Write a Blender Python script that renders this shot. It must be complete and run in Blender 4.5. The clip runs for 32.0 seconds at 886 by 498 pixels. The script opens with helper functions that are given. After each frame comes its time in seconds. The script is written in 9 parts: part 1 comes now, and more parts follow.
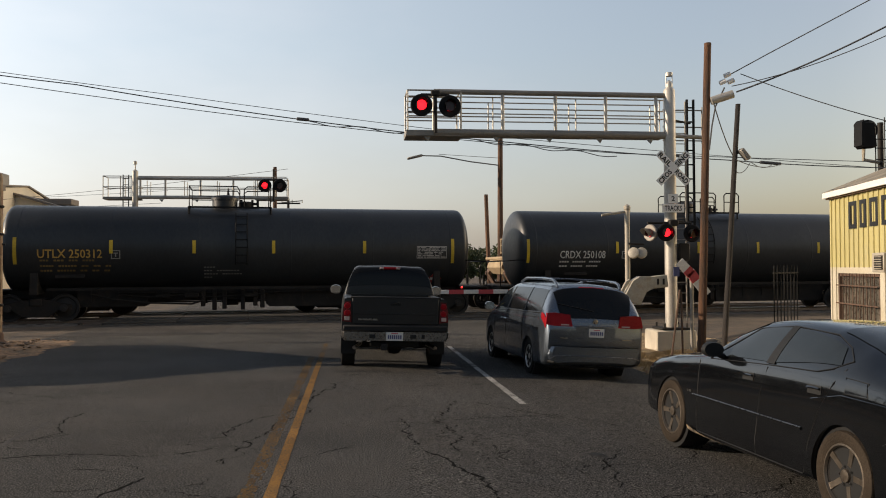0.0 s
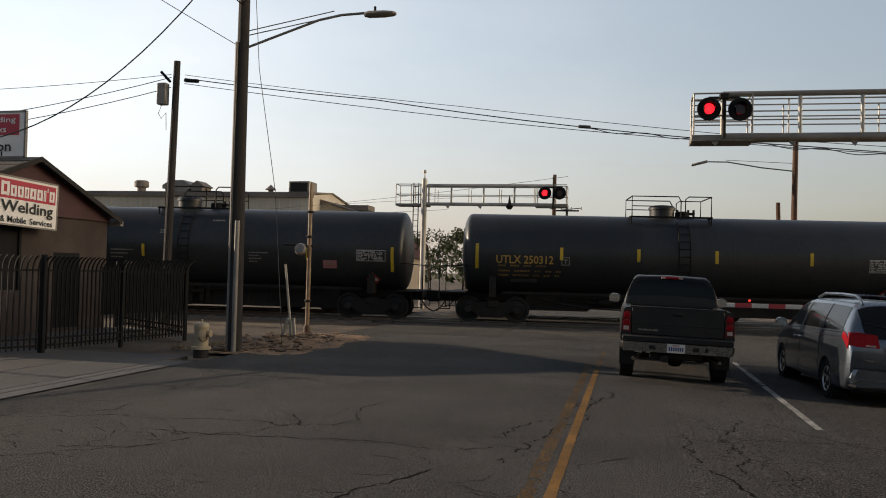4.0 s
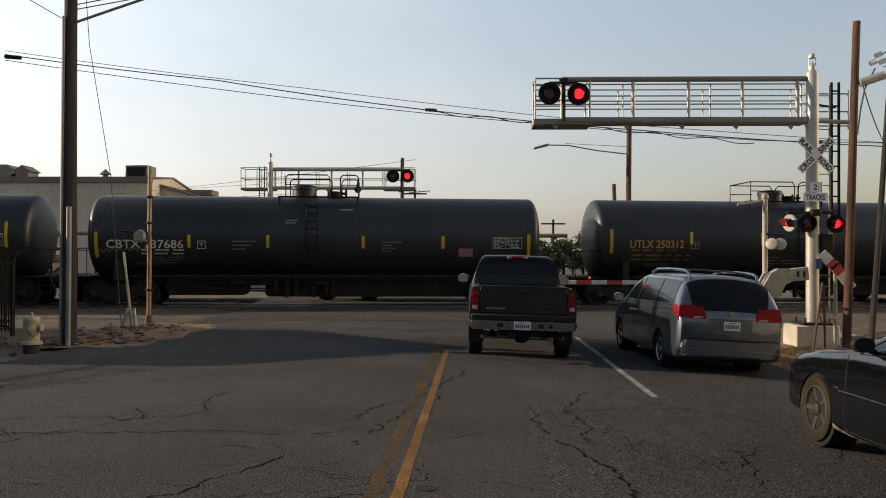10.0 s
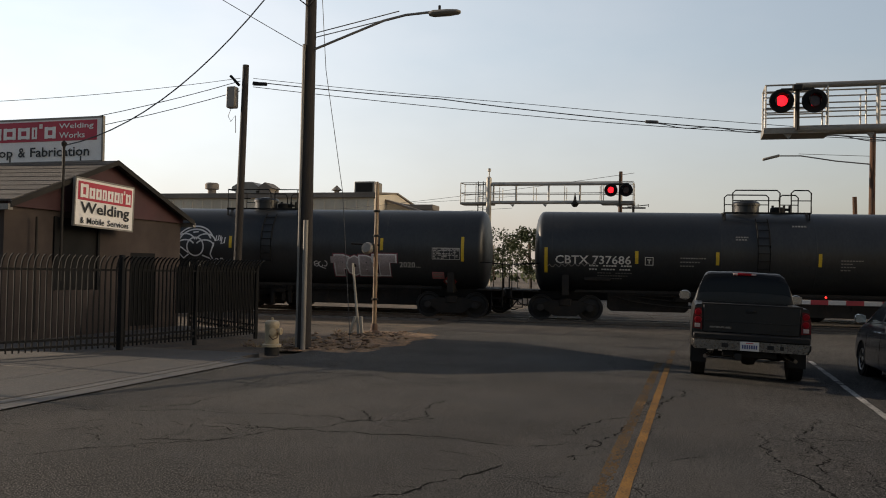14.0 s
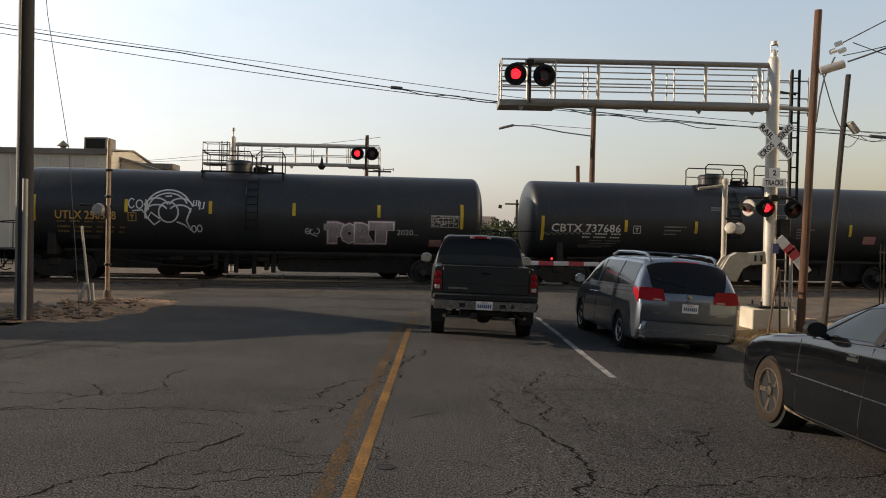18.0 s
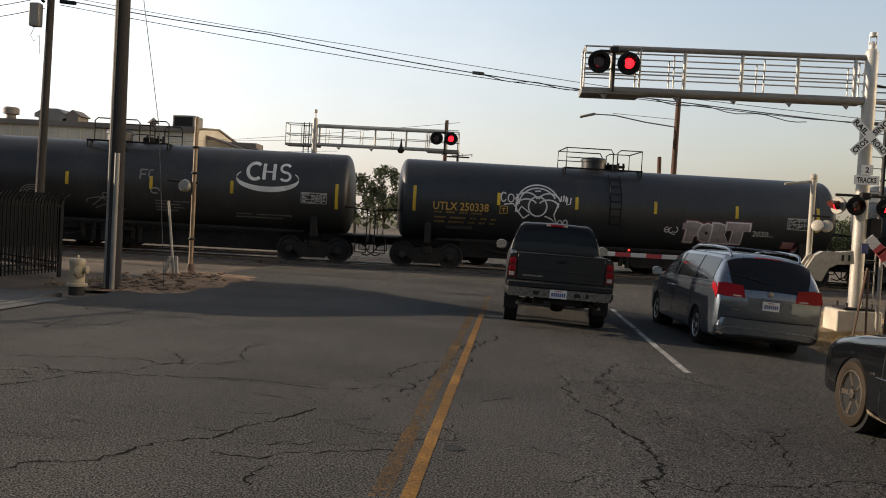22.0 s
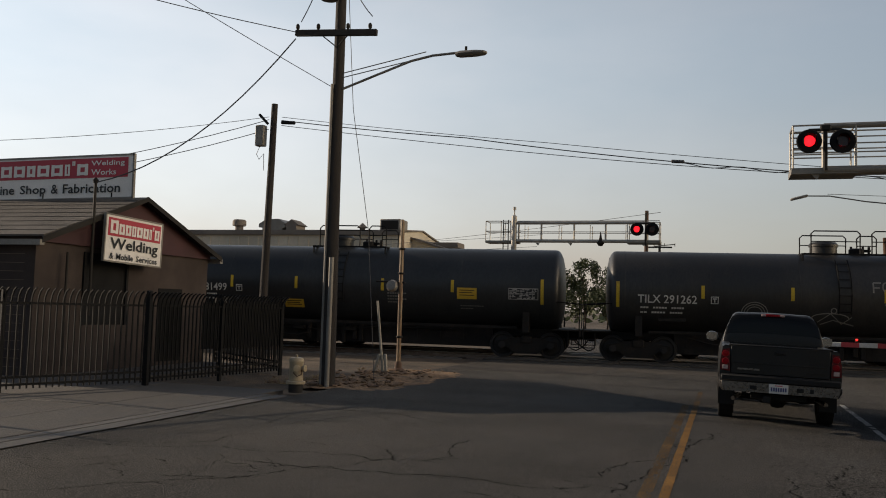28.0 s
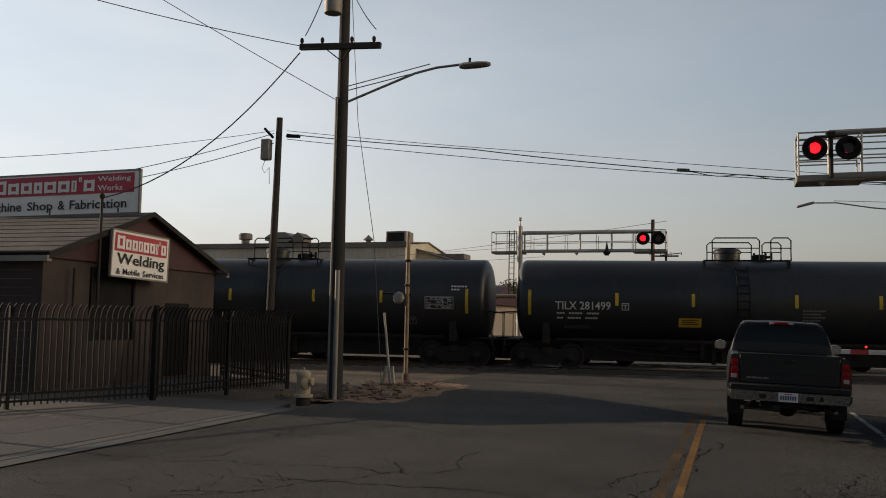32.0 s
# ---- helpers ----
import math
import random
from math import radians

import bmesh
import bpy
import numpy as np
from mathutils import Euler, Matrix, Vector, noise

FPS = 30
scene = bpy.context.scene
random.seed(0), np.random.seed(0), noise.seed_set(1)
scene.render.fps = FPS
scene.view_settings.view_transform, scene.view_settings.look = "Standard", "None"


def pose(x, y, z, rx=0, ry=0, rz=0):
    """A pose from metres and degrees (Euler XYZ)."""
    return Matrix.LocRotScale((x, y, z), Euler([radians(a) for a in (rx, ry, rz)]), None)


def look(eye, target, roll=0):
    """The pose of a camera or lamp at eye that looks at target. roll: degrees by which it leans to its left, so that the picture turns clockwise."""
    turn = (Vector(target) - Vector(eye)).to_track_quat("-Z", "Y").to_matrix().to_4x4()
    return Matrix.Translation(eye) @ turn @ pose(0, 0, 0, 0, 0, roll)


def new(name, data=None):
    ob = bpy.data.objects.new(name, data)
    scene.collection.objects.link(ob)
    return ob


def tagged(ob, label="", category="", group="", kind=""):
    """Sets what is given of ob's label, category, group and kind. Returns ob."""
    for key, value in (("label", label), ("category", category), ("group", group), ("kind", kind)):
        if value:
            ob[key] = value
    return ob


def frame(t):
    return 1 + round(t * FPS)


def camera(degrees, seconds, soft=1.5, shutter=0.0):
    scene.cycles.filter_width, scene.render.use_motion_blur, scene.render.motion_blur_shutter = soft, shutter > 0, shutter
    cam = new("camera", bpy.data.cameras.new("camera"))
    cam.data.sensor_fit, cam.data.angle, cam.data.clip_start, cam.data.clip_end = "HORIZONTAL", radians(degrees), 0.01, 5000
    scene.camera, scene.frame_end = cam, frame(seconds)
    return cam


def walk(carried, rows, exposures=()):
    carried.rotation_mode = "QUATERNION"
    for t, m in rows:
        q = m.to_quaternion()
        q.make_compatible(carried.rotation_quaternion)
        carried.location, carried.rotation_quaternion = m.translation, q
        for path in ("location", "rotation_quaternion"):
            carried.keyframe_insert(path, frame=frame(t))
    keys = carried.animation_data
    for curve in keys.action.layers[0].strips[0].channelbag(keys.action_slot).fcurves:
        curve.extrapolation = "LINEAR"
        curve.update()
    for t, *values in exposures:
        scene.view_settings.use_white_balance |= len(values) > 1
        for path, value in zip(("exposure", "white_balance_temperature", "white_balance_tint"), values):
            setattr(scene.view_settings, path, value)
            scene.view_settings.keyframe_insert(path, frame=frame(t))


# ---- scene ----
cam = camera(54.3, 32.0, soft=1.0)
# seconds, eye in metres, yaw to the left of the road, pitch up, roll
PATH = [
    (0, 0.073, 0.013, 1.871, -6.30, 1.27, -0.25),
    (0.5, 0.072, 0.013, 1.872, -6.73, 1.34, -0.01),
    (1, 0.074, 0.014, 1.873, -7.11, 1.40, -0.04),
    (1.5, 0.077, 0.017, 1.872, -7.41, 1.47, -0.18),
    (2, 0.078, 0.021, 1.872, -7.81, 1.43, -0.12),
    (2.5, 0.076, 0.016, 1.871, -7.80, 1.46, -0.29),
    (2.8, 0.069, 0.008, 1.871, -7.40, 1.60, -0.25),
    (3, 0.064, 0.003, 1.870, -4.21, 2.13, -0.11),
    (3.1, 0.058, 0.003, 1.870, -0.66, 1.90, 0.30),
    (3.2, 0.052, 0.002, 1.870, 2.75, 1.75, 0.90),
    (3.3, 0.046, 0.002, 1.869, 5.10, 1.60, 1.40),
    (3.4, 0.040, 0.001, 1.869, 7.40, 1.50, 1.80),
    (3.5, 0.034, 0.001, 1.869, 9.11, 1.44, 2.08),
    (3.8, 0.022, 0.003, 1.866, 11.80, 1.50, 1.60),
    (4.6, -0.011, 0.009, 1.860, 11.90, 1.70, 1.30),
    (5.5, -0.048, 0.016, 1.852, 10.97, 1.75, 1.18),
    (6, -0.044, 0.018, 1.846, 10.17, 1.71, 1.28),
    (6.5, -0.037, 0.026, 1.846, 9.07, 1.65, 1.01),
    (7, -0.030, 0.033, 1.846, 8.36, 1.55, 0.72),
    (7.5, -0.026, 0.035, 1.847, 7.81, 1.43, 0.39),
    (8, -0.025, 0.030, 1.845, 7.25, 1.24, 0.56),
    (8.5, -0.018, 0.022, 1.844, 6.38, 1.12, 0.81),
    (9, -0.005, 0.018, 1.845, 5.04, 0.83, 1.00),
    (9.5, 0.004, 0.019, 1.845, 2.87, 0.51, 0.50),
    (10, 0.004, 0.020, 1.846, 1.93, 0.64, 0.22),
    (10.5, 0.001, 0.021, 1.845, 1.81, 0.80, 0.19),
    (11, 0.003, 0.018, 1.843, 2.04, 1.02, 0.09),
    (11.5, 0.001, 0.007, 1.844, 4.41, 1.84, 0.39),
    (12, -0.008, -0.005, 1.842, 7.79, 2.20, 0.66),
    (12.5, -0.019, -0.009, 1.838, 10.66, 2.52, 0.85),
    (13, -0.027, -0.008, 1.834, 13.24, 2.39, 1.04),
    (13.5, -0.031, -0.008, 1.830, 15.18, 2.01, 1.13),
    (14.1, -0.027, -0.012, 1.832, 16.20, 1.30, 1.15),
    (14.8, -0.023, -0.017, 1.834, 13.10, 0.50, 1.20),
    (15.5, -0.018, -0.022, 1.836, 9.08, -0.04, 1.48),
    (16, -0.022, -0.027, 1.838, 7.03, -0.57, 2.81),
    (16.5, -0.023, -0.029, 1.843, 5.82, -0.73, 2.49),
    (17, -0.017, -0.024, 1.850, 4.35, -0.42, 1.91),
    (17.5, -0.005, -0.010, 1.857, 2.30, -0.30, 1.38),
    (18, 0.009, 0.007, 1.861, -0.50, -0.75, 1.12),
    (18.5, 0.019, 0.015, 1.862, -3.49, -2.12, 0.93),
    (19, 0.024, 0.019, 1.862, -5.14, -3.28, 0.58),
    (19.5, 0.029, 0.024, 1.860, -7.34, -4.14, 1.31),
    (20, 0.033, 0.028, 1.859, -9.76, -4.62, 1.85),
    (20.5, 0.031, 0.021, 1.858, -12.04, -4.95, 1.77),
    (20.7, 0.027, 0.013, 1.856, -12.10, -4.90, 1.70),
    (20.8, 0.025, 0.009, 1.856, -10.70, -4.50, 1.40),
    (20.9, 0.023, 0.005, 1.855, -7.50, -3.20, 0.90),
    (21, 0.021, 0.001, 1.854, -3.55, -1.78, 0.59),
    (21.2, 0.016, -0.003, 1.851, -0.90, -1.60, 1.30),
    (21.5, 0.008, -0.010, 1.847, 1.84, -1.50, 2.30),
    (22, 0.001, -0.010, 1.841, 4.43, -1.83, 3.19),
    (22.5, -0.002, -0.013, 1.840, 6.30, -1.37, 2.51),
    (23, -0.005, -0.014, 1.839, 6.93, -1.22, 2.51),
    (23.5, -0.009, -0.015, 1.838, 7.62, -1.14, 2.37),
    (24, -0.011, -0.021, 1.835, 8.37, -0.99, 2.28),
    (24.5, -0.013, -0.028, 1.830, 9.37, -0.67, 2.26),
    (25, -0.015, -0.028, 1.828, 10.73, -0.50, 2.49),
    (25.5, -0.016, -0.028, 1.829, 11.75, -0.20, 2.07),
    (26, -0.012, -0.035, 1.829, 12.84, 0.08, 2.13),
    (26.5, 0.001, -0.048, 1.826, 14.97, 0.95, 1.86),
    (27.1, -0.008, -0.038, 1.832, 16.90, 2.20, 1.75),
    (27.8, -0.019, -0.026, 1.838, 17.80, 3.60, 1.70),
    (28.5, -0.029, -0.015, 1.844, 18.01, 4.32, 1.73),
    (29, -0.032, -0.010, 1.844, 18.07, 4.46, 1.96),
    (29.5, -0.031, -0.008, 1.845, 18.12, 4.67, 1.76),
    (30, -0.031, -0.009, 1.846, 17.91, 4.61, 1.86),
    (30.5, -0.031, -0.012, 1.845, 17.88, 4.51, 1.76),
    (31, -0.032, -0.014, 1.845, 18.06, 4.65, 1.20),
    (31.5, -0.030, -0.016, 1.845, 18.26, 4.75, 1.02),
    (32, -0.025, -0.015, 1.844, 18.31, 4.63, 1.05),
]


def aim(x, y, z, yaw, pitch, roll):
    a, b = radians(yaw), radians(pitch)
    way = Vector((-math.sin(a) * math.cos(b), math.cos(a) * math.cos(b), math.sin(b)))
    return look((x, y, z), Vector((x, y, z)) + way, roll)


EXPOSURES = [(0.0, 0.17), (6.0, -0.08), (9.0, 0.07), (10.5, 0.14), (12.0, -0.1), (13.0, -0.13), (16.0, 0.17), (17.0, 0.17), (18.0, 0.32), (19.0, 0.76), (20.6, 0.96), (21.0, 0.70), (21.6, 0.42), (22.5, 0.31), (24.0, 0.2), (26.0, 0.0), (29.0, -0.38), (32.0, -0.43)]
walk(cam, [(t, aim(*row)) for t, *row in PATH], EXPOSURES)

# ---- world and sun: low sun to the west in a hazy sky ----
SUN_TURN, SUN_HEIGHT = radians(84), radians(17)
world = bpy.data.worlds.new("world")
scene.world = world
world.use_nodes = True
wn, wl = world.node_tree.nodes, world.node_tree.links
sky = wn.new("ShaderNodeTexSky")
sky.sky_type, sky.sun_disc = "NISHITA", False
sky.sun_elevation, sky.sun_rotation = SUN_HEIGHT, SUN_TURN
sky.air_density, sky.dust_density, sky.ozone_density, sky.altitude = 1.0, 4.0, 1.5, 30
wl.new(sky.outputs[0], wn["Background"].inputs[0])
wn["Background"].inputs[1].default_value = 0.11
# thick haze: palest near the horizon and towards the sun
place = wn.new("ShaderNodeTexCoord")
split = wn.new("ShaderNodeSeparateXYZ")
wl.new(place.outputs["Generated"], split.inputs[0])


def span(value, a, b, lo, hi):
    r = wn.new("ShaderNodeMapRange")
    for k, v in (("From Min", a), ("From Max", b), ("To Min", lo), ("To Max", hi)):
        r.inputs[k].default_value = v
    wl.new(value, r.inputs["Value"])
    return r.outputs[0]


def times(a, b):
    r = wn.new("ShaderNodeMath")
    r.operation = "MULTIPLY"
    wl.new(a, r.inputs[0])
    wl.new(b, r.inputs[1])
    return r.outputs[0]


tint = wn.new("ShaderNodeMix")
tint.data_type = "RGBA"
tint.inputs[6].default_value, tint.inputs[7].default_value = (0.505, 0.430, 0.376, 1), (0.415, 0.44, 0.448, 1)
wl.new(span(split.outputs["Z"], 0.02, 0.24, 0, 1), tint.inputs["Factor"])
haze = wn.new("ShaderNodeBackground")
# thin pinkish cloud drifting in the haze
veil = wn.new("ShaderNodeTexNoise")
veil.inputs["Scale"].default_value, veil.inputs["Detail"].default_value, veil.inputs["Roughness"].default_value = 1.9, 5.0, 0.55
spread = wn.new("ShaderNodeMapping")
spread.inputs["Scale"].default_value, spread.inputs["Location"].default_value = (1.0, 1.0, 2.6), (0.35, 0.0, 0.1)
wl.new(place.outputs["Generated"], spread.inputs[0])
wl.new(spread.outputs[0], veil.inputs["Vector"])
cloudy = wn.new("ShaderNodeMix")
cloudy.data_type = "RGBA"
cloudy.inputs[7].default_value = (0.54, 0.525, 0.51, 1)
wl.new(span(veil.outputs["Fac"], 0.42, 0.72, 0, 1), cloudy.inputs["Factor"])
wl.new(tint.outputs[2], cloudy.inputs[6])
wl.new(cloudy.outputs[2], haze.inputs[0])
wl.new(times(times(span(split.outputs["Z"], 0.3, 0.8, 1.0, 0.15), span(split.outputs["X"], -0.75, 0.5, 1.80, 0.10)), span(split.outputs["Y"], -0.6, 0.6, 0.2, 1.0)), haze.inputs[1])
both = wn.new("ShaderNodeAddShader")
wl.new(wn["Background"].outputs[0], both.inputs[0])
wl.new(haze.outputs[0], both.inputs[1])
wl.new(both.outputs[0], wn["World Output"].inputs[0])
sun = new("sun", bpy.data.lights.new("sun", "SUN"))
sun.data.energy, sun.data.angle, sun.data.color = 5.0, radians(0.6), (1.0, 0.81, 0.61)
to_sun = Vector((-math.sin(SUN_TURN) * math.cos(SUN_HEIGHT), math.cos(SUN_TURN) * math.cos(SUN_HEIGHT), math.sin(SUN_HEIGHT)))
sun.rotation_mode = "QUATERNION"
sun.rotation_quaternion = to_sun.to_track_quat("Z", "Y")


# ---- materials ----
def surface(name, colour, rough=0.6, metal=0.0, vary=0.25, scale=3.0, fine=40.0, bump=0.1, second=None, patch=0.5, object_vary=0.0, coat=0.0, stretch=(1, 1, 1), emit=0.0, spec=0.5, grain=0.0, specks=()):
    """A procedural surface: base colour broken up at two scales, with stains of a second colour and fine relief."""
    m = bpy.data.materials.new(name)
    m.use_nodes = True
    n, l = m.node_tree.nodes, m.node_tree.links
    b = n["Principled BSDF"]
    where = n.new("ShaderNodeTexCoord")
    mapping = n.new("ShaderNodeMapping")
    mapping.inputs["Scale"].default_value = stretch
    l.new(where.outputs["Object"], mapping.inputs[0])

    def cloud(size, detail, rough_=0.6):
        t = n.new("ShaderNodeTexNoise")
        t.inputs["Scale"].default_value, t.inputs["Detail"].default_value, t.inputs["Roughness"].default_value = size, detail, rough_
        l.new(mapping.outputs[0], t.inputs["Vector"])
        return t.outputs["Fac"]

    def ramp(value, lo, hi, a, c):
        r = n.new("ShaderNodeMapRange")
        r.inputs["From Min"].default_value, r.inputs["From Max"].default_value = lo, hi
        r.inputs["To Min"].default_value, r.inputs["To Max"].default_value = a, c
        l.new(value, r.inputs["Value"])
        return r.outputs[0]

    def mix(kind, factor, a, c):
        x = n.new("ShaderNodeMix")
        x.data_type, x.blend_type = "RGBA", kind
        for socket, value in ((x.inputs["Factor"], factor), (x.inputs[6], a), (x.inputs[7], c)):
            if hasattr(value, "links"):
                l.new(value, socket)
            else:
                socket.default_value = value
        return x.outputs[2]

    big, small = cloud(scale, 6), cloud(fine, 3)
    base = (*colour, 1)
    if second:
        base = mix("MIX", ramp(big, patch - 0.12, patch + 0.12, 0, 1), base, (*second, 1))
    coarse = mix("MULTIPLY", 1.0, base, ramp(cloud(scale * 0.37, 5), 0.3, 0.7, 1 - vary, 1 + vary * 0.5))
    colour_out = mix("MULTIPLY", 1.0, coarse, ramp(small, 0.3, 0.7, 1 - vary * 0.7, 1 + vary * 0.4))
    if grain:
        colour_out = mix("MULTIPLY", 1.0, colour_out, ramp(cloud(fine * 0.55, 2, 0.75), 0.36, 0.66, 1 - grain, 1 + grain))
    for n_speck, (tone, size, lo, hi) in enumerate(specks):
        colour_out = mix("MIX", ramp(cloud(size, 1.5, 0.4 + 0.1 * n_speck), lo, hi, 0, 1), colour_out, (*tone, 1))
    if object_vary:
        info = n.new("ShaderNodeObjectInfo")
        colour_out = mix("MULTIPLY", 1.0, colour_out, ramp(info.outputs["Random"], 0, 1, 1 - object_vary, 1 + object_vary))
    l.new(colour_out, b.inputs["Base Color"])
    l.new(ramp(small, 0.3, 0.7, max(rough - 0.08, 0.02), min(rough + 0.08, 1)), b.inputs["Roughness"])
    b.inputs["Metallic"].default_value = metal
    b.inputs["Coat Weight"].default_value, b.inputs["Coat Roughness"].default_value = coat, 0.05
    b.inputs["Specular IOR Level"].default_value = spec
    if bump:
        k = n.new("ShaderNodeBump")
        k.inputs["Strength"].default_value, k.inputs["Distance"].default_value = min(bump * 3, 1), 0.01 * bump * 10
        l.new(small, k.inputs["Height"])
        l.new(k.outputs[0], b.inputs["Normal"])
    if emit:
        l.new(colour_out, b.inputs["Emission Color"])
        b.inputs["Emission Strength"].default_value = emit
    return m


ASPHALT = surface("asphalt", (0.121, 0.117, 0.112), 0.9, vary=0.5, scale=0.6, fine=90, bump=0.5, second=(0.138, 0.128, 0.118), patch=0.52, spec=0.15, grain=0.5, specks=(((0.010, 0.0095, 0.009), 62, 0.51, 0.43), ((0.30, 0.28, 0.25), 70, 0.60, 0.67)))
ASPHALT_OLD = surface("asphalt_old", (0.080, 0.072, 0.064), 0.9, vary=0.3, scale=0.9, fine=110, bump=0.2, second=(0.058, 0.053, 0.048), spec=0.15, grain=0.4, specks=(((0.03, 0.027, 0.024), 55, 0.38, 0.31), ((0.20, 0.175, 0.145), 62, 0.62, 0.70)))
TAR = surface("tar", (0.012, 0.011, 0.010), 0.95, scale=4, bump=0.1, spec=0.05)
YELLOW_LINE = surface("yellow_line", (0.25, 0.128, 0.03), 0.8, vary=0.4, scale=2.5, fine=70, second=(0.18, 0.098, 0.032), patch=0.56, grain=0.3, spec=0.1, specks=(((0.05, 0.045, 0.04), 50, 0.42, 0.36),))
YELLOW_WORN = surface("yellow_worn", (0.225, 0.125, 0.038), 0.95, vary=0.4, scale=2.0, fine=60, second=(0.13, 0.085, 0.042), patch=0.46, grain=0.4, spec=0.1, specks=(((0.05, 0.046, 0.042), 42, 0.50, 0.42),))
WHITE_LINE = surface("white_line", (0.42, 0.40, 0.36), 0.75, vary=0.4, scale=2.5, fine=70, second=(0.16, 0.15, 0.135), patch=0.56, grain=0.3, spec=0.1, specks=(((0.07, 0.064, 0.058), 50, 0.43, 0.37),))
WHITE_FAINT = surface("faint_white_line", (0.105, 0.098, 0.09), 0.85, vary=0.4, scale=2.5, fine=70, second=(0.08, 0.073, 0.065), patch=0.5, grain=0.5)
CONCRETE = surface("concrete", (0.068, 0.063, 0.058), 0.85, vary=0.2, scale=1.2, fine=60, bump=0.12, second=(0.08, 0.07, 0.06), grain=0.3)
KERB = surface("kerb_concrete", (0.090, 0.084, 0.078), 0.85, vary=0.2, scale=2, fine=60, bump=0.1)
DIRT = surface("dirt", (0.135, 0.098, 0.066), 0.95, vary=0.4, scale=1.1, fine=25, bump=0.5, second=(0.08, 0.065, 0.05))
DIRT_ORANGE = surface("orange_dirt", (0.34, 0.20, 0.10), 0.95, vary=0.45, scale=2.2, fine=22, bump=0.6, second=(0.18, 0.12, 0.07), patch=0.5, grain=0.4)
DRY_GRASS = surface("dry_grass", (0.50, 0.37, 0.19), 0.95, vary=0.4, scale=3, fine=30, bump=0.3, second=(0.34, 0.24, 0.12))
STRAW = surface("trodden_straw", (0.40, 0.28, 0.15), 0.95, vary=0.5, scale=2.6, fine=34, bump=0.6, second=(0.20, 0.13, 0.07), patch=0.52, grain=0.6, specks=(((0.55, 0.43, 0.26), 26, 0.56, 0.64),))
BALLAST = surface("ballast_stone", (0.17, 0.155, 0.14), 0.9, vary=0.45, scale=5, fine=18, bump=0.8, second=(0.10, 0.09, 0.08))
STONE = surface("stone", (0.20, 0.13, 0.08), 0.9, vary=0.3, scale=6, fine=40, bump=0.3, object_vary=0.5)
RAIL = surface("rail_steel", (0.20, 0.15, 0.12), 0.5, metal=0.7, scale=6, fine=50)
RAIL_TOP = surface("polished_rail", (0.55, 0.53, 0.50), 0.25, metal=1.0, vary=0.1, scale=6, fine=60, bump=0.02)
TANK = surface("black_tank_paint", (0.023, 0.025, 0.027), 0.40, vary=0.3, scale=0.7, fine=14, bump=0.02, second=(0.031, 0.032, 0.0325), patch=0.58, stretch=(1, 1, 0.35), spec=0.4)
TANK_DUSTY = surface("dusty_tank_paint", (0.027, 0.027, 0.027), 0.45, vary=0.35, scale=0.8, fine=16, bump=0.02, second=(0.040, 0.036, 0.032), patch=0.55, stretch=(1, 1, 0.3), spec=0.4)
UNDER = surface("grimy_underframe", (0.021, 0.019, 0.0175), 0.75, spec=0.2, vary=0.45, scale=3, fine=25, bump=0.2, second=(0.035, 0.027, 0.021), patch=0.6)
WHEEL_STEEL = surface("grimy_wheel_steel", (0.022, 0.019, 0.017), 0.65, metal=0.2, vary=0.4, scale=4, fine=30)
RIM_SHINE = surface("worn_tread_steel", (0.20, 0.18, 0.165), 0.35, metal=0.9, scale=4, fine=40, bump=0.03)
DECAL_WHITE = surface("white_lettering", (0.62, 0.60, 0.55), 0.6, vary=0.3, scale=4, fine=30, bump=0)
DECAL_YELLOW_DIM = surface("dulled_yellow_lettering", (0.20, 0.125, 0.035), 0.7, vary=0.4, scale=5, fine=30, bump=0)
DECAL_FADED = surface("faded_lettering", (0.24, 0.225, 0.20), 0.7, vary=0.4, scale=5, fine=30, bump=0)
DECAL_TABLE = surface("stencil_white", (0.42, 0.40, 0.37), 0.65, vary=0.3, scale=5, fine=30, bump=0)
DECAL_YELLOW = surface("yellow_lettering", (0.50, 0.30, 0.06), 0.6, vary=0.3, scale=4, fine=30, bump=0)
REFLECTIVE = surface("yellow_reflective_tape", (0.62, 0.42, 0.02), 0.45, vary=0.3, scale=3, fine=24, bump=0.02, second=(0.42, 0.28, 0.03), patch=0.62)
PLACARD_YELLOW = surface("yellow_placard", (0.60, 0.37, 0.03), 0.5, vary=0.15, scale=4, fine=30)
PLACARD_RED = surface("red_placard", (0.42, 0.07, 0.06), 0.5, vary=0.15, scale=4, fine=30)
PINK_PAPER = surface("pink_notice", (0.42, 0.16, 0.15), 0.7, vary=0.15, scale=4, fine=30)
GRAFFITI = surface("white_spray_paint", (0.68, 0.67, 0.66), 0.6, vary=0.35, scale=2.5, fine=20, bump=0)
LOGO_WHITE = surface("white_logo_paint", (0.72, 0.71, 0.68), 0.6, vary=0.25, scale=3, fine=24, bump=0, second=(0.55, 0.53, 0.48))
GRAFFITI_PINK = surface("pink_spray_paint", (0.20, 0.055, 0.075), 0.6, vary=0.3, scale=3, fine=20, bump=0)
GRAFFITI_FILL = surface("grey_white_spray_paint", (0.34, 0.29, 0.29), 0.65, vary=0.35, scale=5, fine=24, bump=0)
GALV = surface("aluminium_paint", (0.48, 0.45, 0.40), 0.5, metal=0.35, vary=0.25, scale=2, fine=30, bump=0.05, second=(0.36, 0.32, 0.27), patch=0.6)
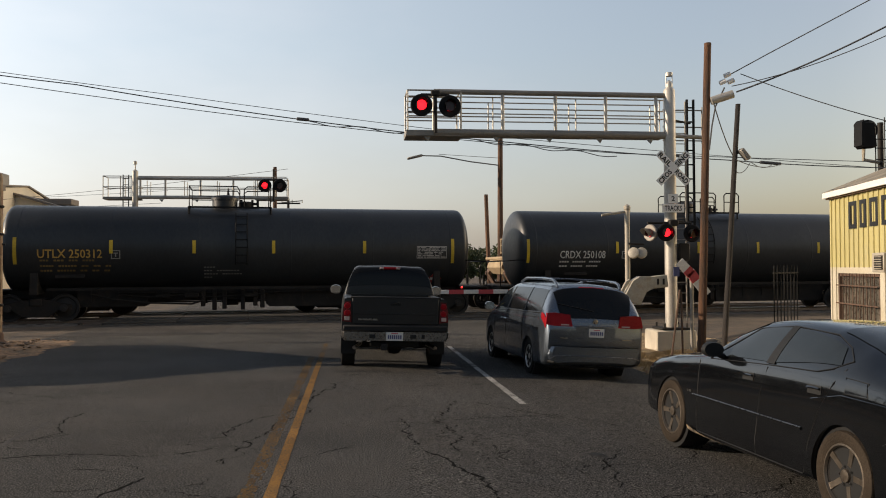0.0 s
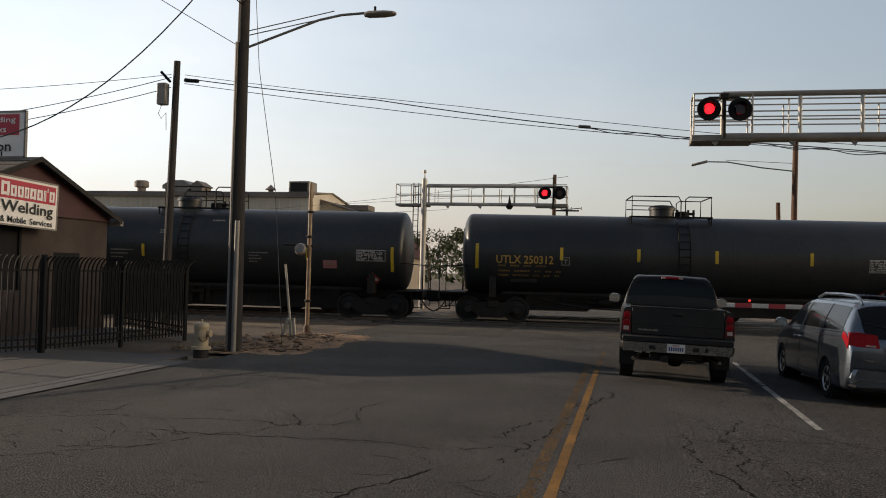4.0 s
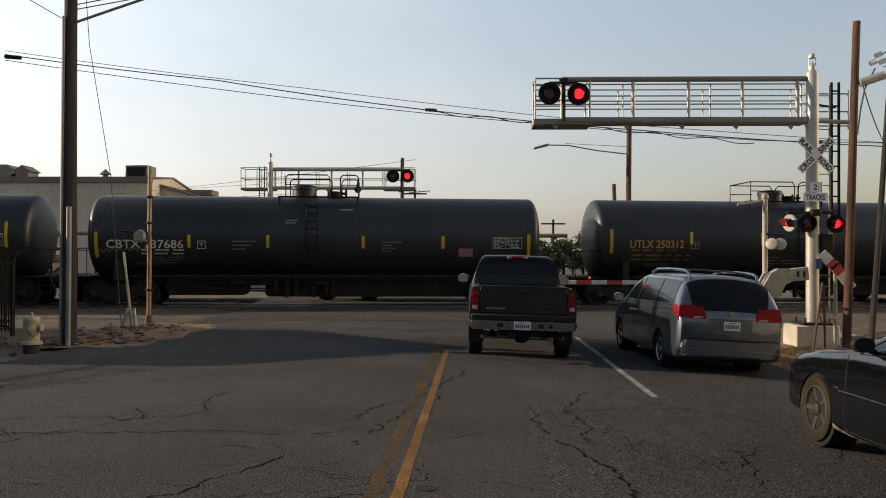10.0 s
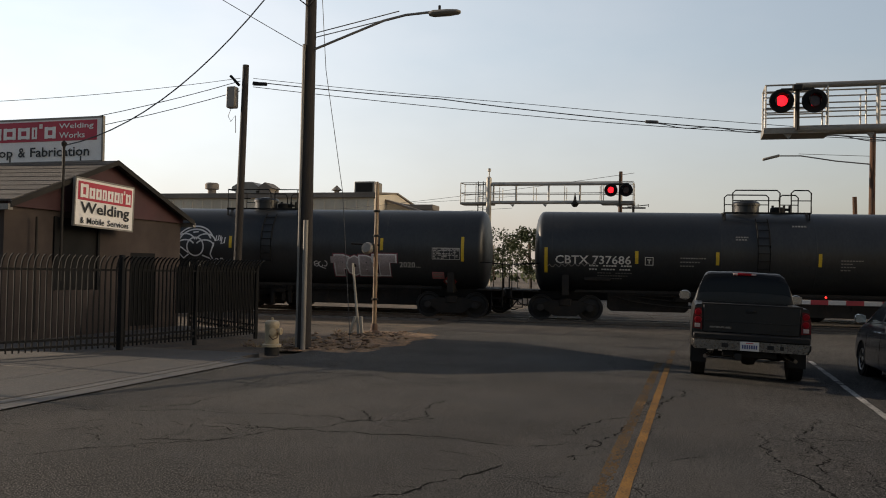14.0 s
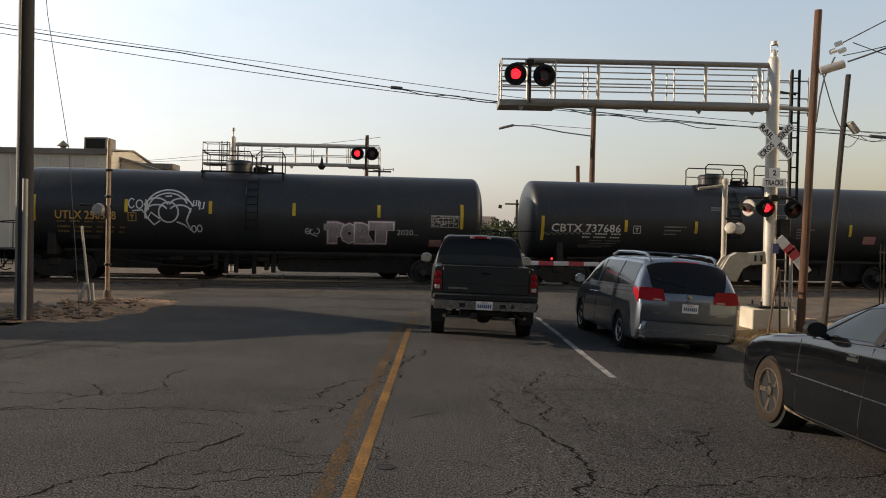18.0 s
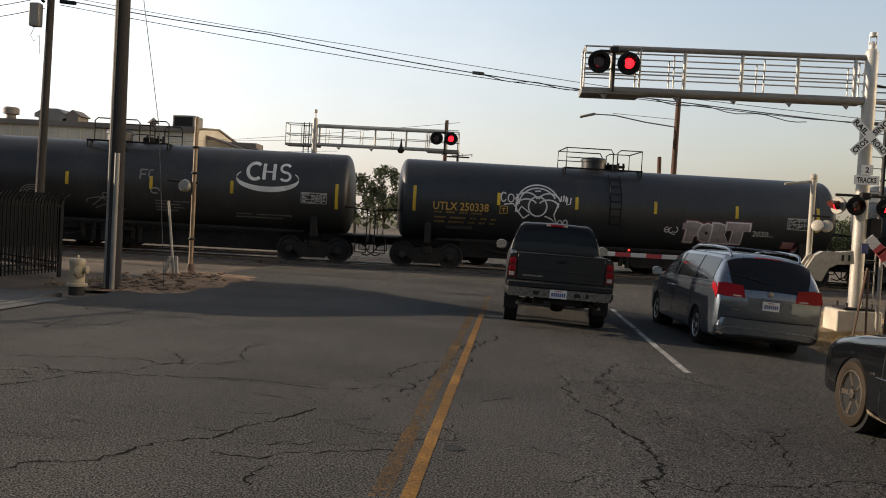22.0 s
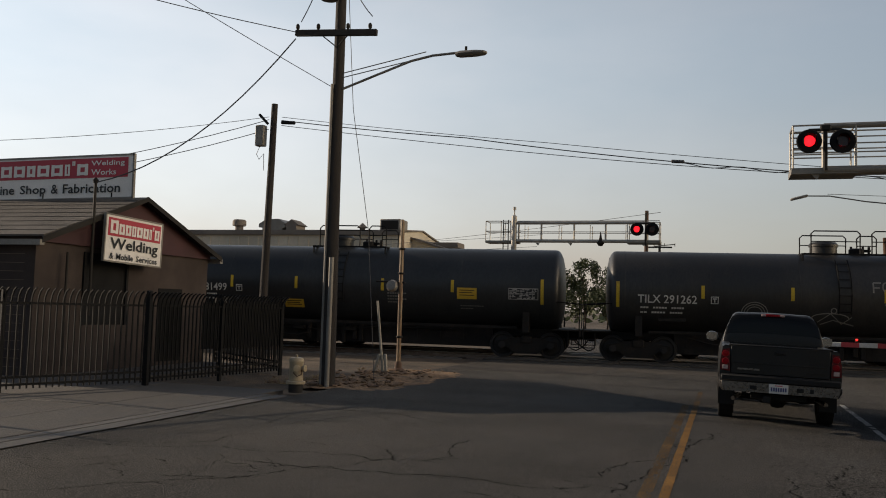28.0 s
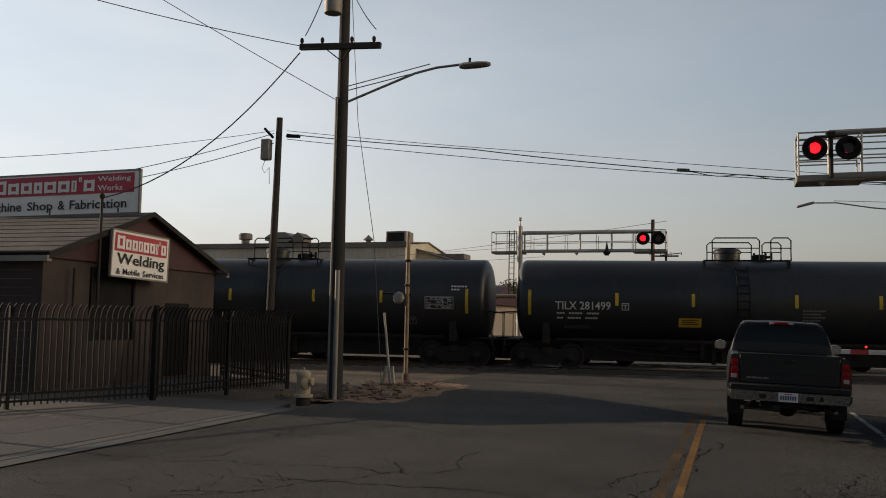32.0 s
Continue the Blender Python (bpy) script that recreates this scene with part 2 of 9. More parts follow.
GALV_DULL = surface("dull_galvanised", (0.27, 0.25, 0.22), 0.6, metal=0.4, vary=0.3, scale=2, fine=30, bump=0.05)
BLACK_METAL = surface("black_metal", (0.014, 0.014, 0.0145), 0.7, spec=0.12, vary=0.3, scale=4, fine=40, bump=0.05)
DARK_IRON = surface("dark_iron", (0.03, 0.027, 0.024), 0.65, metal=0.2, spec=0.2, vary=0.3, scale=4, fine=40, bump=0.05)
BEIGE_BOX = surface("cream_enamel", (0.40, 0.36, 0.29), 0.5, vary=0.25, scale=4, fine=30, bump=0.05, second=(0.36, 0.29, 0.2), patch=0.62)
WOOD_POLE = surface("creosoted_pole", (0.17, 0.078, 0.036), 0.85, vary=0.5, scale=2.2, fine=26, bump=0.3, second=(0.075, 0.045, 0.03), patch=0.52, stretch=(6, 6, 0.5))
WOOD_GREY = surface("weathered_pole", (0.040, 0.033, 0.029), 0.85, vary=0.4, scale=2.2, fine=26, bump=0.3, second=(0.034, 0.028, 0.024), patch=0.52, stretch=(6, 6, 0.5))
CABLE = surface("cable_sheath", (0.07, 0.07, 0.073), 0.6, scale=4, bump=0)
SIGN_WHITE = surface("sign_white", (0.80, 0.77, 0.73), 0.5, vary=0.12, scale=2, fine=30, bump=0.02)
SIGN_BLACK = surface("sign_black", (0.012, 0.012, 0.012), 0.5, vary=0.1, bump=0)
SIGN_RED = surface("sign_red", (0.45, 0.035, 0.06), 0.5, vary=0.15, scale=2, fine=30, bump=0.02)
LENS_ON = surface("lit_red_lens", (1.0, 0.012, 0.02), 0.3, vary=0.05, bump=0, emit=2.6)
# look of an unlit lens, painted on the added flasher vanes
VANE_UNLIT = surface("unlit_look_red", (0.05, 0.006, 0.006), 0.2, vary=0.1, bump=0)
GATE_WHITE = surface("gate_arm_white", (0.60, 0.57, 0.53), 0.6, vary=0.2, scale=3, fine=30, bump=0.02)
GATE_RED = surface("gate_arm_red", (0.42, 0.045, 0.05), 0.6, vary=0.2, scale=3, fine=30, bump=0.02)
WALL_TAN = surface("painted_block_wall", (0.072, 0.057, 0.051), 0.9, vary=0.25, scale=1.2, fine=50, bump=0.15, second=(0.055, 0.044, 0.040), spec=0.2)
MAROON = surface("maroon_boards", (0.058, 0.020, 0.024), 0.7, vary=0.3, scale=2, fine=40, bump=0.1)
SHINGLE = surface("grey_shingle", (0.085, 0.075, 0.066), 0.9, vary=0.35, scale=3, fine=40, bump=0.3, object_vary=0.08)
YELLOW_STEEL = surface("yellow_sheet_steel", (0.48, 0.42, 0.18), 0.55, vary=0.14, scale=0.8, fine=20, bump=0.03, second=(0.45, 0.40, 0.21), patch=0.6)
WHITE_STEEL = surface("cream_sheet_steel", (0.55, 0.50, 0.39), 0.6, vary=0.2, scale=1, fine=20, bump=0.03, second=(0.52, 0.46, 0.33), patch=0.58)
SHED_STEEL = surface("tan_sheet_steel", (0.62, 0.55, 0.43), 0.6, vary=0.2, scale=0.8, fine=20, bump=0.04)
TAN_ROOF = surface("weathered_tan_roof", (0.30, 0.265, 0.20), 0.9, vary=0.35, scale=1.5, fine=30, bump=0.2, second=(0.22, 0.185, 0.14))
PALE_BLOCK = surface("pale_block", (0.56, 0.50, 0.40), 0.9, vary=0.25, scale=3, fine=40, bump=0.15)
SHED_ROOF = surface("shed_roof", (0.2, 0.17, 0.14), 0.7, vary=0.3, scale=1, fine=20, bump=0.05)
RUST = surface("rusty_grille", (0.12, 0.07, 0.045), 0.8, vary=0.4, scale=5, fine=40, bump=0.2)
DIM_GLASS = surface("dusty_pane", (0.09, 0.08, 0.065), 0.3, vary=0.4, scale=3, fine=12, bump=0.02, second=(0.2, 0.17, 0.13), patch=0.6)
HYDRANT = surface("cream_hydrant_paint", (0.42, 0.34, 0.22), 0.5, vary=0.25, scale=5, fine=40, bump=0.08, second=(0.3, 0.2, 0.11), patch=0.65)
DESERT_TAN = surface("desert_tan_paint", (0.36, 0.27, 0.16), 0.8, vary=0.25, scale=2, fine=30, bump=0.08, second=(0.29, 0.21, 0.125), patch=0.55)
LEAF = surface("leaf_green", (0.05, 0.075, 0.02), 0.7, vary=0.5, scale=2, fine=8, bump=0, second=(0.075, 0.08, 0.028))
LEAF_DARK = surface("cypress_green", (0.022, 0.034, 0.013), 0.8, vary=0.5, scale=2, fine=8, bump=0)
BARK = surface("bark", (0.09, 0.065, 0.045), 0.9, vary=0.4, scale=6, fine=30, bump=0.5)
FAR_WALL = surface("far_stucco", (0.36, 0.30, 0.24), 0.85, vary=0.2, scale=0.6, fine=20)
FAR_ROOF = surface("far_roof", (0.14, 0.10, 0.08), 0.9, vary=0.3, scale=1, fine=20)
TRUCK_PAINT = surface("black_truck_paint", (0.014, 0.0145, 0.0145), 0.45, vary=0.3, scale=2, fine=30, bump=0.01, coat=0.1, spec=0.3, second=(0.018, 0.016, 0.014), patch=0.56)
SEDAN_PAINT = surface("black_sedan_paint", (0.0042, 0.0047, 0.0056), 0.12, vary=0.3, scale=2.4, fine=20, bump=0.003, coat=0.5, spec=0.35)
VAN_PAINT = surface("silver_blue_paint", (0.108, 0.130, 0.162), 0.26, metal=0.75, vary=0.12, scale=2, fine=200, bump=0.004, coat=0.6)
CHROME = surface("chrome", (0.55, 0.54, 0.52), 0.16, metal=1.0, vary=0.1, bump=0.005)
DULL_CHROME = surface("dull_chrome", (0.22, 0.21, 0.20), 0.3, metal=1.0, vary=0.2, scale=4, fine=30, bump=0.02)
TRIM_BLACK = surface("black_plastic", (0.016, 0.016, 0.016), 0.6, spec=0.2, vary=0.2, scale=6, fine=80, bump=0.05)
TYRE = surface("tyre_rubber", (0.018, 0.017, 0.016), 0.85, spec=0.12, vary=0.35, scale=6, fine=60, bump=0.2)
TYRE_DUSTY = surface("dusty_tyre", (0.040, 0.031, 0.023), 0.9, spec=0.08, vary=0.4, scale=6, fine=60, bump=0.2)
ALLOY = surface("dusty_alloy", (0.13, 0.108, 0.085), 0.4, metal=0.7, vary=0.25, scale=5, fine=30, bump=0.03)
ALLOY_SILVER = surface("silver_alloy", (0.50, 0.49, 0.47), 0.35, metal=0.8, vary=0.15, scale=5, fine=30, bump=0.02)
TINTED = surface("tinted_glass", (0.006, 0.006, 0.006), 0.07, vary=0.1, scale=1.5, fine=6, bump=0, coat=0.0, spec=0.2)
CLEAR_DARK = surface("car_window_glass", (0.016, 0.020, 0.022), 0.05, vary=0.3, scale=1.5, fine=6, bump=0, spec=0.4)
TAIL_RED = surface("red_tail_lens", (0.26, 0.007, 0.012), 0.3, vary=0.2, scale=8, fine=60, bump=0.02, spec=0.1)
TAIL_DARK = surface("dark_red_tail_lens", (0.10, 0.005, 0.008), 0.2, vary=0.3, scale=14, fine=70, bump=0.03, coat=0.4)
TAIL_DEEP = surface("deep_red_tail_lens", (0.42, 0.012, 0.006), 0.15, vary=0.3, scale=30, fine=80, bump=0.05, coat=0.6)
TAIL_CLEAR = surface("clear_tail_lens", (0.40, 0.30, 0.28), 0.25, vary=0.15, scale=8, fine=60, bump=0.02, coat=0.6)
PLATE = surface("plate_white", (0.60, 0.59, 0.56), 0.45, vary=0.1, bump=0)
BAR_BLUE = surface("plate_ink", (0.05, 0.06, 0.16), 0.5, vary=0.1, bump=0)
BULB_GLOW = surface("lit_gate_lamp", (1.0, 0.03, 0.02), 0.3, vary=0.05, bump=0, emit=1.6)


# ---- mesh helpers ----
def solid(bm, size, at=(0, 0, 0), turn=None, bevel=0.0):
    """A box of that size, bevelled."""
    m = Matrix.LocRotScale(at, turn or Euler((0, 0, 0)), None) @ Matrix.Diagonal((*size, 1))
    made = bmesh.ops.create_cube(bm, size=1.0, matrix=m)["verts"]
    if bevel:
        edges = {e for v in made for e in v.link_edges}
        bmesh.ops.bevel(bm, geom=list(edges), offset=bevel, segments=1, affect="EDGES", profile=0.5)
    return bm


def box(size, at=(0, 0, 0), turn=None, bevel=0.0):
    return solid(bmesh.new(), size, at, turn, bevel)


def rings(bm, loops, close=True, cap=True):
    """Skins a row of loops, each with the same number of points."""
    made = [[bm.verts.new(p) for p in loop] for loop in loops]
    n = len(made[0])
    for a, b in zip(made, made[1:]):
        for i in range(n if close else n - 1):
            j = (i + 1) % n
            bm.faces.new((a[i], a[j], b[j], b[i]))
    if cap:
        bm.faces.new(list(reversed(made[0])))
        bm.faces.new(made[-1])
    return bm


def rod(bm, a, b, r, r2=None, n=8, cap=True):
    """A round bar from a to b."""
    a, b = Vector(a), Vector(b)
    turn = (b - a).to_track_quat("Z", "Y").to_matrix()
    r2 = r if r2 is None else r2
    loops = [[p + turn @ Vector((rad * math.cos(k * math.tau / n), rad * math.sin(k * math.tau / n), 0)) for k in range(n)] for p, rad in ((a, r), (b, r2))]
    return rings(bm, loops, cap=cap)


def pipe(bm, points, r, n=6):
    """A bent round bar through the points."""
    pts = [Vector(p) for p in points]
    loops = []
    for i, p in enumerate(pts):
        way = (pts[min(i + 1, len(pts) - 1)] - pts[max(i - 1, 0)]).normalized()
        side = way.cross(Vector((0, 0, 1)))
        side = Vector((1, 0, 0)) if side.length < 1e-3 else side.normalized()
        up = side.cross(way)
        loops.append([p + r * (math.cos(k * math.tau / n) * side + math.sin(k * math.tau / n) * up) for k in range(n)])
    return rings(bm, loops)


def lathe(bm, profile, n=24, m=None, cap=True):
    """Turns a profile of (radius, height) about z."""
    m = m or Matrix()
    return rings(bm, [[m @ Vector((r * math.cos(k * math.tau / n), r * math.sin(k * math.tau / n), z)) for k in range(n)] for r, z in profile], cap=cap)


def slab(bm, outline, lo, hi, m=None):
    """A flat outline in x and z, thick from lo to hi in y."""
    m = m or Matrix()
    return rings(bm, [[m @ Vector((x, y, z)) for x, z in outline] for y in (lo, hi)])


def sheet(bm, grid):
    """A surface through rows of points."""
    v = [[bm.verts.new(p) for p in row] for row in grid]
    for a, b in zip(v, v[1:]):
        for i in range(len(a) - 1):
            bm.faces.new((a[i], a[i + 1], b[i + 1], b[i]))
    return bm


def mesh_of(name, bm, material, smooth=38):
    bmesh.ops.recalc_face_normals(bm, faces=bm.faces)
    me = bpy.data.meshes.new(name)
    bm.to_mesh(me)
    bm.free()
    me.materials.append(material)
    if smooth:
        me.polygons.foreach_set("use_smooth", [True] * len(me.polygons))
        me.set_sharp_from_angle(angle=radians(smooth))
    return me


def part(name, bm, material, parent, label="", smooth=38):
    ob = new(name, mesh_of(name, bm, material, smooth))
    ob.parent = parent
    return tagged(ob, label) if label else ob


def again(ob, m=None, parent=None):
    """One more object on the same mesh."""
    o = ob.copy()
    scene.collection.objects.link(o)
    o.parent = parent or ob.parent
    if m is not None:
        o.matrix_basis = m
    return o


def thing(name, m, label, category, group="", kind=""):
    ob = new(name)
    ob.empty_display_size = 0.2
    ob.matrix_basis = m
    return tagged(ob, label, category, group, kind)


def setting(name, bm, material, label, category, kind="structure", smooth=38):
    return tagged(new(name, mesh_of(name, bm, material, smooth)), label, category, "", kind)


def letters(text, height, bold=0.0, width=None):
    """Flat lettering in x and z, centred, as points and faces."""
    cu = bpy.data.curves.new("text", "FONT")
    cu.body, cu.align_x, cu.size, cu.offset, cu.resolution_u = text, "CENTER", 1.0, bold, 2
    ob = bpy.data.objects.new("text", cu)
    scene.collection.objects.link(ob)
    bpy.context.view_layer.update()
    me = bpy.data.meshes.new_from_object(ob.evaluated_get(bpy.context.evaluated_depsgraph_get()))
    bpy.data.objects.remove(ob)
    xs, ys = [v.co.x for v in me.vertices], [v.co.y for v in me.vertices]
    lo, hi, left, right = min(ys), max(ys), min(xs), max(xs)
    k = height / (hi - lo)
    kx = width / (right - left) if width else k
    pts = [((v.co.x - (left + right) / 2) * kx, (v.co.y - (lo + hi) / 2) * k) for v in me.vertices]
    faces = [tuple(p.vertices) for p in me.polygons]
    bpy.data.meshes.remove(me)
    return pts, faces


def flat(bm, pts, faces, place):
    """Lays flat points and faces out by place(x, z)."""
    v = [bm.verts.new(place(*p)) for p in pts]
    for f in faces:
        try:
            bm.faces.new([v[i] for i in f])
        except ValueError:
            pass
    return bm


def strip(points, width):
    """A painted stroke along the points, as flat points and faces."""
    pts, faces = [], []
    for i, p in enumerate(points):
        a, b = points[max(i - 1, 0)], points[min(i + 1, len(points) - 1)]
        dx, dz = b[0] - a[0], b[1] - a[1]
        k = width / 2 / (math.hypot(dx, dz) or 1)
        pts += [(p[0] - dz * k, p[1] + dx * k), (p[0] + dz * k, p[1] - dx * k)]
        if i:
            faces.append((2 * i - 2, 2 * i - 1, 2 * i + 1, 2 * i))
    return pts, faces


def arc(cx, cz, rx, rz, a0, a1, n=20):
    return [(cx + rx * math.cos(radians(a0 + (a1 - a0) * k / n)), cz + rz * math.sin(radians(a0 + (a1 - a0) * k / n))) for k in range(n + 1)]


def tile(x0, z0, x1, z1, nx=1, nz=1):
    pts = [(x0 + (x1 - x0) * i / nx, z0 + (z1 - z0) * j / nz) for j in range(nz + 1) for i in range(nx + 1)]
    faces = [(j * (nx + 1) + i, j * (nx + 1) + i + 1, (j + 1) * (nx + 1) + i + 1, (j + 1) * (nx + 1) + i) for j in range(nz) for i in range(nx)]
    return pts, faces


# ---- the ground: one sheet to the horizon, the road on it, the two tracks across it ----
ROAD_LEFT, ROAD_RIGHT, RAIL_Z = -8.15, 6.0, 0.06
TRACK = pose(0, 34.0, 0, 0, 0, math.degrees(math.atan(0.12)))
TRACK_GAP = 4.3


def crown(x, y):
    """The road falls away to the right, but not where it meets the tracks."""
    if x < 0.6:
        return 0.0
    fade = min(max((29.0 - y) / 8.0, 0.0), 1.0)
    edge = min(max((10.2 - x) / 3.2, 0.0), 1.0)
    return -0.045 * (min(x, 6.2) - 0.6) * fade * edge


def ramp_up(v, a, b):
    f = min(max((v - a) / (b - a), 0.0), 1.0)
    return f * f * (3 - 2 * f)


def verge_z(x, y):
    """The verge sinks into a shallow ditch before the tracks."""
    return crown(x, y) - 0.34 * ramp_up(x, 6.3, 7.8) * ramp_up(-x, -11.4, -10.2) * ramp_up(y, 15.5, 19.5) * ramp_up(-y, -27.5, -25.0)


def uneven(x, y, k=1.0):
    return k * noise.noise((x * 0.35, y * 0.35, 3.1)) + k * 0.4 * noise.noise((x * 1.3, y * 1.3, 7.7))


bm = bmesh.new()
xs = [-2500, -400, -90, -60, -40, -28] + [-22 + 0.8 * i for i in range(66)] + [34, 44, 60, 90, 400, 2500]
ys = [-400, -60, -20] + [-10 + 0.9 * i for i in range(84)] + [70, 80, 100, 150, 400, 3000]
sheet(bm, [[(x, y, -0.075 + verge_z(x, y) + (uneven(x, y, 0.03) if -22 < x < 31 and -10 < y < 66 else 0)) for x in xs] for y in ys])
setting("ground", bm, DIRT, "dry brown dirt ground with dusty patches", "ground")

bm = bmesh.new()
sheet(bm, [[(x, y, crown(x, y)) for x in (ROAD_LEFT, -5, -2, 0.6, 2.4, 4.2, ROAD_RIGHT)] for y in (-40, -5, 5, 12, 21, 23, 25, 27, 29, 60, 200)])
setting("road", bm, ASPHALT, "worn grey asphalt road with cracks and patches", "road")
bm = bmesh.new()
for x0, x1, y0, y1 in ((-8.1, -3.7, 25.2, 30.0), (-3.2, 0.55, 27.6, 30.2)):
    sheet(bm, [[(x, y, 0.004) for x in (x0, x1)] for y in (y0, y1)])
setting("road_patch", bm, ASPHALT_OLD, "paler asphalt patches before the tracks", "road")

# cracks, wandering over the asphalt
rng = random.Random(5)
bm = bmesh.new()


def crack(x, y, heading, length, width):
    pts, n = [], int(length / 0.06)
    bend = 0.0
    for _ in range(n):
        pts.append((x, y))
        bend = 0.85 * bend + rng.uniform(-0.25, 0.25)
        now = heading + bend + rng.uniform(-0.85, 0.85)
        x, y = x + 0.06 * math.cos(now), y + 0.06 * math.sin(now)
    widths = [0.95 * width * rng.uniform(0.1, 1.4) for _ in pts]
    v = []
    for i, p in enumerate(pts):
        a, b = pts[max(i - 1, 0)], pts[min(i + 1, len(pts) - 1)]
        k = widths[i] / 2 / (math.hypot(b[0] - a[0], b[1] - a[1]) or 1)
        v.append((bm.verts.new((p[0] - (b[1] - a[1]) * k, p[1] + (b[0] - a[0]) * k, crown(p[0], p[1]) + 0.0015)), bm.verts.new((p[0] + (b[1] - a[1]) * k, p[1] - (b[0] - a[0]) * k, crown(p[0], p[1]) + 0.0015))))
    for p, q in zip(v, v[1:]):
        bm.faces.new((p[0], p[1], q[1], q[0]))


for x, y, h, l, w in ((1.1, 4.2, 1.54, 5.6, 0.036), (1.24, 8.9, 1.52, 4.2, 0.026), (-3.4, 5.2, 1.36, 3.9, 0.036), (-2.16, 6.32, 0.09, 1.7, 0.026), (-1.07, 9.1, 1.5, 6.4, 0.034), (-5.6, 7.88, 0.39, 1.3, 0.026), (-3.33, 10.05, 1.5, 2.0, 0.024), (-6.83, 9.6, 1.26, 1.8, 0.024), (0.69, 10.86, -1.25, 1.9, 0.024), (-1.65, 5.6, 1.45, 0.7, 0.024), (-5.2, 9.0, 0.3, 4.5, 0.028), (-1.4, 9.8, 1.4, 5.0, 0.028),
                      (-7.6, 9.2, 0.1, 5.5, 0.025), (1.2, 10.8, 0.1, 2.2, 0.025), (2.6, 7.0, 0.4, 3.0, 0.02), (-6.6, 6.6, 0.9, 5.0, 0.025), (0.2, 14.0, 0.2, 2.6, 0.02),
                      (-4.6, 13.6, 2.6, 4.0, 0.03), (3.6, 10.6, 2.1, 3.0, 0.02), (1.3, 6.6, 0.2, 1.8, 0.02), (-5.8, 15.8, 0.7, 4.0, 0.02), (-2.4, 17.0, 0.4, 3.6, 0.02)):
    crack(x, y, h, l, w)
for _ in range(85):
    crack(rng.uniform(-7.8, 5.6), rng.uniform(3.5, 24), rng.uniform(0, 6.28), rng.uniform(0.4, 2.2), rng.uniform(0.008, 0.02))
for _ in range(170):
    crack(rng.uniform(-7.6, 5.6), rng.uniform(4.0, 18), rng.choice((0.0, 3.14)) + rng.gauss(0, 0.35), rng.uniform(0.15, 0.9), rng.uniform(0.008, 0.018))
for _ in range(14):
    x, y = rng.uniform(-7, 4), rng.uniform(6, 22)
    for _ in range(9):
        crack(x + rng.gauss(0, 0.5), y + rng.gauss(0, 0.7), rng.uniform(0, 6.28), rng.uniform(0.3, 1.0), rng.uniform(0.010, 0.02))
setting("road_crack", bm, TAR, "dark wandering cracks in the asphalt", "crack", "stuff", smooth=0)


def ragged(x0, x1, y0, y1, seed, wear=0.004, step=0.2, lean=0.0):
    """A painted band with worn edges."""
    r, b = random.Random(seed), bmesh.new()
    n = max(int((y1 - y0) / step), 2)
    row = []
    for i in range(n + 1):
        y = y0 + (y1 - y0) * i / n
        row.append((b.verts.new((x0 + lean * y + r.uniform(-wear, wear), y, crown(x0, y) + 0.0025)), b.verts.new((x1 + lean * y + r.uniform(-wear, wear), y, crown(x1, y) + 0.0025))))
    for p, q in zip(row, row[1:]):
        if wear < 0.008 or r.random() > wear * 4:
            b.faces.new((p[0], p[1], q[1], q[0]))
    return b


setting("yellow_line", ragged(-0.668, -0.566, -10, 17.6, 1, lean=0.007), YELLOW_LINE, "solid yellow centre line, worn at the edges", "road marking", smooth=0)
def flaked(x0, x1, y0, y1, seed, lean, keep):
    """A painted band of which only flakes are left."""
    r, b = random.Random(seed), bmesh.new()
    across, step = 6, 0.07
    w = (x1 - x0) / across
    for i in range(int((y1 - y0) / step)):
        y = y0 + i * step
        worn = 0.22 * math.sin(y * 2.1) + 0.16 * math.sin(y * 5.3 + 1)
        for k in range(across):
            if r.random() > keep + worn - 0.12 * (k in (0, across - 1)):
                continue
            x = x0 + k * w + lean * y
            pts = [(x + r.uniform(-0.008, 0.004), y + r.uniform(-0.02, 0.01)), (x + w + r.uniform(-0.004, 0.006), y + r.uniform(-0.02, 0.02)), (x + w + r.uniform(-0.006, 0.004), y + step + r.uniform(-0.03, 0.0)), (x + w / 2, y + step + r.uniform(-0.01, 0.02)), (x + r.uniform(-0.004, 0.006), y + step + r.uniform(-0.03, 0.0))]
            b.faces.new([b.verts.new((px, py_, crown(px, py_) + 0.002)) for px, py_ in pts])
    return b


setting("yellow_line_end", flaked(-0.673, -0.56, 17.62, 22.0, 4, 0.007, 0.66), YELLOW_WORN, "yellow centre line fading out before the tracks", "road marking", smooth=0)
setting("yellow_line_worn", flaked(-0.88, -0.745, -10, 18.6, 2, 0.007, 0.84), YELLOW_WORN, "older yellow centre line, nearly worn away", "road marking", smooth=0)
for k, (x0, y0, y1) in enumerate(((2.575, 2.7, 6.4), (2.575, 12.3, 17.0), (2.585, 17.2, 21.5), (2.575, -6, -3))):
    setting("lane_line", ragged(x0 - 0.05, x0 + 0.06, y0, y1, 10 + k, 0.004 + 0.006 * (k == 2)), WHITE_LINE, "worn white lane line on the asphalt", "road marking", smooth=0)
for k, (y0, y1) in enumerate(((9.6, 11.8), (22.6, 24.7), (35.5, 37.5), (-2, 1))):
    setting("lane_dash", flaked(-3.70, -3.63, y0, y1, 20 + k, 0.006, 0.62), WHITE_FAINT, "faded white lane dash on the asphalt", "road marking", smooth=0)


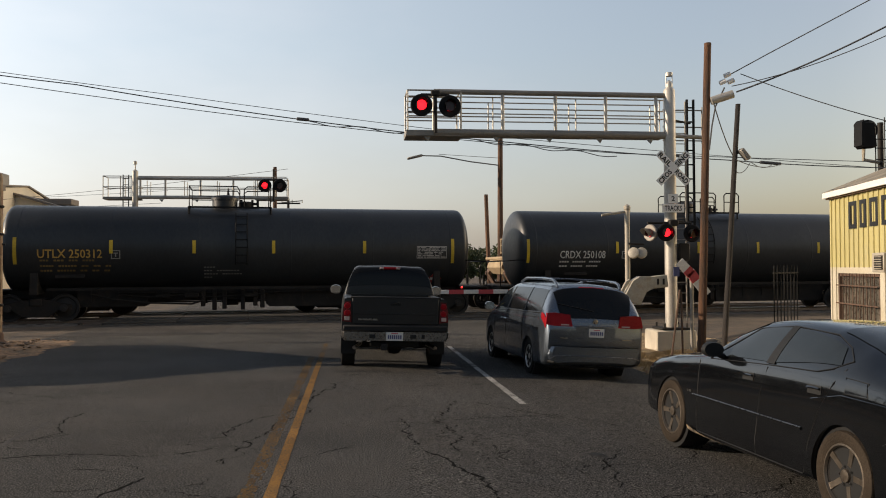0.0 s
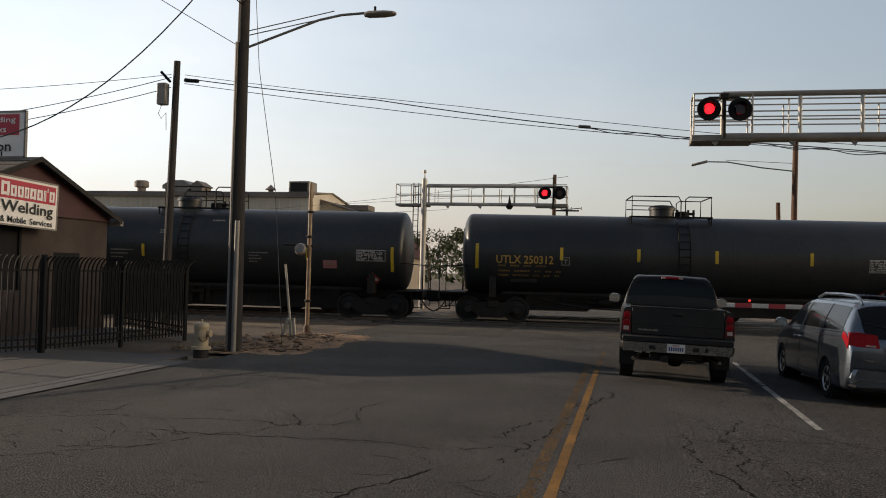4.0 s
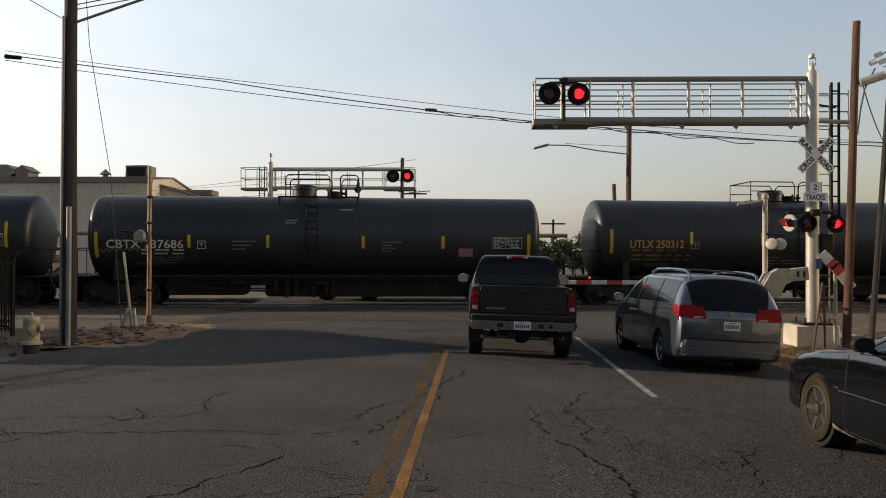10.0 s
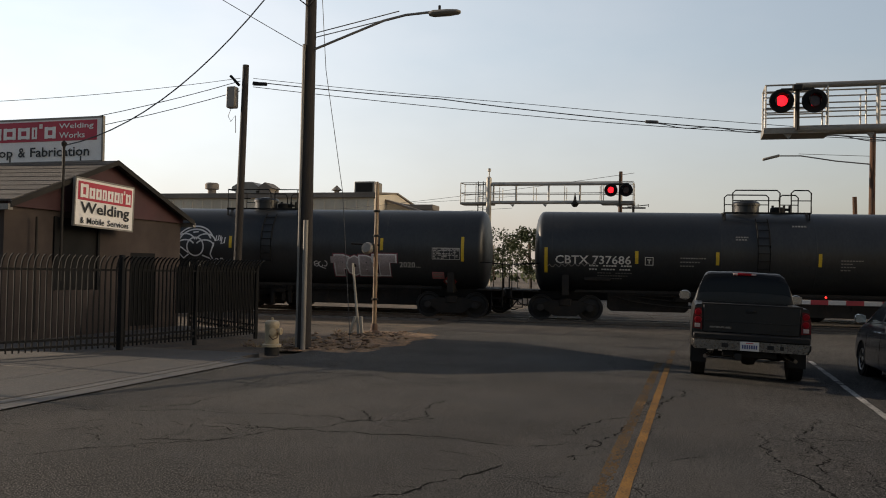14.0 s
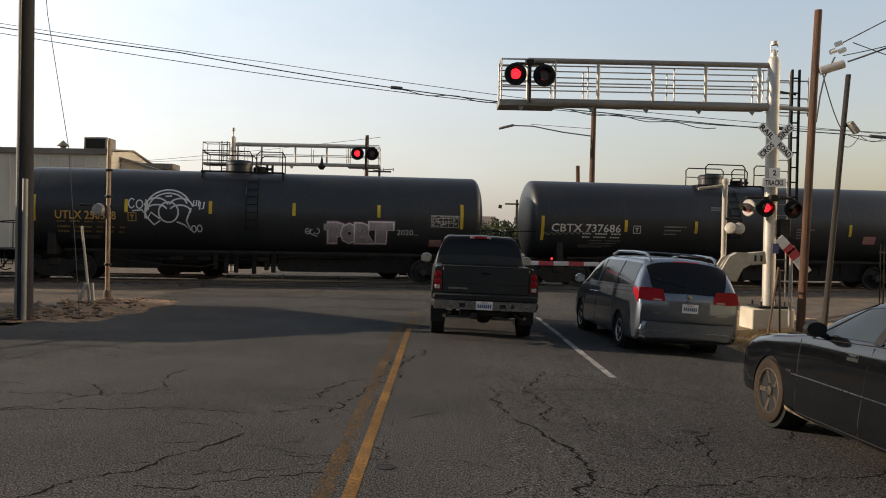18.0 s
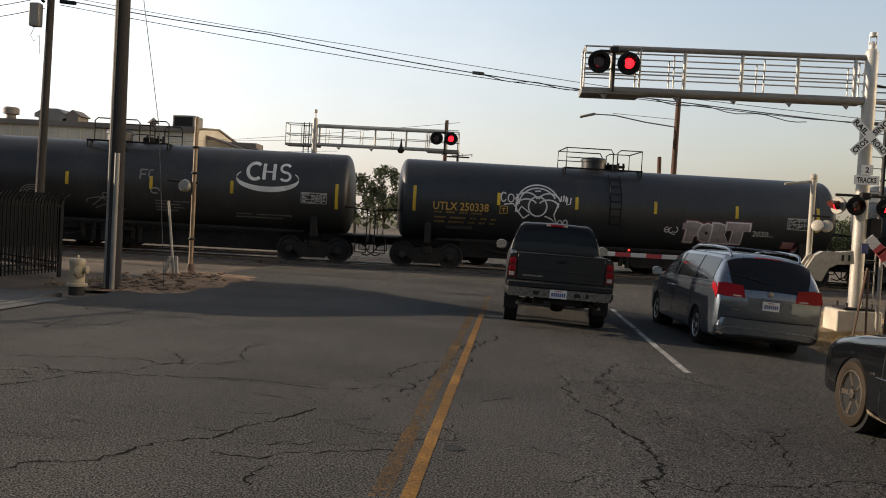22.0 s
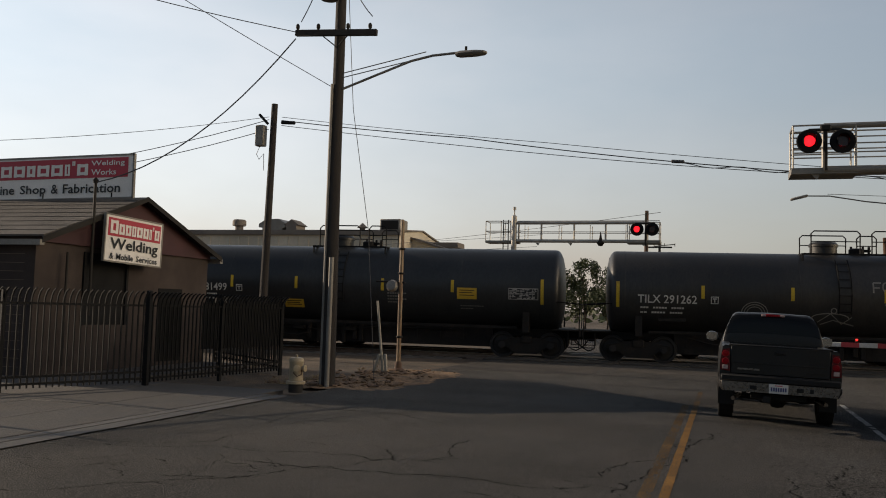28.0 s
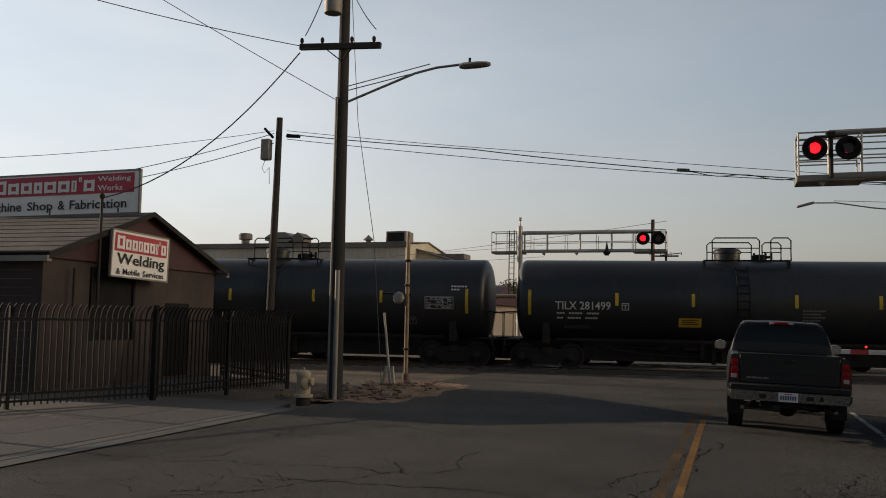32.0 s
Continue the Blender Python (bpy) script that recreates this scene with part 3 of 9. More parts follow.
for at in ((-0.36, 6.96), (2.66, 8.9)):
    cover = thing("valve_cover", pose(*at, crown(*at) + 0.002), "small round iron valve cover set in the asphalt", "cover", "valve covers")
    part("frame_ring", lathe(bmesh.new(), [(0.085, 0.0), (0.085, 0.004), (0.07, 0.005), (0.07, 0.0)], 20, cap=False), DARK_IRON, cover)
    part("lid", lathe(bmesh.new(), [(0.066, 0.0), (0.066, 0.003), (0.04, 0.004), (0.0005, 0.004)], 20, cap=False), DARK_IRON, cover)

# the concrete apron and gutter beside the fence
bm = bmesh.new()
sheet(bm, [[(-8.50, y, 0.012), (-8.22, y, 0.004)] for y in (-30, 0, 5, 10, 15.6)])
setting("gutter", bm, KERB, "pale concrete gutter along the road", "kerb")
apron = setting("pavement", box((0.2, 45, 0.06), (-8.62, -7, -0.012)), KERB, "grey concrete driveway apron in slabs", "pavement")
rng = random.Random(9)
for i in range(3):
    for j in range(13):
        w, d = 1.42, 2.0
        x, y = -8.75 - (i + 0.5) * w, 16.4 - (j + 0.5) * d
        s = part("slab", box((w - 0.012, d - 0.012, 0.08), (x, y, -0.02 + rng.uniform(-0.003, 0.003)), None, 0.006), CONCRETE, apron)
setting("yard_floor", box((24, 30, 0.06), (-25.1, 8, -0.03)), CONCRETE, "concrete yard behind the fence", "pavement")

# rails, sleepers, ballast and crossing panels of the two tracks
for k, across in enumerate((0.0, TRACK_GAP)):
    m = TRACK @ pose(0, across, 0)
    track = thing("railway_track", m, "straight railway track with steel rails on ballast", "track", "tracks", "structure")
    bm = bmesh.new()
    for side in ((-60, -9.5), (8.2, 70)):
        sheet(bm, [[(x, y, z) for y, z in ((-2.3, -0.12), (-1.5, -0.03), (1.5, -0.03), (2.3, -0.12))] for x in [side[0] + (side[1] - side[0]) * i / 40 for i in range(41)]])
    tagged(part("ballast", bm, BALLAST, track), kind="stuff")
    for y in (-0.7525, 0.7525):
        profile = [(-0.07, -0.10), (0.07, -0.10), (0.012, -0.07), (0.010, 0.02), (0.034, 0.03), (0.034, RAIL_Z), (-0.034, RAIL_Z), (-0.034, 0.03), (-0.010, 0.02), (-0.012, -0.07)]
        part("rail", rings(bmesh.new(), [[(x, y + a, z) for a, z in profile] for x in (-90, 90)]), RAIL, track)
        part("rail_head", box((180, 0.05, 0.004), (0, y, RAIL_Z + 0.002)), RAIL_TOP, track, "polished running surface")
    first = None
    for i in range(-40, 50):
        x = i * 0.6
        if -9.5 < x < 8.2 or abs(x) > 24:
            continue
        if first is None:
            first = part("sleeper", box((0.22, 2.6, 0.12), (0, 0, -0.075), None, 0.012), WOOD_GREY, track)
            first.matrix_basis = pose(x, 0, 0)
        else:
            again(first, pose(x, 0, 0))
    for y0, y1 in ((-2.4, -0.84), (-0.66, 0.66), (0.84, TRACK_GAP / 2 - 0.02)):
        for i in range(7):
            part("crossing_panel", box((2.42, y1 - y0, 0.07), (-8.0 + 2.45 * i + 0.6, (y0 + y1) / 2, 0.017), None, 0.008), ASPHALT_OLD, track)


# ---- the tank train on the near track ----
TANK_R, TANK_Z, WHEEL_R = 1.53, 2.62, 0.46


def on_tank(x, z, out=0.008):
    return Vector((x, -math.sqrt(max((TANK_R + out) ** 2 - (z - TANK_Z) ** 2, 0.01)), z))


def decal(name, shapes, material, parent, label="", at=(0, 0), out=0.008):
    """Paint laid on the curved side of the tank: shapes are flat points and faces."""
    bm = bmesh.new()
    for pts, faces in shapes:
        flat(bm, pts, faces, lambda x, z: Vector((x + at[0], 0, z + at[1])))
    zs = [v.co.z for v in bm.verts]
    z = min(zs) + 0.1
    while z < max(zs) and max(zs) - min(zs) > 0.3:
        bmesh.ops.bisect_plane(bm, geom=bm.verts[:] + bm.edges[:] + bm.faces[:], plane_co=(0, 0, z), plane_no=(0, 0, 1))
        z += 0.1
    for v in bm.verts:
        v.co = on_tank(v.co.x, v.co.z, out)
    return part(name, bm, material, parent, label, smooth=0)


def wheelset_mesh():
    bm = bmesh.new()
    lie = Euler((radians(90), 0, 0)).to_matrix().to_4x4()
    for y, flip in ((-0.7525, 1), (0.7525, -1)):
        prof = [(0.09, -0.07), (0.14, -0.075), (0.16, -0.035), (0.36, -0.02), (0.385, -0.07), (WHEEL_R, -0.065), (WHEEL_R + 0.003, 0.03), (WHEEL_R + 0.027, 0.045), (WHEEL_R + 0.02, 0.075), (0.385, 0.07), (0.36, 0.02), (0.16, 0.04), (0.09, 0.08)]
        lathe(bm, [(r, flip * z) for r, z in prof], 32, Matrix.Translation((0, y, 0)) @ lie)
    rod(bm, (0, -1.02, 0), (0, 1.02, 0), 0.08, n=14)
    for k in range(3):
        a = k * math.tau / 3
        for y in (-1.03, 1.03):
            solid(bm, (0.05, 0.03, 0.05), (0.055 * math.cos(a), y, 0.055 * math.sin(a)))
    me = mesh_of("wheelset", bm, WHEEL_STEEL)
    me.materials.append(RIM_SHINE)
    for p in me.polygons:
        r = math.hypot(p.center.x, p.center.z)
        if r > 0.405 and abs(p.normal.y) < 0.9:
            p.material_index = 1
    return me


WHEELSET = wheelset_mesh()
ROLLERS, CARRIED = [], []


def sideframe():
    bm = bmesh.new()
    out = [(-1.15, 0.50), (-1.12, 0.66), (-0.85, 0.70), (-0.45, 0.80), (0.45, 0.80), (0.85, 0.70), (1.12, 0.66), (1.15, 0.50), (0.72, 0.44), (0.42, 0.22), (-0.42, 0.22), (-0.72, 0.44)]
    slab(bm, out, -0.07, 0.07)
    return bm


def make_truck(parent, x):
    """A four-wheeled bogie under x of the car."""
    truck = part("truck_bolster", box((0.42, 2.2, 0.26), (0, 0, 0.72), None, 0.03), UNDER, parent)
    truck.matrix_basis = pose(x, 0, 0)
    for y in (-1.0, 1.0):
        f = part("side_frame", sideframe(), UNDER, truck)
        f.location = (0, y, 0)
        bm = bmesh.new()
        for dx in (-0.24, -0.08, 0.08, 0.24):
            for k in range(5):
                rod(bm, (dx, y - 0.09 * (1 if y > 0 else -1) * 1.6, 0.27 + 0.055 * k), (dx, y - 0.09 * (1 if y > 0 else -1) * 1.6, 0.30 + 0.055 * k), 0.062, n=10)
        part("spring_nest", bm, UNDER, truck)
        for dx in (-0.9, 0.9):
            s = 1 if y > 0 else -1
            part("bearing_cap", lathe(bmesh.new(), [(0.13, -0.10), (0.13, 0.10), (0.06, 0.10), (0.06, 0.13), (0.001, 0.13)], 14, pose(dx, y, 0.52, -90 * s)), WHEEL_STEEL, truck)
    bm = bmesh.new()
    for dx in (-0.38, 0.38):
        solid(bm, (0.06, 1.7, 0.10), (dx, 0, 0.42))
        for y in (-0.75, 0.75):
            solid(bm, (0.07, 0.09, 0.32), (dx, y, 0.48))
    part("brake_beam", bm, UNDER, truck)
    for dx in (-0.9, 0.9):
        w = new("wheelset", WHEELSET)
        w.parent = truck
        w.matrix_basis = pose(dx, 0, RAIL_Z + WHEEL_R)
        ROLLERS.append((w, dx))
    return truck


def coupler(parent, end):
    bm = bmesh.new()
    s = 1 if end > 0 else -1
    solid(bm, (0.75, 0.16, 0.18), (end + s * 0.30, 0, 0.86), None, 0.02)
    solid(bm, (0.26, 0.30, 0.28), (end + s * 0.66, 0.04 * s, 0.86), None, 0.05)
    part("coupler", bm, UNDER, parent)
    part("air_hose", pipe(bmesh.new(), [(end + s * 0.1, -0.25, 0.78), (end + s * 0.3, -0.28, 0.5), (end + s * 0.55, -0.22, 0.36), (end + s * 0.75, -0.15, 0.42)], 0.025), BLACK_METAL, parent)


def tank_car(label, s, paint, stripes, hoops, frame_rail, more=(0.18, 0.36), belly=(), px=0.05, tape_z=2.64):
    car = thing("tank_car", TRACK @ pose(s, 0, 0), label, "tank car", "train of tank cars")
    car.scale = (1.015, 1.02, 1.012)
    prof = ((0.05, 8.06), (0.55, 8.045), (0.95, 8.01), (1.22, 7.955), (1.38, 7.89), (1.475, 7.82), (1.515, 7.76), (TANK_R, 7.68))
    lie = Euler((0, radians(90), 0)).to_matrix().to_4x4()
    body = [(r, -x - more[0]) for r, x in prof] + [(TANK_R, x) for x in (-5.2, -2.6, 0, 2.6, 5.2)] + [(r, x + more[1]) for r, x in reversed(prof)]
    part("tank_shell", lathe(bmesh.new(), body, 56, Matrix.Translation((0, 0, TANK_Z)) @ lie), paint, car, "black painted steel tank")
    for x in (-7.56, -4.6, -1.6, 1.6, 4.6, 7.56):
        part("weld_seam", lathe(bmesh.new(), [(TANK_R - 0.006, -0.05), (TANK_R + 0.0025, -0.02), (TANK_R + 0.0025, 0.02), (TANK_R - 0.006, 0.05)], 56, Matrix.Translation((x, 0, TANK_Z)) @ lie, cap=False), paint, car)
    for i, x in enumerate(stripes):
        h = 0.92 if i in (0, len(stripes) - 1) else 0.46
        decal("reflective_stripe", [tile(-0.058, -h / 2, 0.058, h / 2, 1, 6)], REFLECTIVE, car, "yellow reflective tape", (x, tape_z if h < 0.9 else tape_z - 0.14))
    # manway platform
    bm = bmesh.new()
    for y in (-0.95, 0.95):
        solid(bm, (2.9, 0.09, 0.06), (px, y, 4.10))
    for x in (-1.45, 1.45):
        solid(bm, (0.07, 1.9, 0.06), (px + x, 0, 4.10))
        for y in (-0.9, 0.9):
            rod(bm, (px + x, y, 3.85), (px + x, y, 4.10), 0.03)
    part("platform_frame", bm, BLACK_METAL, car)
    for y in (-0.83, 0.83):
        bm = bmesh.new()
        solid(bm, (2.8, 0.02, 0.02), (px, y, 4.11))
        for k in range(24):
            solid(bm, (0.012, 0.24, 0.03), (px - 1.38 + 0.12 * k, y, 4.125))
        part("grating", bm, BLACK_METAL, car)
    if frame_rail:
        bm = bmesh.new()
        for y in (-0.95, 0.95):
            pipe(bm, [(px - 1.43, y, 4.1), (px - 1.43, y, 4.86), (px - 0.5, y, 4.86)], 0.024)
            pipe(bm, [(px - 1.43, y, 4.5), (px - 0.5, y, 4.5)], 0.02)
            pipe(bm, [(px + 1.43, y, 4.1), (px + 1.43, y, 4.86), (px + 0.62, y, 4.86), (px + 0.5, y, 4.76), (px + 0.5, y, 4.1)], 0.024)
            pipe(bm, [(px - 0.5, y, 4.86), (px + 0.25, y, 4.86), (px + 0.34, y, 4.7), (px + 0.34, y, 4.1)], 0.024)
        for x in (-1.43, 1.43):
            pipe(bm, [(px + x, -0.95, 4.86), (px + x, 0.95, 4.86)], 0.024)
        part("railing", bm, BLACK_METAL, car)
    for hx, hw in hoops:
        for y in (-0.95, 0.95):
            bm = bmesh.new()
            pipe(bm, [(px + hx - hw / 2, y, 4.1), (px + hx - hw / 2, y, 4.82), (px + hx - hw / 2 + 0.1, y, 4.92), (px + hx + hw / 2 - 0.1, y, 4.92), (px + hx + hw / 2, y, 4.82), (px + hx + hw / 2, y, 4.1)], 0.026)
            pipe(bm, [(px + hx - hw / 2, y, 4.55), (px + hx + hw / 2, y, 4.55)], 0.02)
            part("grab_hoop", bm, BLACK_METAL, car)
    part("manway", lathe(bmesh.new(), [(0.46, 4.02), (0.46, 4.42), (0.50, 4.42), (0.50, 4.50), (0.43, 4.58), (0.1, 4.62)], 28, Matrix.Translation((px - (0.2 if frame_rail else 0.57), 0, 0))), paint, car)
    bm = bmesh.new()
    lathe(bm, [(0.26, 4.05), (0.26, 4.34), (0.2, 4.38)], 20, Matrix.Translation((px + 0.55, 0, 0)))
    solid(bm, (0.55, 0.3, 0.08), (px + 0.72, 0, 4.3))
    for dx in (0.4, 0.8, 1.0):
        rod(bm, (px + dx, 0.12, 4.1), (px + dx, 0.12, 4.46), 0.045)
    part("valve_housing", bm, BLACK_METAL, car)
    bm = bmesh.new()
    for dx in (-0.2, 0.2):
        pipe(bm, [on_tank(-0.15 + dx, z, 0.05) for z in (3.9, 3.7, 3.45, 3.2, 2.9, 2.6, 2.3, 2.0)], 0.02)
    for k in range(7):
        z = 3.75 - 0.28 * k
        rod(bm, on_tank(-0.35, z, 0.05), on_tank(0.05, z, 0.05), 0.014)
    part("ladder", bm, BLACK_METAL, car)
    # underframe
    for end in (-7.05, 7.05):
        s2 = 1 if end > 0 else -1
        bm = bmesh.new()
        solid(bm, (4.6, 0.62, 0.34), (end + s2 * 0.1, 0, 0.98), None, 0.02)
        part("stub_sill", bm, UNDER, car)
        bm = bmesh.new()
        slab(bm, [(-1.45, 1.0), (1.45, 1.0), (1.36, 1.75), (1.0, 1.32), (0.5, 1.12), (-0.5, 1.12), (-1.0, 1.32), (-1.36, 1.75)], -0.12, 0.12, pose(end, 0, 0, 0, 0, 90))
        part("body_bolster", bm, UNDER, car)
        bm = bmesh.new()
        solid(bm, (1.0, 2.9, 0.05), (s2 * 8.55, 0, 1.13))
        solid(bm, (0.06, 2.9, 0.22), (s2 * 9.03, 0, 1.02))
        part("end_platform", bm, UNDER, car)
        bm = bmesh.new()
        for y in (-1.4, 1.4):
            pipe(bm, [(s2 * 9.0, y, 1.15), (s2 * 9.0, y, 2.1), (s2 * 8.3, y, 2.15), (s2 * 8.0, y, 2.15)], 0.022)
            pipe(bm, [(s2 * 9.0, y, 0.5), (s2 * 9.0, y, 1.1)], 0.02)
            pipe(bm, [(s2 * 8.6, y, 0.5), (s2 * 8.6, y, 1.1)], 0.02)
            rod(bm, (s2 * 8.6, y, 0.52), (s2 * 9.0, y, 0.52), 0.018)
            rod(bm, (s2 * 8.6, y, 0.82), (s2 * 9.0, y, 0.82), 0.018)
        pipe(bm, [(s2 * 9.0, -1.4, 2.1), (s2 * 9.0, 1.4, 2.1)], 0.022)
        part("end_railing", bm, BLACK_METAL, car)
        coupler(car, s2 * 8.75)
        make_truck(car, end)
    bm = bmesh.new()
    rod(bm, (-0.3, -0.4, 0.78), (0.45, -0.4, 0.78), 0.17, n=14)
    solid(bm, (0.35, 0.3, 0.3), (0.95, -0.45, 0.8), None, 0.03)
    pipe(bm, [(-5.2, -0.2, 0.72), (-2, -0.25, 0.66), (2, -0.25, 0.66), (5.2, -0.2, 0.72)], 0.03)
    pipe(bm, [(-4.4, -0.7, 1.02), (-1, -0.7, 0.98), (4.4, -0.7, 1.02)], 0.025)
    part("brake_gear", bm, UNDER, car)
    bm = bmesh.new()
    lathe(bm, [(0.22, 0.62), (0.22, 1.12)], 16, Matrix.Translation((-0.5, -0.1, 0)))
    solid(bm, (0.5, 0.5, 0.2), (-0.5, -0.1, 0.62), None, 0.03)
    part("bottom_outlet", bm, UNDER, car)
    for dx in (-0.9, 0.0):
        part("skid_plate", box((0.08, 0.7, 0.5), (-0.5 + dx, -0.1, 0.85)), UNDER, car)
    part("inspection_plate", box((0.95, 0.03, 0.12), (-5.9, -1.36, 1.62), None, 0.01), UNDER, car)
    # side sills, and an added dark block standing in for the darkness under the tank
    for y in (-1.12, 1.12):
        part("side_sill", box((13.4, 0.05, 0.10), (0, y, 1.16), None, 0.01), UNDER, car)
    for x0, x1, z0 in belly:
        bm = bmesh.new()
        slab(bm, [(x0, 1.25), (x1, 1.25), (x1, z0 + 0.1), (x1 - 0.12, z0), (x0 + 0.12, z0), (x0, z0 + 0.1)], -0.62, 0.62)
        part("belly_casing", bm, UNDER, car, "added dark block for the darkness under the tank")
        for k in range(int((x1 - x0) / 0.9)):
            part("casing_strap", box((0.06, 0.03, 0.85 - z0 * 0.7), (x0 + 0.45 + 0.9 * k, -0.635, 0.80 + z0 * 0.3)), UNDER, car)
    bm = bmesh.new()
    pipe(bm, [(-5.3, -0.9, 0.98), (-4.6, -0.9, 0.80), (-3.4, -0.9, 0.66), (-1.9, -0.9, 0.60), (-1.5, -0.9, 0.72)], 0.035)
    pipe(bm, [(-4.4, -0.8, 0.95), (-3.2, -0.8, 0.85), (-2.2, -0.8, 0.92), (-1.2, -0.8, 0.84), (0.4, -0.8, 0.92), (1.2, -0.8, 1.0)], 0.03)
    for x, z in ((-1.5, 0.5), (-1.1, 0.36), (-0.75, 0.4), (-0.1, 0.36), (0.35, 0.5), (0.6, 0.42)):
        solid(bm, (0.16, 0.12, 1.1 - z), (x, -0.75, (1.1 + z) / 2), None, 0.02)
    for x in (-2.9, -1.9, 0.2):
        solid(bm, (0.5, 0.2, 0.16), (x, -0.78, 0.9), None, 0.03)
    part("brake_rigging", bm, UNDER, car)
    CARRIED.append((car, s))
    return car


def sub_lines(car, x, z, material, widths=((0.55, 0.9), (0.35, 1.0)), step=0.17, h=0.06):
    """Rows of writing too small to read, as bars."""
    shapes = []
    for row, runs in enumerate(widths):
        x0 = x
        for w in runs:
            n = max(int(w / 0.09), 1)
            for k in range(n):
                shapes.append(tile(x0 + k * w / n, z - row * step - h / 2, x0 + (k + 0.78) * w / n, z - row * step + h / 2))
            x0 += w + 0.14
    tagged(decal("small_writing", shapes, material, car), kind="stuff")


def mark(car, text, x0, x1, z, h, material):
    decal("reporting_mark", [letters(text, h, 0.012, x1 - x0)], material, car, "painted reporting mark", ((x0 + x1) / 2, z))


def table_plate(car, x0, x1, z0, z1):
    shapes = [tile(x0, z1 - 0.03, x1, z1), tile(x0, z0, x1, z0 + 0.02), tile(x0, z0, x0 + 0.02, z1), tile(x1 - 0.02, z0, x1, z1)]
    r = random.Random(int(x0 * 100))
    rows = 7
    for k in range(rows):
        z = z0 + 0.05 + (z1 - z0 - 0.1) * k / (rows - 1)
        x = x0 + 0.04
        while x < x1 - 0.12:
            w = r.uniform(0.06, 0.2)
            if r.random() < 0.8:
                shapes.append(tile(x, z - 0.017, min(x + w, x1 - 0.04), z + 0.017))
            x += w + r.uniform(0.02, 0.05)
    for f in (0.42, 0.62, 0.8):
        shapes.append(tile(x0 + (x1 - x0) * f, z0, x0 + (x1 - x0) * f + 0.016, z1))
    decal("capacity_stencil", shapes, DECAL_TABLE, car, "stencilled table of dates")


def letter_box(car, x, z, material, s=0.3):
    h, t = s / 2, 0.028
    shapes = [tile(x - h, z - h, x + h, z - h + t), tile(x - h, z + h - t, x + h, z + h), tile(x - h, z - h, x - h + t, z + h), tile(x + h - t, z - h, x + h, z + h), tile(x - 0.07, z + 0.03, x + 0.07, z + 0.07), tile(x - 0.02, z - 0.08, x + 0.02, z + 0.05)]
    decal("boxed_stencil", shapes, material, car)


def hazard(car, x, z):
    d = 0.27
    decal("hazard_placard", [([(x, z - d), (x + d, z), (x, z + d), (x - d, z)], [(0, 1, 2, 3)])], PLACARD_RED, car, "red diamond hazard placard", out=0.02)
    decal("placard_bar", [tile(x - 0.17, z - 0.05, x + 0.17, z + 0.05)], SIGN_WHITE, car, out=0.026)
    decal("placard_flame", [([(x - 0.05, z + 0.08), (x + 0.05, z + 0.08), (x, z + 0.18)], [(0, 1, 2)])], SIGN_WHITE, car, out=0.026)


def notice(car, x, z, w, h, material, label):
    decal("notice", [tile(x - w / 2, z - h / 2, x + w / 2, z + h / 2, 1, 3)], material, car, label, out=0.012)
    ink = [tile(x - w * 0.38, z + h * (0.28 - 0.22 * k) - 0.015, x + w * (0.38 - 0.1 * (k % 2)), z + h * (0.28 - 0.22 * k) + 0.015) for k in range(3)]
    decal("notice_writing", ink, SIGN_BLACK if material is PLACARD_YELLOW else DECAL_FADED, car, out=0.016)


STD = (-7.63, -4.55, -1.78, 0.98, 4.28, 7.63)
HOOP2 = [(-0.38, 1.62), (1.15, 0.68)]
crdx = tank_car("black tank car with white lettering and dusty ends", 15.0, TANK, (-7.9, -4.2, -0.65, 2.05, 4.9, 7.6), HOOP2, False, (0.18, 0.36), ((-5.75, 5.75, 0.40),))
mark(crdx, "CRDX 250108", -6.6, -4.7, 2.36, 0.30, DECAL_WHITE)
sub_lines(crdx, -6.6, 2.08, DECAL_WHITE, ((0.4, 0.55, 0.5), (0.35, 0.5, 0.5)))
letter_box(crdx, -3.85, 2.35, DECAL_WHITE)
table_plate(crdx, 6.3, 7.4, 2.2, 2.66)
u312 = tank_car("black tank car with yellow lettering", -3.82, TANK, STD, [], True, (0.18, 0.36), ((0.75, 5.8, 0.46), (-3.4, 0.7, 0.74), (-5.8, -3.4, 0.52)), -0.55)
mark(u312, "UTLX 250312", -6.92, -4.84, 2.40, 0.30, DECAL_YELLOW)
sub_lines(u312, -6.85, 2.17, DECAL_YELLOW_DIM, ((0.3, 0.35, 0.3, 0.4),))
sub_lines(u312, -6.85, 1.98, DECAL_YELLOW_DIM, ((0.45, 0.6, 0.25, 0.25, 0.2), (0.4, 0.6, 0.25, 0.25, 0.2)), 0.16)
letter_box(u312, -4.4, 2.37, DECAL_FADED)
sub_lines(u312, -1.45, 1.92, DECAL_FADED, ((0.4,), (0.3, 0.8), (0.5, 0.7), (0.3,)), 0.12, 0.04)
table_plate(u312, 6.25, 7.4, 2.22, 2.68)
hazard(u312, 7.02, 1.45)
cbtx = tank_car("black tank car with white lettering and a pink notice", -22.73, TANK, (-7.76, -4.52, -1.72, 1.72, 4.65, 7.85), HOOP2, False, (0.18, 0.36), ((-5.5, -2.6, 0.44), (-2.6, -1.9, 0.8), (-1.9, 5.75, 0.38)), 0.05, 2.42)
mark(cbtx, "CBTX 737686", -7.42, -4.72, 2.31, 0.31, DECAL_WHITE)
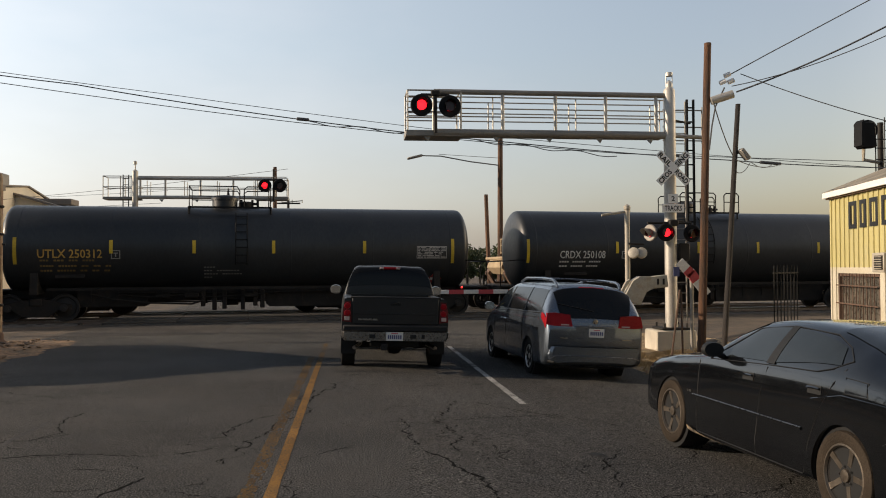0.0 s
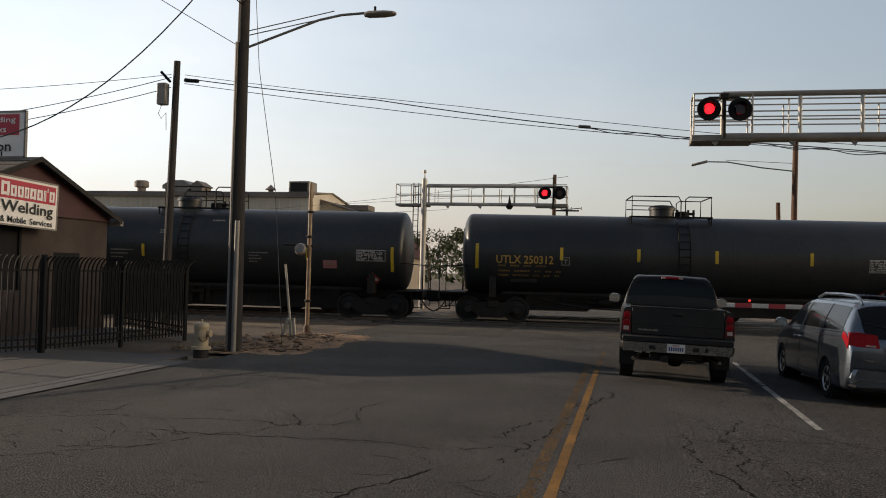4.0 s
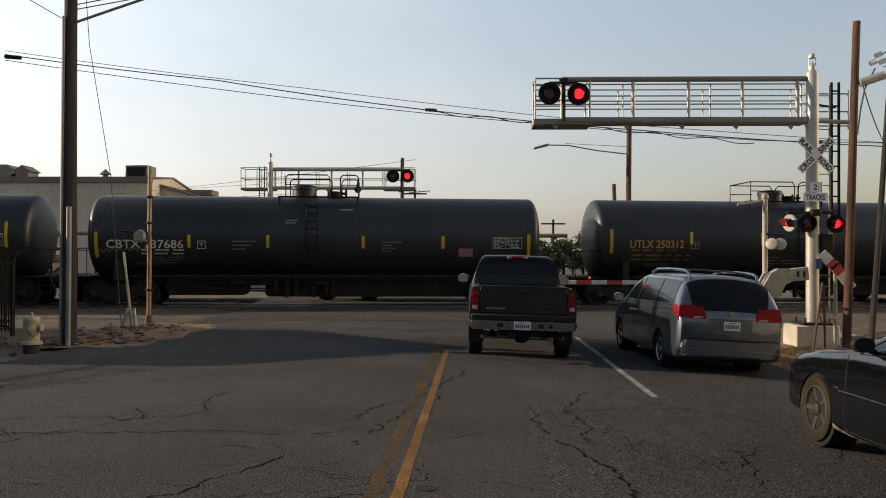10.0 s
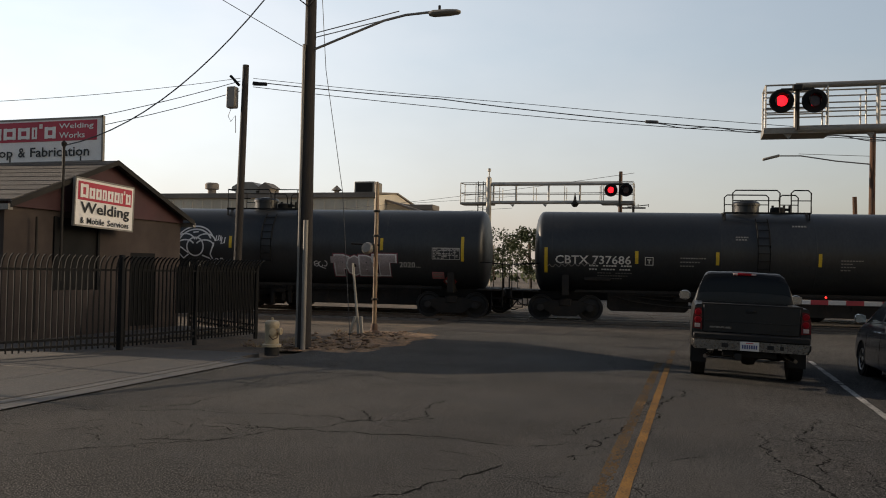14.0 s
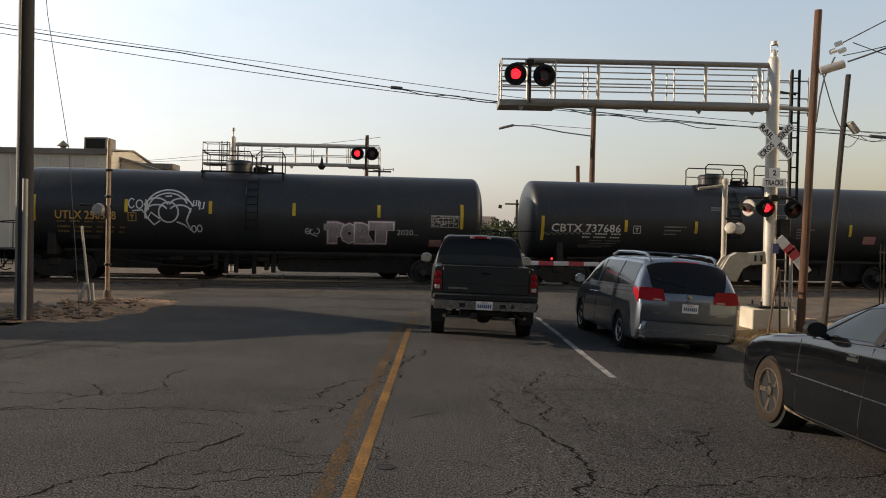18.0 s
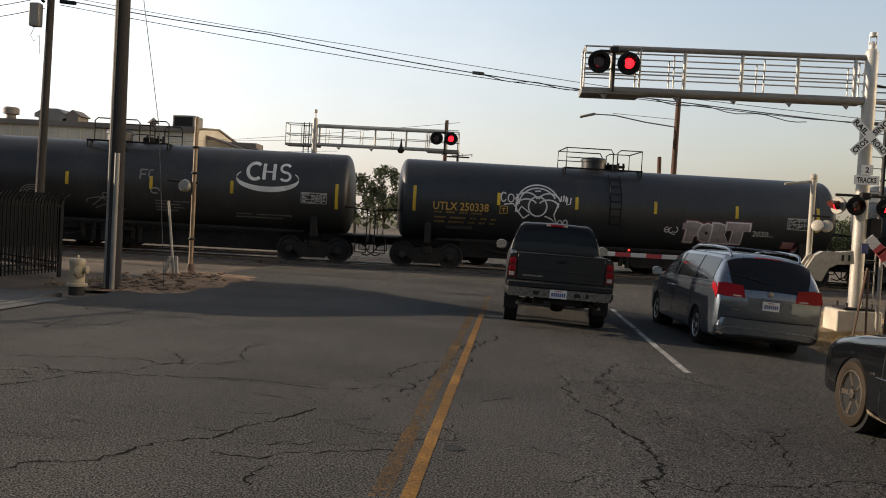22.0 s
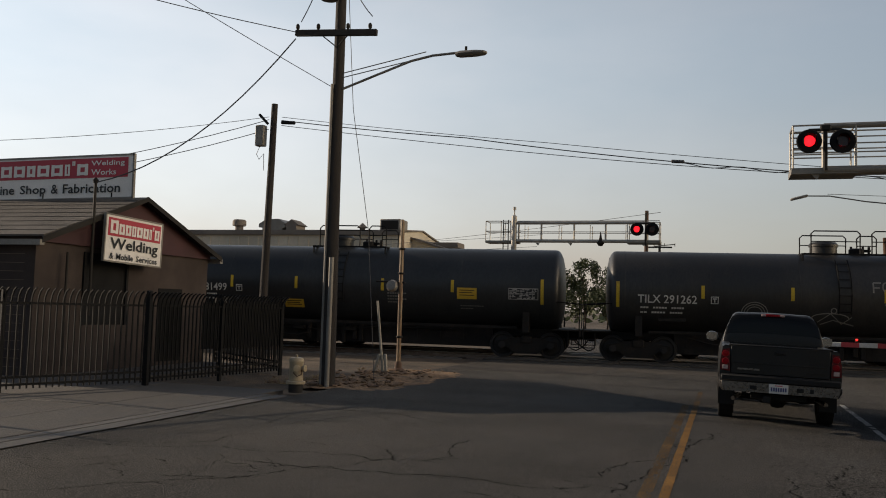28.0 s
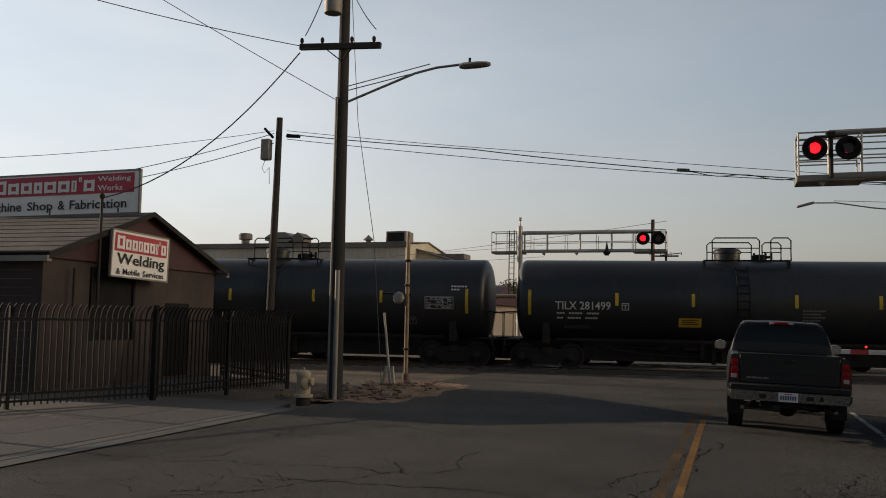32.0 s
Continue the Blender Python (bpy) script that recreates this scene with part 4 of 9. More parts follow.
sub_lines(cbtx, -6.2, 2.1, DECAL_WHITE, ((0.35, 0.5, 0.4), (0.3, 0.5, 0.4)), 0.13, 0.05)
sub_lines(cbtx, -5.9, 1.84, DECAL_FADED, ((0.5, 0.6), (1.1,), (0.9,)), 0.10, 0.03)
letter_box(cbtx, -4.08, 2.29, DECAL_WHITE)
sub_lines(cbtx, -3.0, 2.42, DECAL_FADED, ((0.9,), (0.7,), (0.5,)), 0.14, 0.045)
sub_lines(cbtx, 2.4, 2.42, DECAL_FADED, ((0.75,), (0.4,), (0.5,), (0.35,)), 0.11, 0.04)
sub_lines(cbtx, -1.1, 3.2, DECAL_FADED, ((0.45,), (0.4,)), 0.09, 0.05)
sub_lines(cbtx, 0.85, 3.62, DECAL_FADED, ((0.5,),), 0.1, 0.06)
decal("scrawl", [strip([(-7.7 + 0.07 * k, 2.06 + 0.06 * math.sin(k * 1.9) + 0.004 * k) for k in range(26)], 0.03)], DECAL_FADED, cbtx, "faint scrawled graffiti")
notice(cbtx, 5.5, 2.05, 0.52, 0.30, PINK_PAPER, "faded pink notice")
table_plate(cbtx, 6.5, 7.6, 2.2, 2.62)
hazard(cbtx, 7.1, 1.52)
u338 = tank_car("black tank car with yellow lettering and white graffiti", -41.35, TANK, (-7.6, -4.5, -1.6, 1.35, 4.42, 7.5), [], True, (0.18, 0.36), ((0.75, 5.8, 0.46), (-3.4, 0.7, 0.74), (-5.8, -3.4, 0.52)), -0.55, 2.76)
mark(u338, "UTLX 250338", -6.9, -4.85, 2.40, 0.30, DECAL_YELLOW)
sub_lines(u338, -6.85, 2.17, DECAL_YELLOW_DIM, ((0.3, 0.35, 0.3, 0.4),))
sub_lines(u338, -6.85, 1.98, DECAL_YELLOW_DIM, ((0.45, 0.6, 0.25, 0.25, 0.2), (0.4, 0.6, 0.25, 0.25, 0.2)), 0.16)
letter_box(u338, -4.3, 2.37, DECAL_YELLOW)
cx, cz = -3.05, 2.62
strokes = [arc(cx, cz, 0.80, 0.74, 30, 205, 26), arc(cx, cz, 0.70, 0.62, 25, 180, 22), arc(cx, cz - 0.06, 0.34, 0.36, 0, 360, 24), arc(cx - 0.42, cz + 0.1, 0.42, 0.34, 20, 170, 14), arc(cx + 0.42, cz + 0.1, 0.42, 0.34, 10, 160, 14),
           arc(cx - 0.4, cz - 0.02, 0.36, 0.22, 20, 190, 12), arc(cx + 0.4, cz - 0.02, 0.36, 0.22, -10, 160, 12), [(cx - 0.72, cz - 0.30), (cx - 0.6, cz - 0.08), (cx - 0.3, cz - 0.3)], [(cx - 0.7, cz - 0.3), (cx - 0.5, cz - 0.52), (cx - 0.28, cz - 0.36)],
           [(cx + 0.28, cz - 0.4), (cx + 0.55, cz - 0.5), (cx + 0.78, cz - 0.72), (cx + 0.62, cz - 0.35), (cx + 0.78, cz + 0.1)], [(cx - 0.12, cz + 0.5), (cx + 0.1, cz + 0.52)], [(cx - 0.8, cz - 0.3), (cx - 0.8, cz)]]
decal("graffiti_face", [strip(s, 0.055) for s in strokes], GRAFFITI, u338, "white outlined graffiti figure")
tags = [arc(-4.32, 2.85, 0.1, 0.17, 40, 330, 10), arc(-4.05, 2.82, 0.11, 0.15, 0, 360, 12), arc(-3.86, 2.83, 0.09, 0.15, -90, 90, 8), [(-4.3, 2.58), (-3.95, 2.62), (-3.9, 2.52)],
        [(-2.18, 3.0), (-2.2, 2.8), (-2.1, 2.82), (-2.08, 3.02)], [(-2.0, 3.0), (-2.02, 2.78)], [(-1.95, 2.95), (-1.98, 2.68), (-1.85, 2.72), (-1.82, 2.95)], arc(-2.18, 1.98, 0.08, 0.12, 0, 360, 10), arc(-1.98, 2.0, 0.08, 0.12, 0, 360, 10)]
for s in tags:
    decal("graffiti_tag", [strip(s, 0.045)], GRAFFITI, u338)
for k, (word, x, w, h, dz) in enumerate((("P", 2.90, 0.66, 0.78, 0.0), ("O", 3.36, 0.66, 0.74, -0.01), ("R", 3.92, 0.76, 0.76, 0.0), ("T", 4.52, 0.92, 0.80, 0.03))):
    decal("graffiti_halo", [letters(word, h + 0.13, 0.17, w + 0.13)], GRAFFITI_PINK, u338, "thin pink halo of a graffiti letter", (x, 1.94 + dz), out=0.006)
    decal("graffiti_outline", [letters(word, h + 0.05, 0.15, w + 0.05)], GRAFFITI, u338, "pale outline of a graffiti letter", (x, 1.94 + dz), out=0.009 + 0.006 * k)
    decal("graffiti_letter", [letters(word, h - 0.05, 0.13, w - 0.06)], GRAFFITI_FILL, u338, "fat grey-white bubble letter", (x, 1.94 + dz), out=0.012 + 0.006 * k)
decal("graffiti_flag", [tile(2.42, 2.02, 2.72, 2.27, 2, 3)], GRAFFITI_FILL, u338, "squared tail of the first letter", out=0.011)
for s in (arc(1.85, 1.98, 0.09, 0.1, 60, 400, 10), arc(2.02, 1.96, 0.08, 0.1, 90, 350, 8), arc(2.18, 1.99, 0.09, 0.1, -120, 90, 10), [(1.78, 1.96), (1.95, 2.0)], [(2.05, 1.84), (2.2, 1.8)]):
    decal("graffiti_tag", [strip(s, 0.03)], GRAFFITI, u338)
decal("graffiti_tag", [letters("2020...", 0.20, 0.0, 0.80)], DECAL_WHITE, u338, "sprayed date", (5.5, 2.0))
table_plate(u338, 6.35, 7.4, 2.22, 2.66)
notice(u338, 6.55, 1.62, 0.46, 0.26, PINK_PAPER, "faded pink notice")
hazard(u338, 6.97, 1.40)
chs = tank_car("dusty black tank car with a white oval logo", -59.92, TANK_DUSTY, (-7.8, -4.85, -1.85, 1.15, 4.05, 7.85), HOOP2, False, (0.18, 0.36), ((-5.75, 5.75, 0.38),))
mark(chs, "TILX 291262", -7.1, -5.05, 2.36, 0.30, DECAL_WHITE)
sub_lines(chs, -7.0, 2.05, DECAL_WHITE, ((0.3, 0.5, 0.45), (0.25, 0.5, 0.45)))
letter_box(chs, -4.45, 2.36, DECAL_WHITE, 0.26)
oval = arc(5.32, 3.0, 1.13, 0.42, 150, 390, 40)
shape = []
for i, (x, z) in enumerate(oval):
    w = 0.03 + 0.12 * math.sin(math.pi * i / 40)
    shape.append((x, z, w))
pts = [(x, z + w) for x, z, w in shape] + [(x, z - w * 0.3) for x, z, w in shape]
n = len(shape)
decal("logo_swoosh", [(pts, [(i, i + 1, n + i + 1, n + i) for i in range(n - 1)])], LOGO_WHITE, chs, "white oval swoosh of the logo")
logo = [strip(arc(4.88, 3.12, 0.27, 0.30, 50, 310, 18), 0.12), tile(5.15, 2.82, 5.27, 3.42), tile(5.51, 2.82, 5.63, 3.42), tile(5.2, 3.09, 5.6, 3.15), strip(arc(5.98, 3.27, 0.17, 0.15, 30, 270, 12), 0.09), strip(arc(5.98, 2.97, 0.18, 0.15, 90, -150, 12), 0.09)]
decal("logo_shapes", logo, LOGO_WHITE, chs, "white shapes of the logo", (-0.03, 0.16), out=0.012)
table_plate(chs, 6.55, 7.5, 2.2, 2.6)
sub_lines(chs, 1.3, 2.0, DECAL_FADED, ((0.5, 0.6), (0.9,), (0.5, 0.4), (0.8,)), 0.11, 0.04)
sub_lines(chs, 4.2, 1.7, DECAL_FADED, ((0.6, 1.3), (1.7,)), 0.11, 0.04)
ring = [arc(-3.1, 1.95, 0.26 + 0.09 * k, 0.22 + 0.08 * k, 0, 360, 20) for k in range(3)]
for s in ring:
    decal("graffiti_tag", [strip(s, 0.03)], DECAL_FADED, chs, "faint round graffiti tag")
for s in (arc(-0.6, 1.85, 0.6, 0.16, 0, 200, 14), arc(-0.5, 2.1, 0.09, 0.09, 0, 360, 10), [(-1.0, 1.7), (-0.6, 2.0), (-0.2, 1.65), (0.1, 1.9)], [(-0.9, 1.62), (-0.5, 1.78), (0.2, 1.6)]):
    decal("graffiti_tag", [strip(s, 0.035)], DECAL_FADED, chs, "faint white graffiti scrawl")
for s in ([(0.75, 3.1), (0.75, 2.75)], [(0.75, 3.1), (1.0, 3.1)], [(0.75, 2.93), (0.95, 2.93)], arc(1.15, 2.95, 0.1, 0.16, 60, 300, 8), arc(1.3, 2.36, 0.16, 0.1, 0, 300, 8)):
    decal("graffiti_tag", [strip(s, 0.05)], DECAL_FADED, chs, "faint white tag")
t499 = tank_car("black tank car with white lettering and yellow notices", -78.35, TANK, (-7.64, -4.5, -1.85, 1.6, 4.3, 7.64), HOOP2, False, (0.18, 0.36), ((-5.75, 5.75, 0.40),))
mark(t499, "TILX 281499", -6.7, -4.72, 2.40, 0.30, DECAL_WHITE)
sub_lines(t499, -6.65, 2.12, DECAL_WHITE, ((0.3, 0.5, 0.45), (0.25, 0.5, 0.45)))
letter_box(t499, -4.2, 2.38, DECAL_WHITE, 0.26)
notice(t499, -1.95, 1.84, 0.78, 0.32, PLACARD_YELLOW, "yellow notice plate")
notice(t499, 4.85, 2.38, 0.74, 0.42, PLACARD_YELLOW, "yellow notice plate")
sub_lines(t499, 1.8, 2.32, DECAL_FADED, ((0.75,), (0.6,), (0.75,), (0.6,)), 0.11, 0.05)
sub_lines(t499, 4.6, 1.92, DECAL_FADED, ((0.9,), (0.5,)), 0.1, 0.03)
table_plate(t499, 6.4, 7.5, 2.2, 2.62)
last = tank_car("black tank car with faded white lettering", -96.2, TANK, (-7.6, -4.5, -1.85, 1.6, 4.3, 7.6), HOOP2, False, (0.18, 0.36), ((-5.75, 5.75, 0.40),))
mark(last, "TILX", -6.7, -5.9, 2.40, 0.30, DECAL_WHITE)
sub_lines(last, -6.65, 2.12, DECAL_WHITE, ((0.3, 0.5, 0.45), (0.25, 0.5, 0.45)))
sub_lines(last, 7.0, 3.05, DECAL_WHITE, ((0.62,), (0.35,)), 0.12, 0.06)
table_plate(last, 6.0, 7.1, 2.2, 2.66)
letter_box(last, 5.5, 1.75, DECAL_FADED, 0.28)


# ---- the flat cars with tan armoured vehicles on the far track ----
def armoured_vehicle(m):
    v = thing("armoured_vehicle", m, "desert-tan tracked armoured vehicle chained on a flat car", "military vehicle", "vehicles on the flat cars")
    bm = bmesh.new()
    slab(bm, [(-3.9, 0.75), (-3.7, 1.25), (3.0, 1.2), (3.95, 0.8), (3.5, 0.45), (-3.6, 0.45)], -1.15, 1.15)
    solid(bm, (7.2, 3.5, 0.12), (-0.2, 0, 1.18), None, 0.03)
    part("hull", bm, DESERT_TAN, v)
    for y in (-1.72, 1.72):
        bm = bmesh.new()
        for k in range(5):
            solid(bm, (1.3, 0.06, 0.62), (-2.85 + 1.35 * k, y, 0.88), None, 0.01)
        part("side_skirt", bm, DESERT_TAN, v)
        for k in range(7):
            w = part("road_wheel", lathe(bmesh.new(), [(0.1, -0.16), (0.31, -0.16), (0.31, 0.16), (0.1, 0.16)], 20, pose(-2.7 + 0.86 * k, y * 0.84, 0.36, 90)), DESERT_TAN, v)
        bm = bmesh.new()
        for a, b in (((-3.5, 0.05), (3.0, 0.05)), ((3.0, 0.05), (3.6, 0.55)), ((3.6, 0.55), (3.4, 0.85)), ((-3.5, 0.05), (-3.8, 0.5)), ((-3.8, 0.5), (-3.5, 0.85))):
            d = Vector((b[0] - a[0], 0, b[1] - a[1]))
            solid(bm, (d.length, 0.6, 0.08), ((a[0] + b[0]) / 2, y * 0.84, (a[1] + b[1]) / 2), Euler((0, -math.atan2(d.z, d.x), 0)))
        part("track_belt", bm, RUST, v)
    bm = bmesh.new()
    base = [(-2.0, -1.6), (0.4, -1.75), (1.9, -0.9), (2.0, 0.9), (0.4, 1.75), (-2.0, 1.6)]
    rings(bm, [[(x * k, y * k, z) for x, y in base] for k, z in ((0.95, 1.25), (1.0, 1.5), (0.86, 2.1))])
    part("turret", bm, DESERT_TAN, v)
    bm = bmesh.new()
    for z in (1.45, 1.8, 2.1):
        for y in (-1.5, 1.5):
            rod(bm, (-3.1, y, z), (-1.8, y, z), 0.03)
        rod(bm, (-3.1, -1.5, z), (-3.1, 1.5, z), 0.03)
    for y in (-1.5, -0.75, 0, 0.75, 1.5):
        rod(bm, (-3.1, y, 1.4), (-3.1, y, 2.1), 0.03)
    for k in range(5):
        solid(bm, (0.7, 0.55, 0.5), (-2.6, -1.2 + 0.6 * k, 1.75), None, 0.05)
    part("bustle_rack", bm, DESERT_TAN, v)
    bm = bmesh.new()
    rod(bm, (1.8, 0, 1.72), (6.0, 0, 1.76), 0.11, 0.09, 12)
    rod(bm, (3.4, 0, 1.74), (4.2, 0, 1.75), 0.16, n=12)
    rod(bm, (1.5, 0, 1.72), (2.3, 0, 1.73), 0.26, 0.16, 12)
    part("gun_barrel", bm, DESERT_TAN, v)
    bm = bmesh.new()
    lathe(bm, [(0.45, 2.05), (0.45, 2.3), (0.3, 2.38)], 14, pose(-0.3, -0.7, 0))
    part("cupola", bm, DESERT_TAN, v)
    part("hatch", lathe(bmesh.new(), [(0.38, 2.05), (0.38, 2.25), (0.28, 2.3)], 14, pose(-0.4, 0.7, 0)), DESERT_TAN, v)
    part("sight_box", box((0.5, 0.35, 0.35), (0.7, -0.9, 2.28), None, 0.04), DESERT_TAN, v)
    bm = bmesh.new()
    solid(bm, (0.8, 0.14, 0.14), (0.0, -0.7, 2.58))
    rod(bm, (-0.3, -0.7, 2.3), (-0.1, -0.7, 2.55), 0.05)
    rod(bm, (0.3, -0.7, 2.58), (1.1, -0.7, 2.62), 0.03)
    part("roof_gun", bm, DARK_IRON, v, "dark roof gun on its mount")
    part("stowage_box", box((0.4, 0.4, 0.3), (-1.3, 0.3, 2.2), None, 0.04), DESERT_TAN, v)
    return v


def flat_car(s):
    car = thing("flat_car", TRACK @ pose(s, TRACK_GAP, 0), "long dark railway flat car", "flat car", "train of flat cars")
    part("deck", box((12.4, 3.0, 0.12), (0, 0, 1.08), None, 0.01), WOOD_GREY, car)
    for y in (-1.45, 1.45):
        part("side_sill", slab(bmesh.new(), [(-6.2, 0.72), (-4, 0.6), (4, 0.6), (6.2, 0.72), (6.2, 1.03), (-6.2, 1.03)], y - 0.05, y + 0.05), UNDER, car)
        for k in range(7):
            part("stake", box((0.07, 0.07, 0.5), (-5.7 + 1.9 * k, y, 1.32)), UNDER, car)
    for x in (-4.6, 4.6):
        make_truck(car, x)
    part("centre_sill", box((12.6, 0.5, 0.4), (0, 0, 0.82), None, 0.01), UNDER, car)
    coupler(car, -6.0)
    coupler(car, 6.0)
    CARRIED_FAR.append((car, s))
    return car


CARRIED_FAR = []


def far_run(t):
    """How far the flat cars have gone to the left by t."""
    return 3.2 * t + 0.06 * max(t - 13, 0) ** 2 - 0.5 * max(t - 29, 0) ** 2


for bustle in (7.9, 27.5, 49.6, 73.8, 101.8):
    s = bustle + 4.2
    flat_car(s)
    CARRIED_FAR.append((armoured_vehicle(TRACK @ pose(s - 0.9, TRACK_GAP, 1.14)), s - 0.9))
for s in (-5.0, 91.3, 119.5):
    flat_car(s)


def run(t):
    """How far the tank train has gone to the right by t."""
    k = t / 16
    return 21.547 * k + 9.655 * k**2 - 3.146 * k**3 + 1.864 * k**4 - 0.236 * k**5


def motions():
    far_cars = {car for car, _ in CARRIED_FAR}
    for car, s in CARRIED:
        walk(car, [(t, TRACK @ pose(s + run(t), 0, 0)) for t in range(0, 33, 2)])
    for car, s in CARRIED_FAR:
        z = car.matrix_basis.translation.z
        walk(car, [(t, TRACK @ pose(s - far_run(t), TRACK_GAP, z)) for t in range(0, 33, 2)])

    def turns(way, sign):
        rows, t, gone = [(0.0, 0.0)], 0.0, 0.0
        while t < 32.0:
            t = round(t + 1 / FPS, 6)
            if way(t) - gone > 0.60 or t >= 32.0:
                gone = way(t)
                rows.append((min(t, 32.0), sign * math.degrees(gone / WHEEL_R)))
        return rows

    # added vanes swing over the ever-glowing lenses to imitate the flashing
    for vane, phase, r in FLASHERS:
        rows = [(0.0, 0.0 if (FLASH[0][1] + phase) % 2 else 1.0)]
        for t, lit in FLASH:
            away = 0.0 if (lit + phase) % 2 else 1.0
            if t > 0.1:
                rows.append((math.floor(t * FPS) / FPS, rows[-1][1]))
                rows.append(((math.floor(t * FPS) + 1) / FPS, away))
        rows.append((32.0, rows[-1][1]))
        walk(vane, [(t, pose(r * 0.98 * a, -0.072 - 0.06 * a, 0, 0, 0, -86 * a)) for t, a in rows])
    near, far = turns(run, 1), turns(far_run, -1)
    for wheel, dx in ROLLERS:
        rows = far if wheel.parent.parent in far_cars else near
        walk(wheel, [(t, pose(dx, 0, RAIL_Z + WHEEL_R, 0, a, 0)) for t, a in rows])

# seconds at which the vanes swap and the other glowing lens of each pair shows; 0: the first, 1: the second
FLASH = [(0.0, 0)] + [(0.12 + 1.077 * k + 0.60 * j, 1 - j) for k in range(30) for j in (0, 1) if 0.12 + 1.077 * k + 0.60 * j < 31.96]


# ---- crossing signals ----
FLASHERS = []


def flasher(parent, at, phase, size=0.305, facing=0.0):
    """A red flashing lamp: round black background, hood, ever-glowing lens, and an added vane that covers the lens in
    turn to imitate flashing.
    """
    m = pose(*at, 0, 0, facing)
    plate = part("lamp_background", lathe(bmesh.new(), [(0.02, 0.02), (size - 0.02, 0.02), (size, 0.0), (size, -0.015), (0.02, -0.015)], 28, pose(0, 0, 0, 90)), BLACK_METAL, parent, "round black lamp background")
    plate.matrix_basis = m
    bm = bmesh.new()
    r = size * 0.50
    loops = []
    for y, cut in ((-0.02, 1.0), (-0.16, 0.85), (-0.30, 0.45)):
        loops.append([(r * math.sin(a) * 1.0, y, r * math.cos(a)) for a in [radians(-150 * cut + 300 * cut * k / 18) for k in range(19)]])
    rings(bm, loops, close=False, cap=False)
    bmesh.ops.solidify(bm, geom=bm.faces[:], thickness=0.006)
    part("lamp_hood", bm, BLACK_METAL, plate)
    part("lamp_housing", lathe(bmesh.new(), [(0.19, 0.0), (0.17, 0.14), (0.1, 0.2)], 20, pose(0, 0.01, 0, -90)), BLACK_METAL, plate)
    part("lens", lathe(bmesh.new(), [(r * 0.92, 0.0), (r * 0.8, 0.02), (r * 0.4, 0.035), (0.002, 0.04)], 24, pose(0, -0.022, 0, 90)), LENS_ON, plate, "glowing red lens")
    vane = part("vane", lathe(bmesh.new(), [(0.002, 0.004), (r * 0.97, 0.004), (r * 0.97, -0.004), (0.002, -0.004)], 24, pose(0, 0, 0, 90)), VANE_UNLIT, plate, "added dark red vane that makes the lens look unlit")
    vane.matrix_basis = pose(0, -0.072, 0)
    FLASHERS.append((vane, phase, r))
    return plate


def truss(parent, x0, x1, y, z0, z1, uprights, posts, cage, steel, levels, r_top=0.075, r_low=0.11):
    """A cantilever walkway beam: two chords, uprights, handrails and a cage at its free end."""
    part("top_chord", rod(bmesh.new(), (uprights[0], y, z1), (x1, y, z1), r_top, n=12), steel, parent)
    part("bottom_chord", rod(bmesh.new(), (uprights[0], y, z0), (x1, y, z0), r_low, n=12), steel, parent)
    for x in uprights:
        part("upright", rod(bmesh.new(), (x, y, z0), (x, y, z1), 0.05, n=10), GALV, parent)
    part("walkway", box((abs(x1 - x0), 0.8, 0.05), ((x0 + x1) / 2, y + 0.5, z0 + 0.02)), GALV_DULL, parent)
    for dy in (0.12, 0.9):
        for z in [z0 + f * (z1 - z0) for f in levels]:
            part("handrail", rod(bmesh.new(), (x0, y + dy, z), (x1, y + dy, z), 0.02, n=6), GALV, parent)
        for x in posts:
            part("rail_post", rod(bmesh.new(), (x, y + dy, z0), (x, y + dy, z1 - 0.1), 0.02, n=6), GALV, parent)
    a, b = cage
    def bar(p, q, r):
        part("cage_bar", rod(bmesh.new(), p, q, r, n=6), GALV, parent)

    for x in (a, b):
        for dy in (-0.05, 0.9):
            bar((x, y + dy, z0 - 0.08), (x, y + dy, z1 + 0.02), 0.024)
        bar((x, y - 0.05, z1 + 0.02), (x, y + 0.9, z1 + 0.02), 0.024)
    for dy in (-0.05, 0.9):
        bar((a, y + dy, z1 + 0.02), (b, y + dy, z1 + 0.02), 0.024)
        bar((a, y + dy, (z0 + z1) / 2), (b, y + dy, (z0 + z1) / 2), 0.02)
    part("end_floor", box((abs(b - a) + 0.1, 1.0, 0.16), ((a + b) / 2, y + 0.42, z0 - 0.02), None, 0.01), GALV_DULL, parent)
    for x in uprights:
        part("bracket", slab(bmesh.new(), [(-0.12, 0), (0.1, 0), (0.02, -0.14)], -0.02, 0.02, pose(x - 0.18, y, z0 - 0.1)), GALV_DULL, parent)


near = thing("crossing_gantry", pose(0, 0, 0), "silver cantilever gantry with flashing red lamps over the road", "railway signal", "crossing gantries")
GX, GY = 9.2, 23.7
bm = bmesh.new()
lathe(bm, [(0.17, 0.0), (0.17, 5.4), (0.165, 6.9), (0.12, 6.98), (0.02, 7.02)], 20, pose(GX, GY, 0))
part("mast", bm, GALV, near, "tall silver-painted mast")
part("mast_cap", lathe(bmesh.new(), [(0.08, 6.95), (0.1, 7.08), (0.06, 7.16), (0.02, 7.2)], 14, pose(GX, GY, 0)), GALV, near)
bm = bmesh.new()
for dx in (-0.09, 0.09):
    rod(bm, (GX + dx, GY, 7.0), (GX + dx, GY, 7.38), 0.014, n=6)
rod(bm, (GX, GY, 7.32), (GX, GY, 7.42), 0.1, n=12)
part("mast_finial", bm, GALV, near)
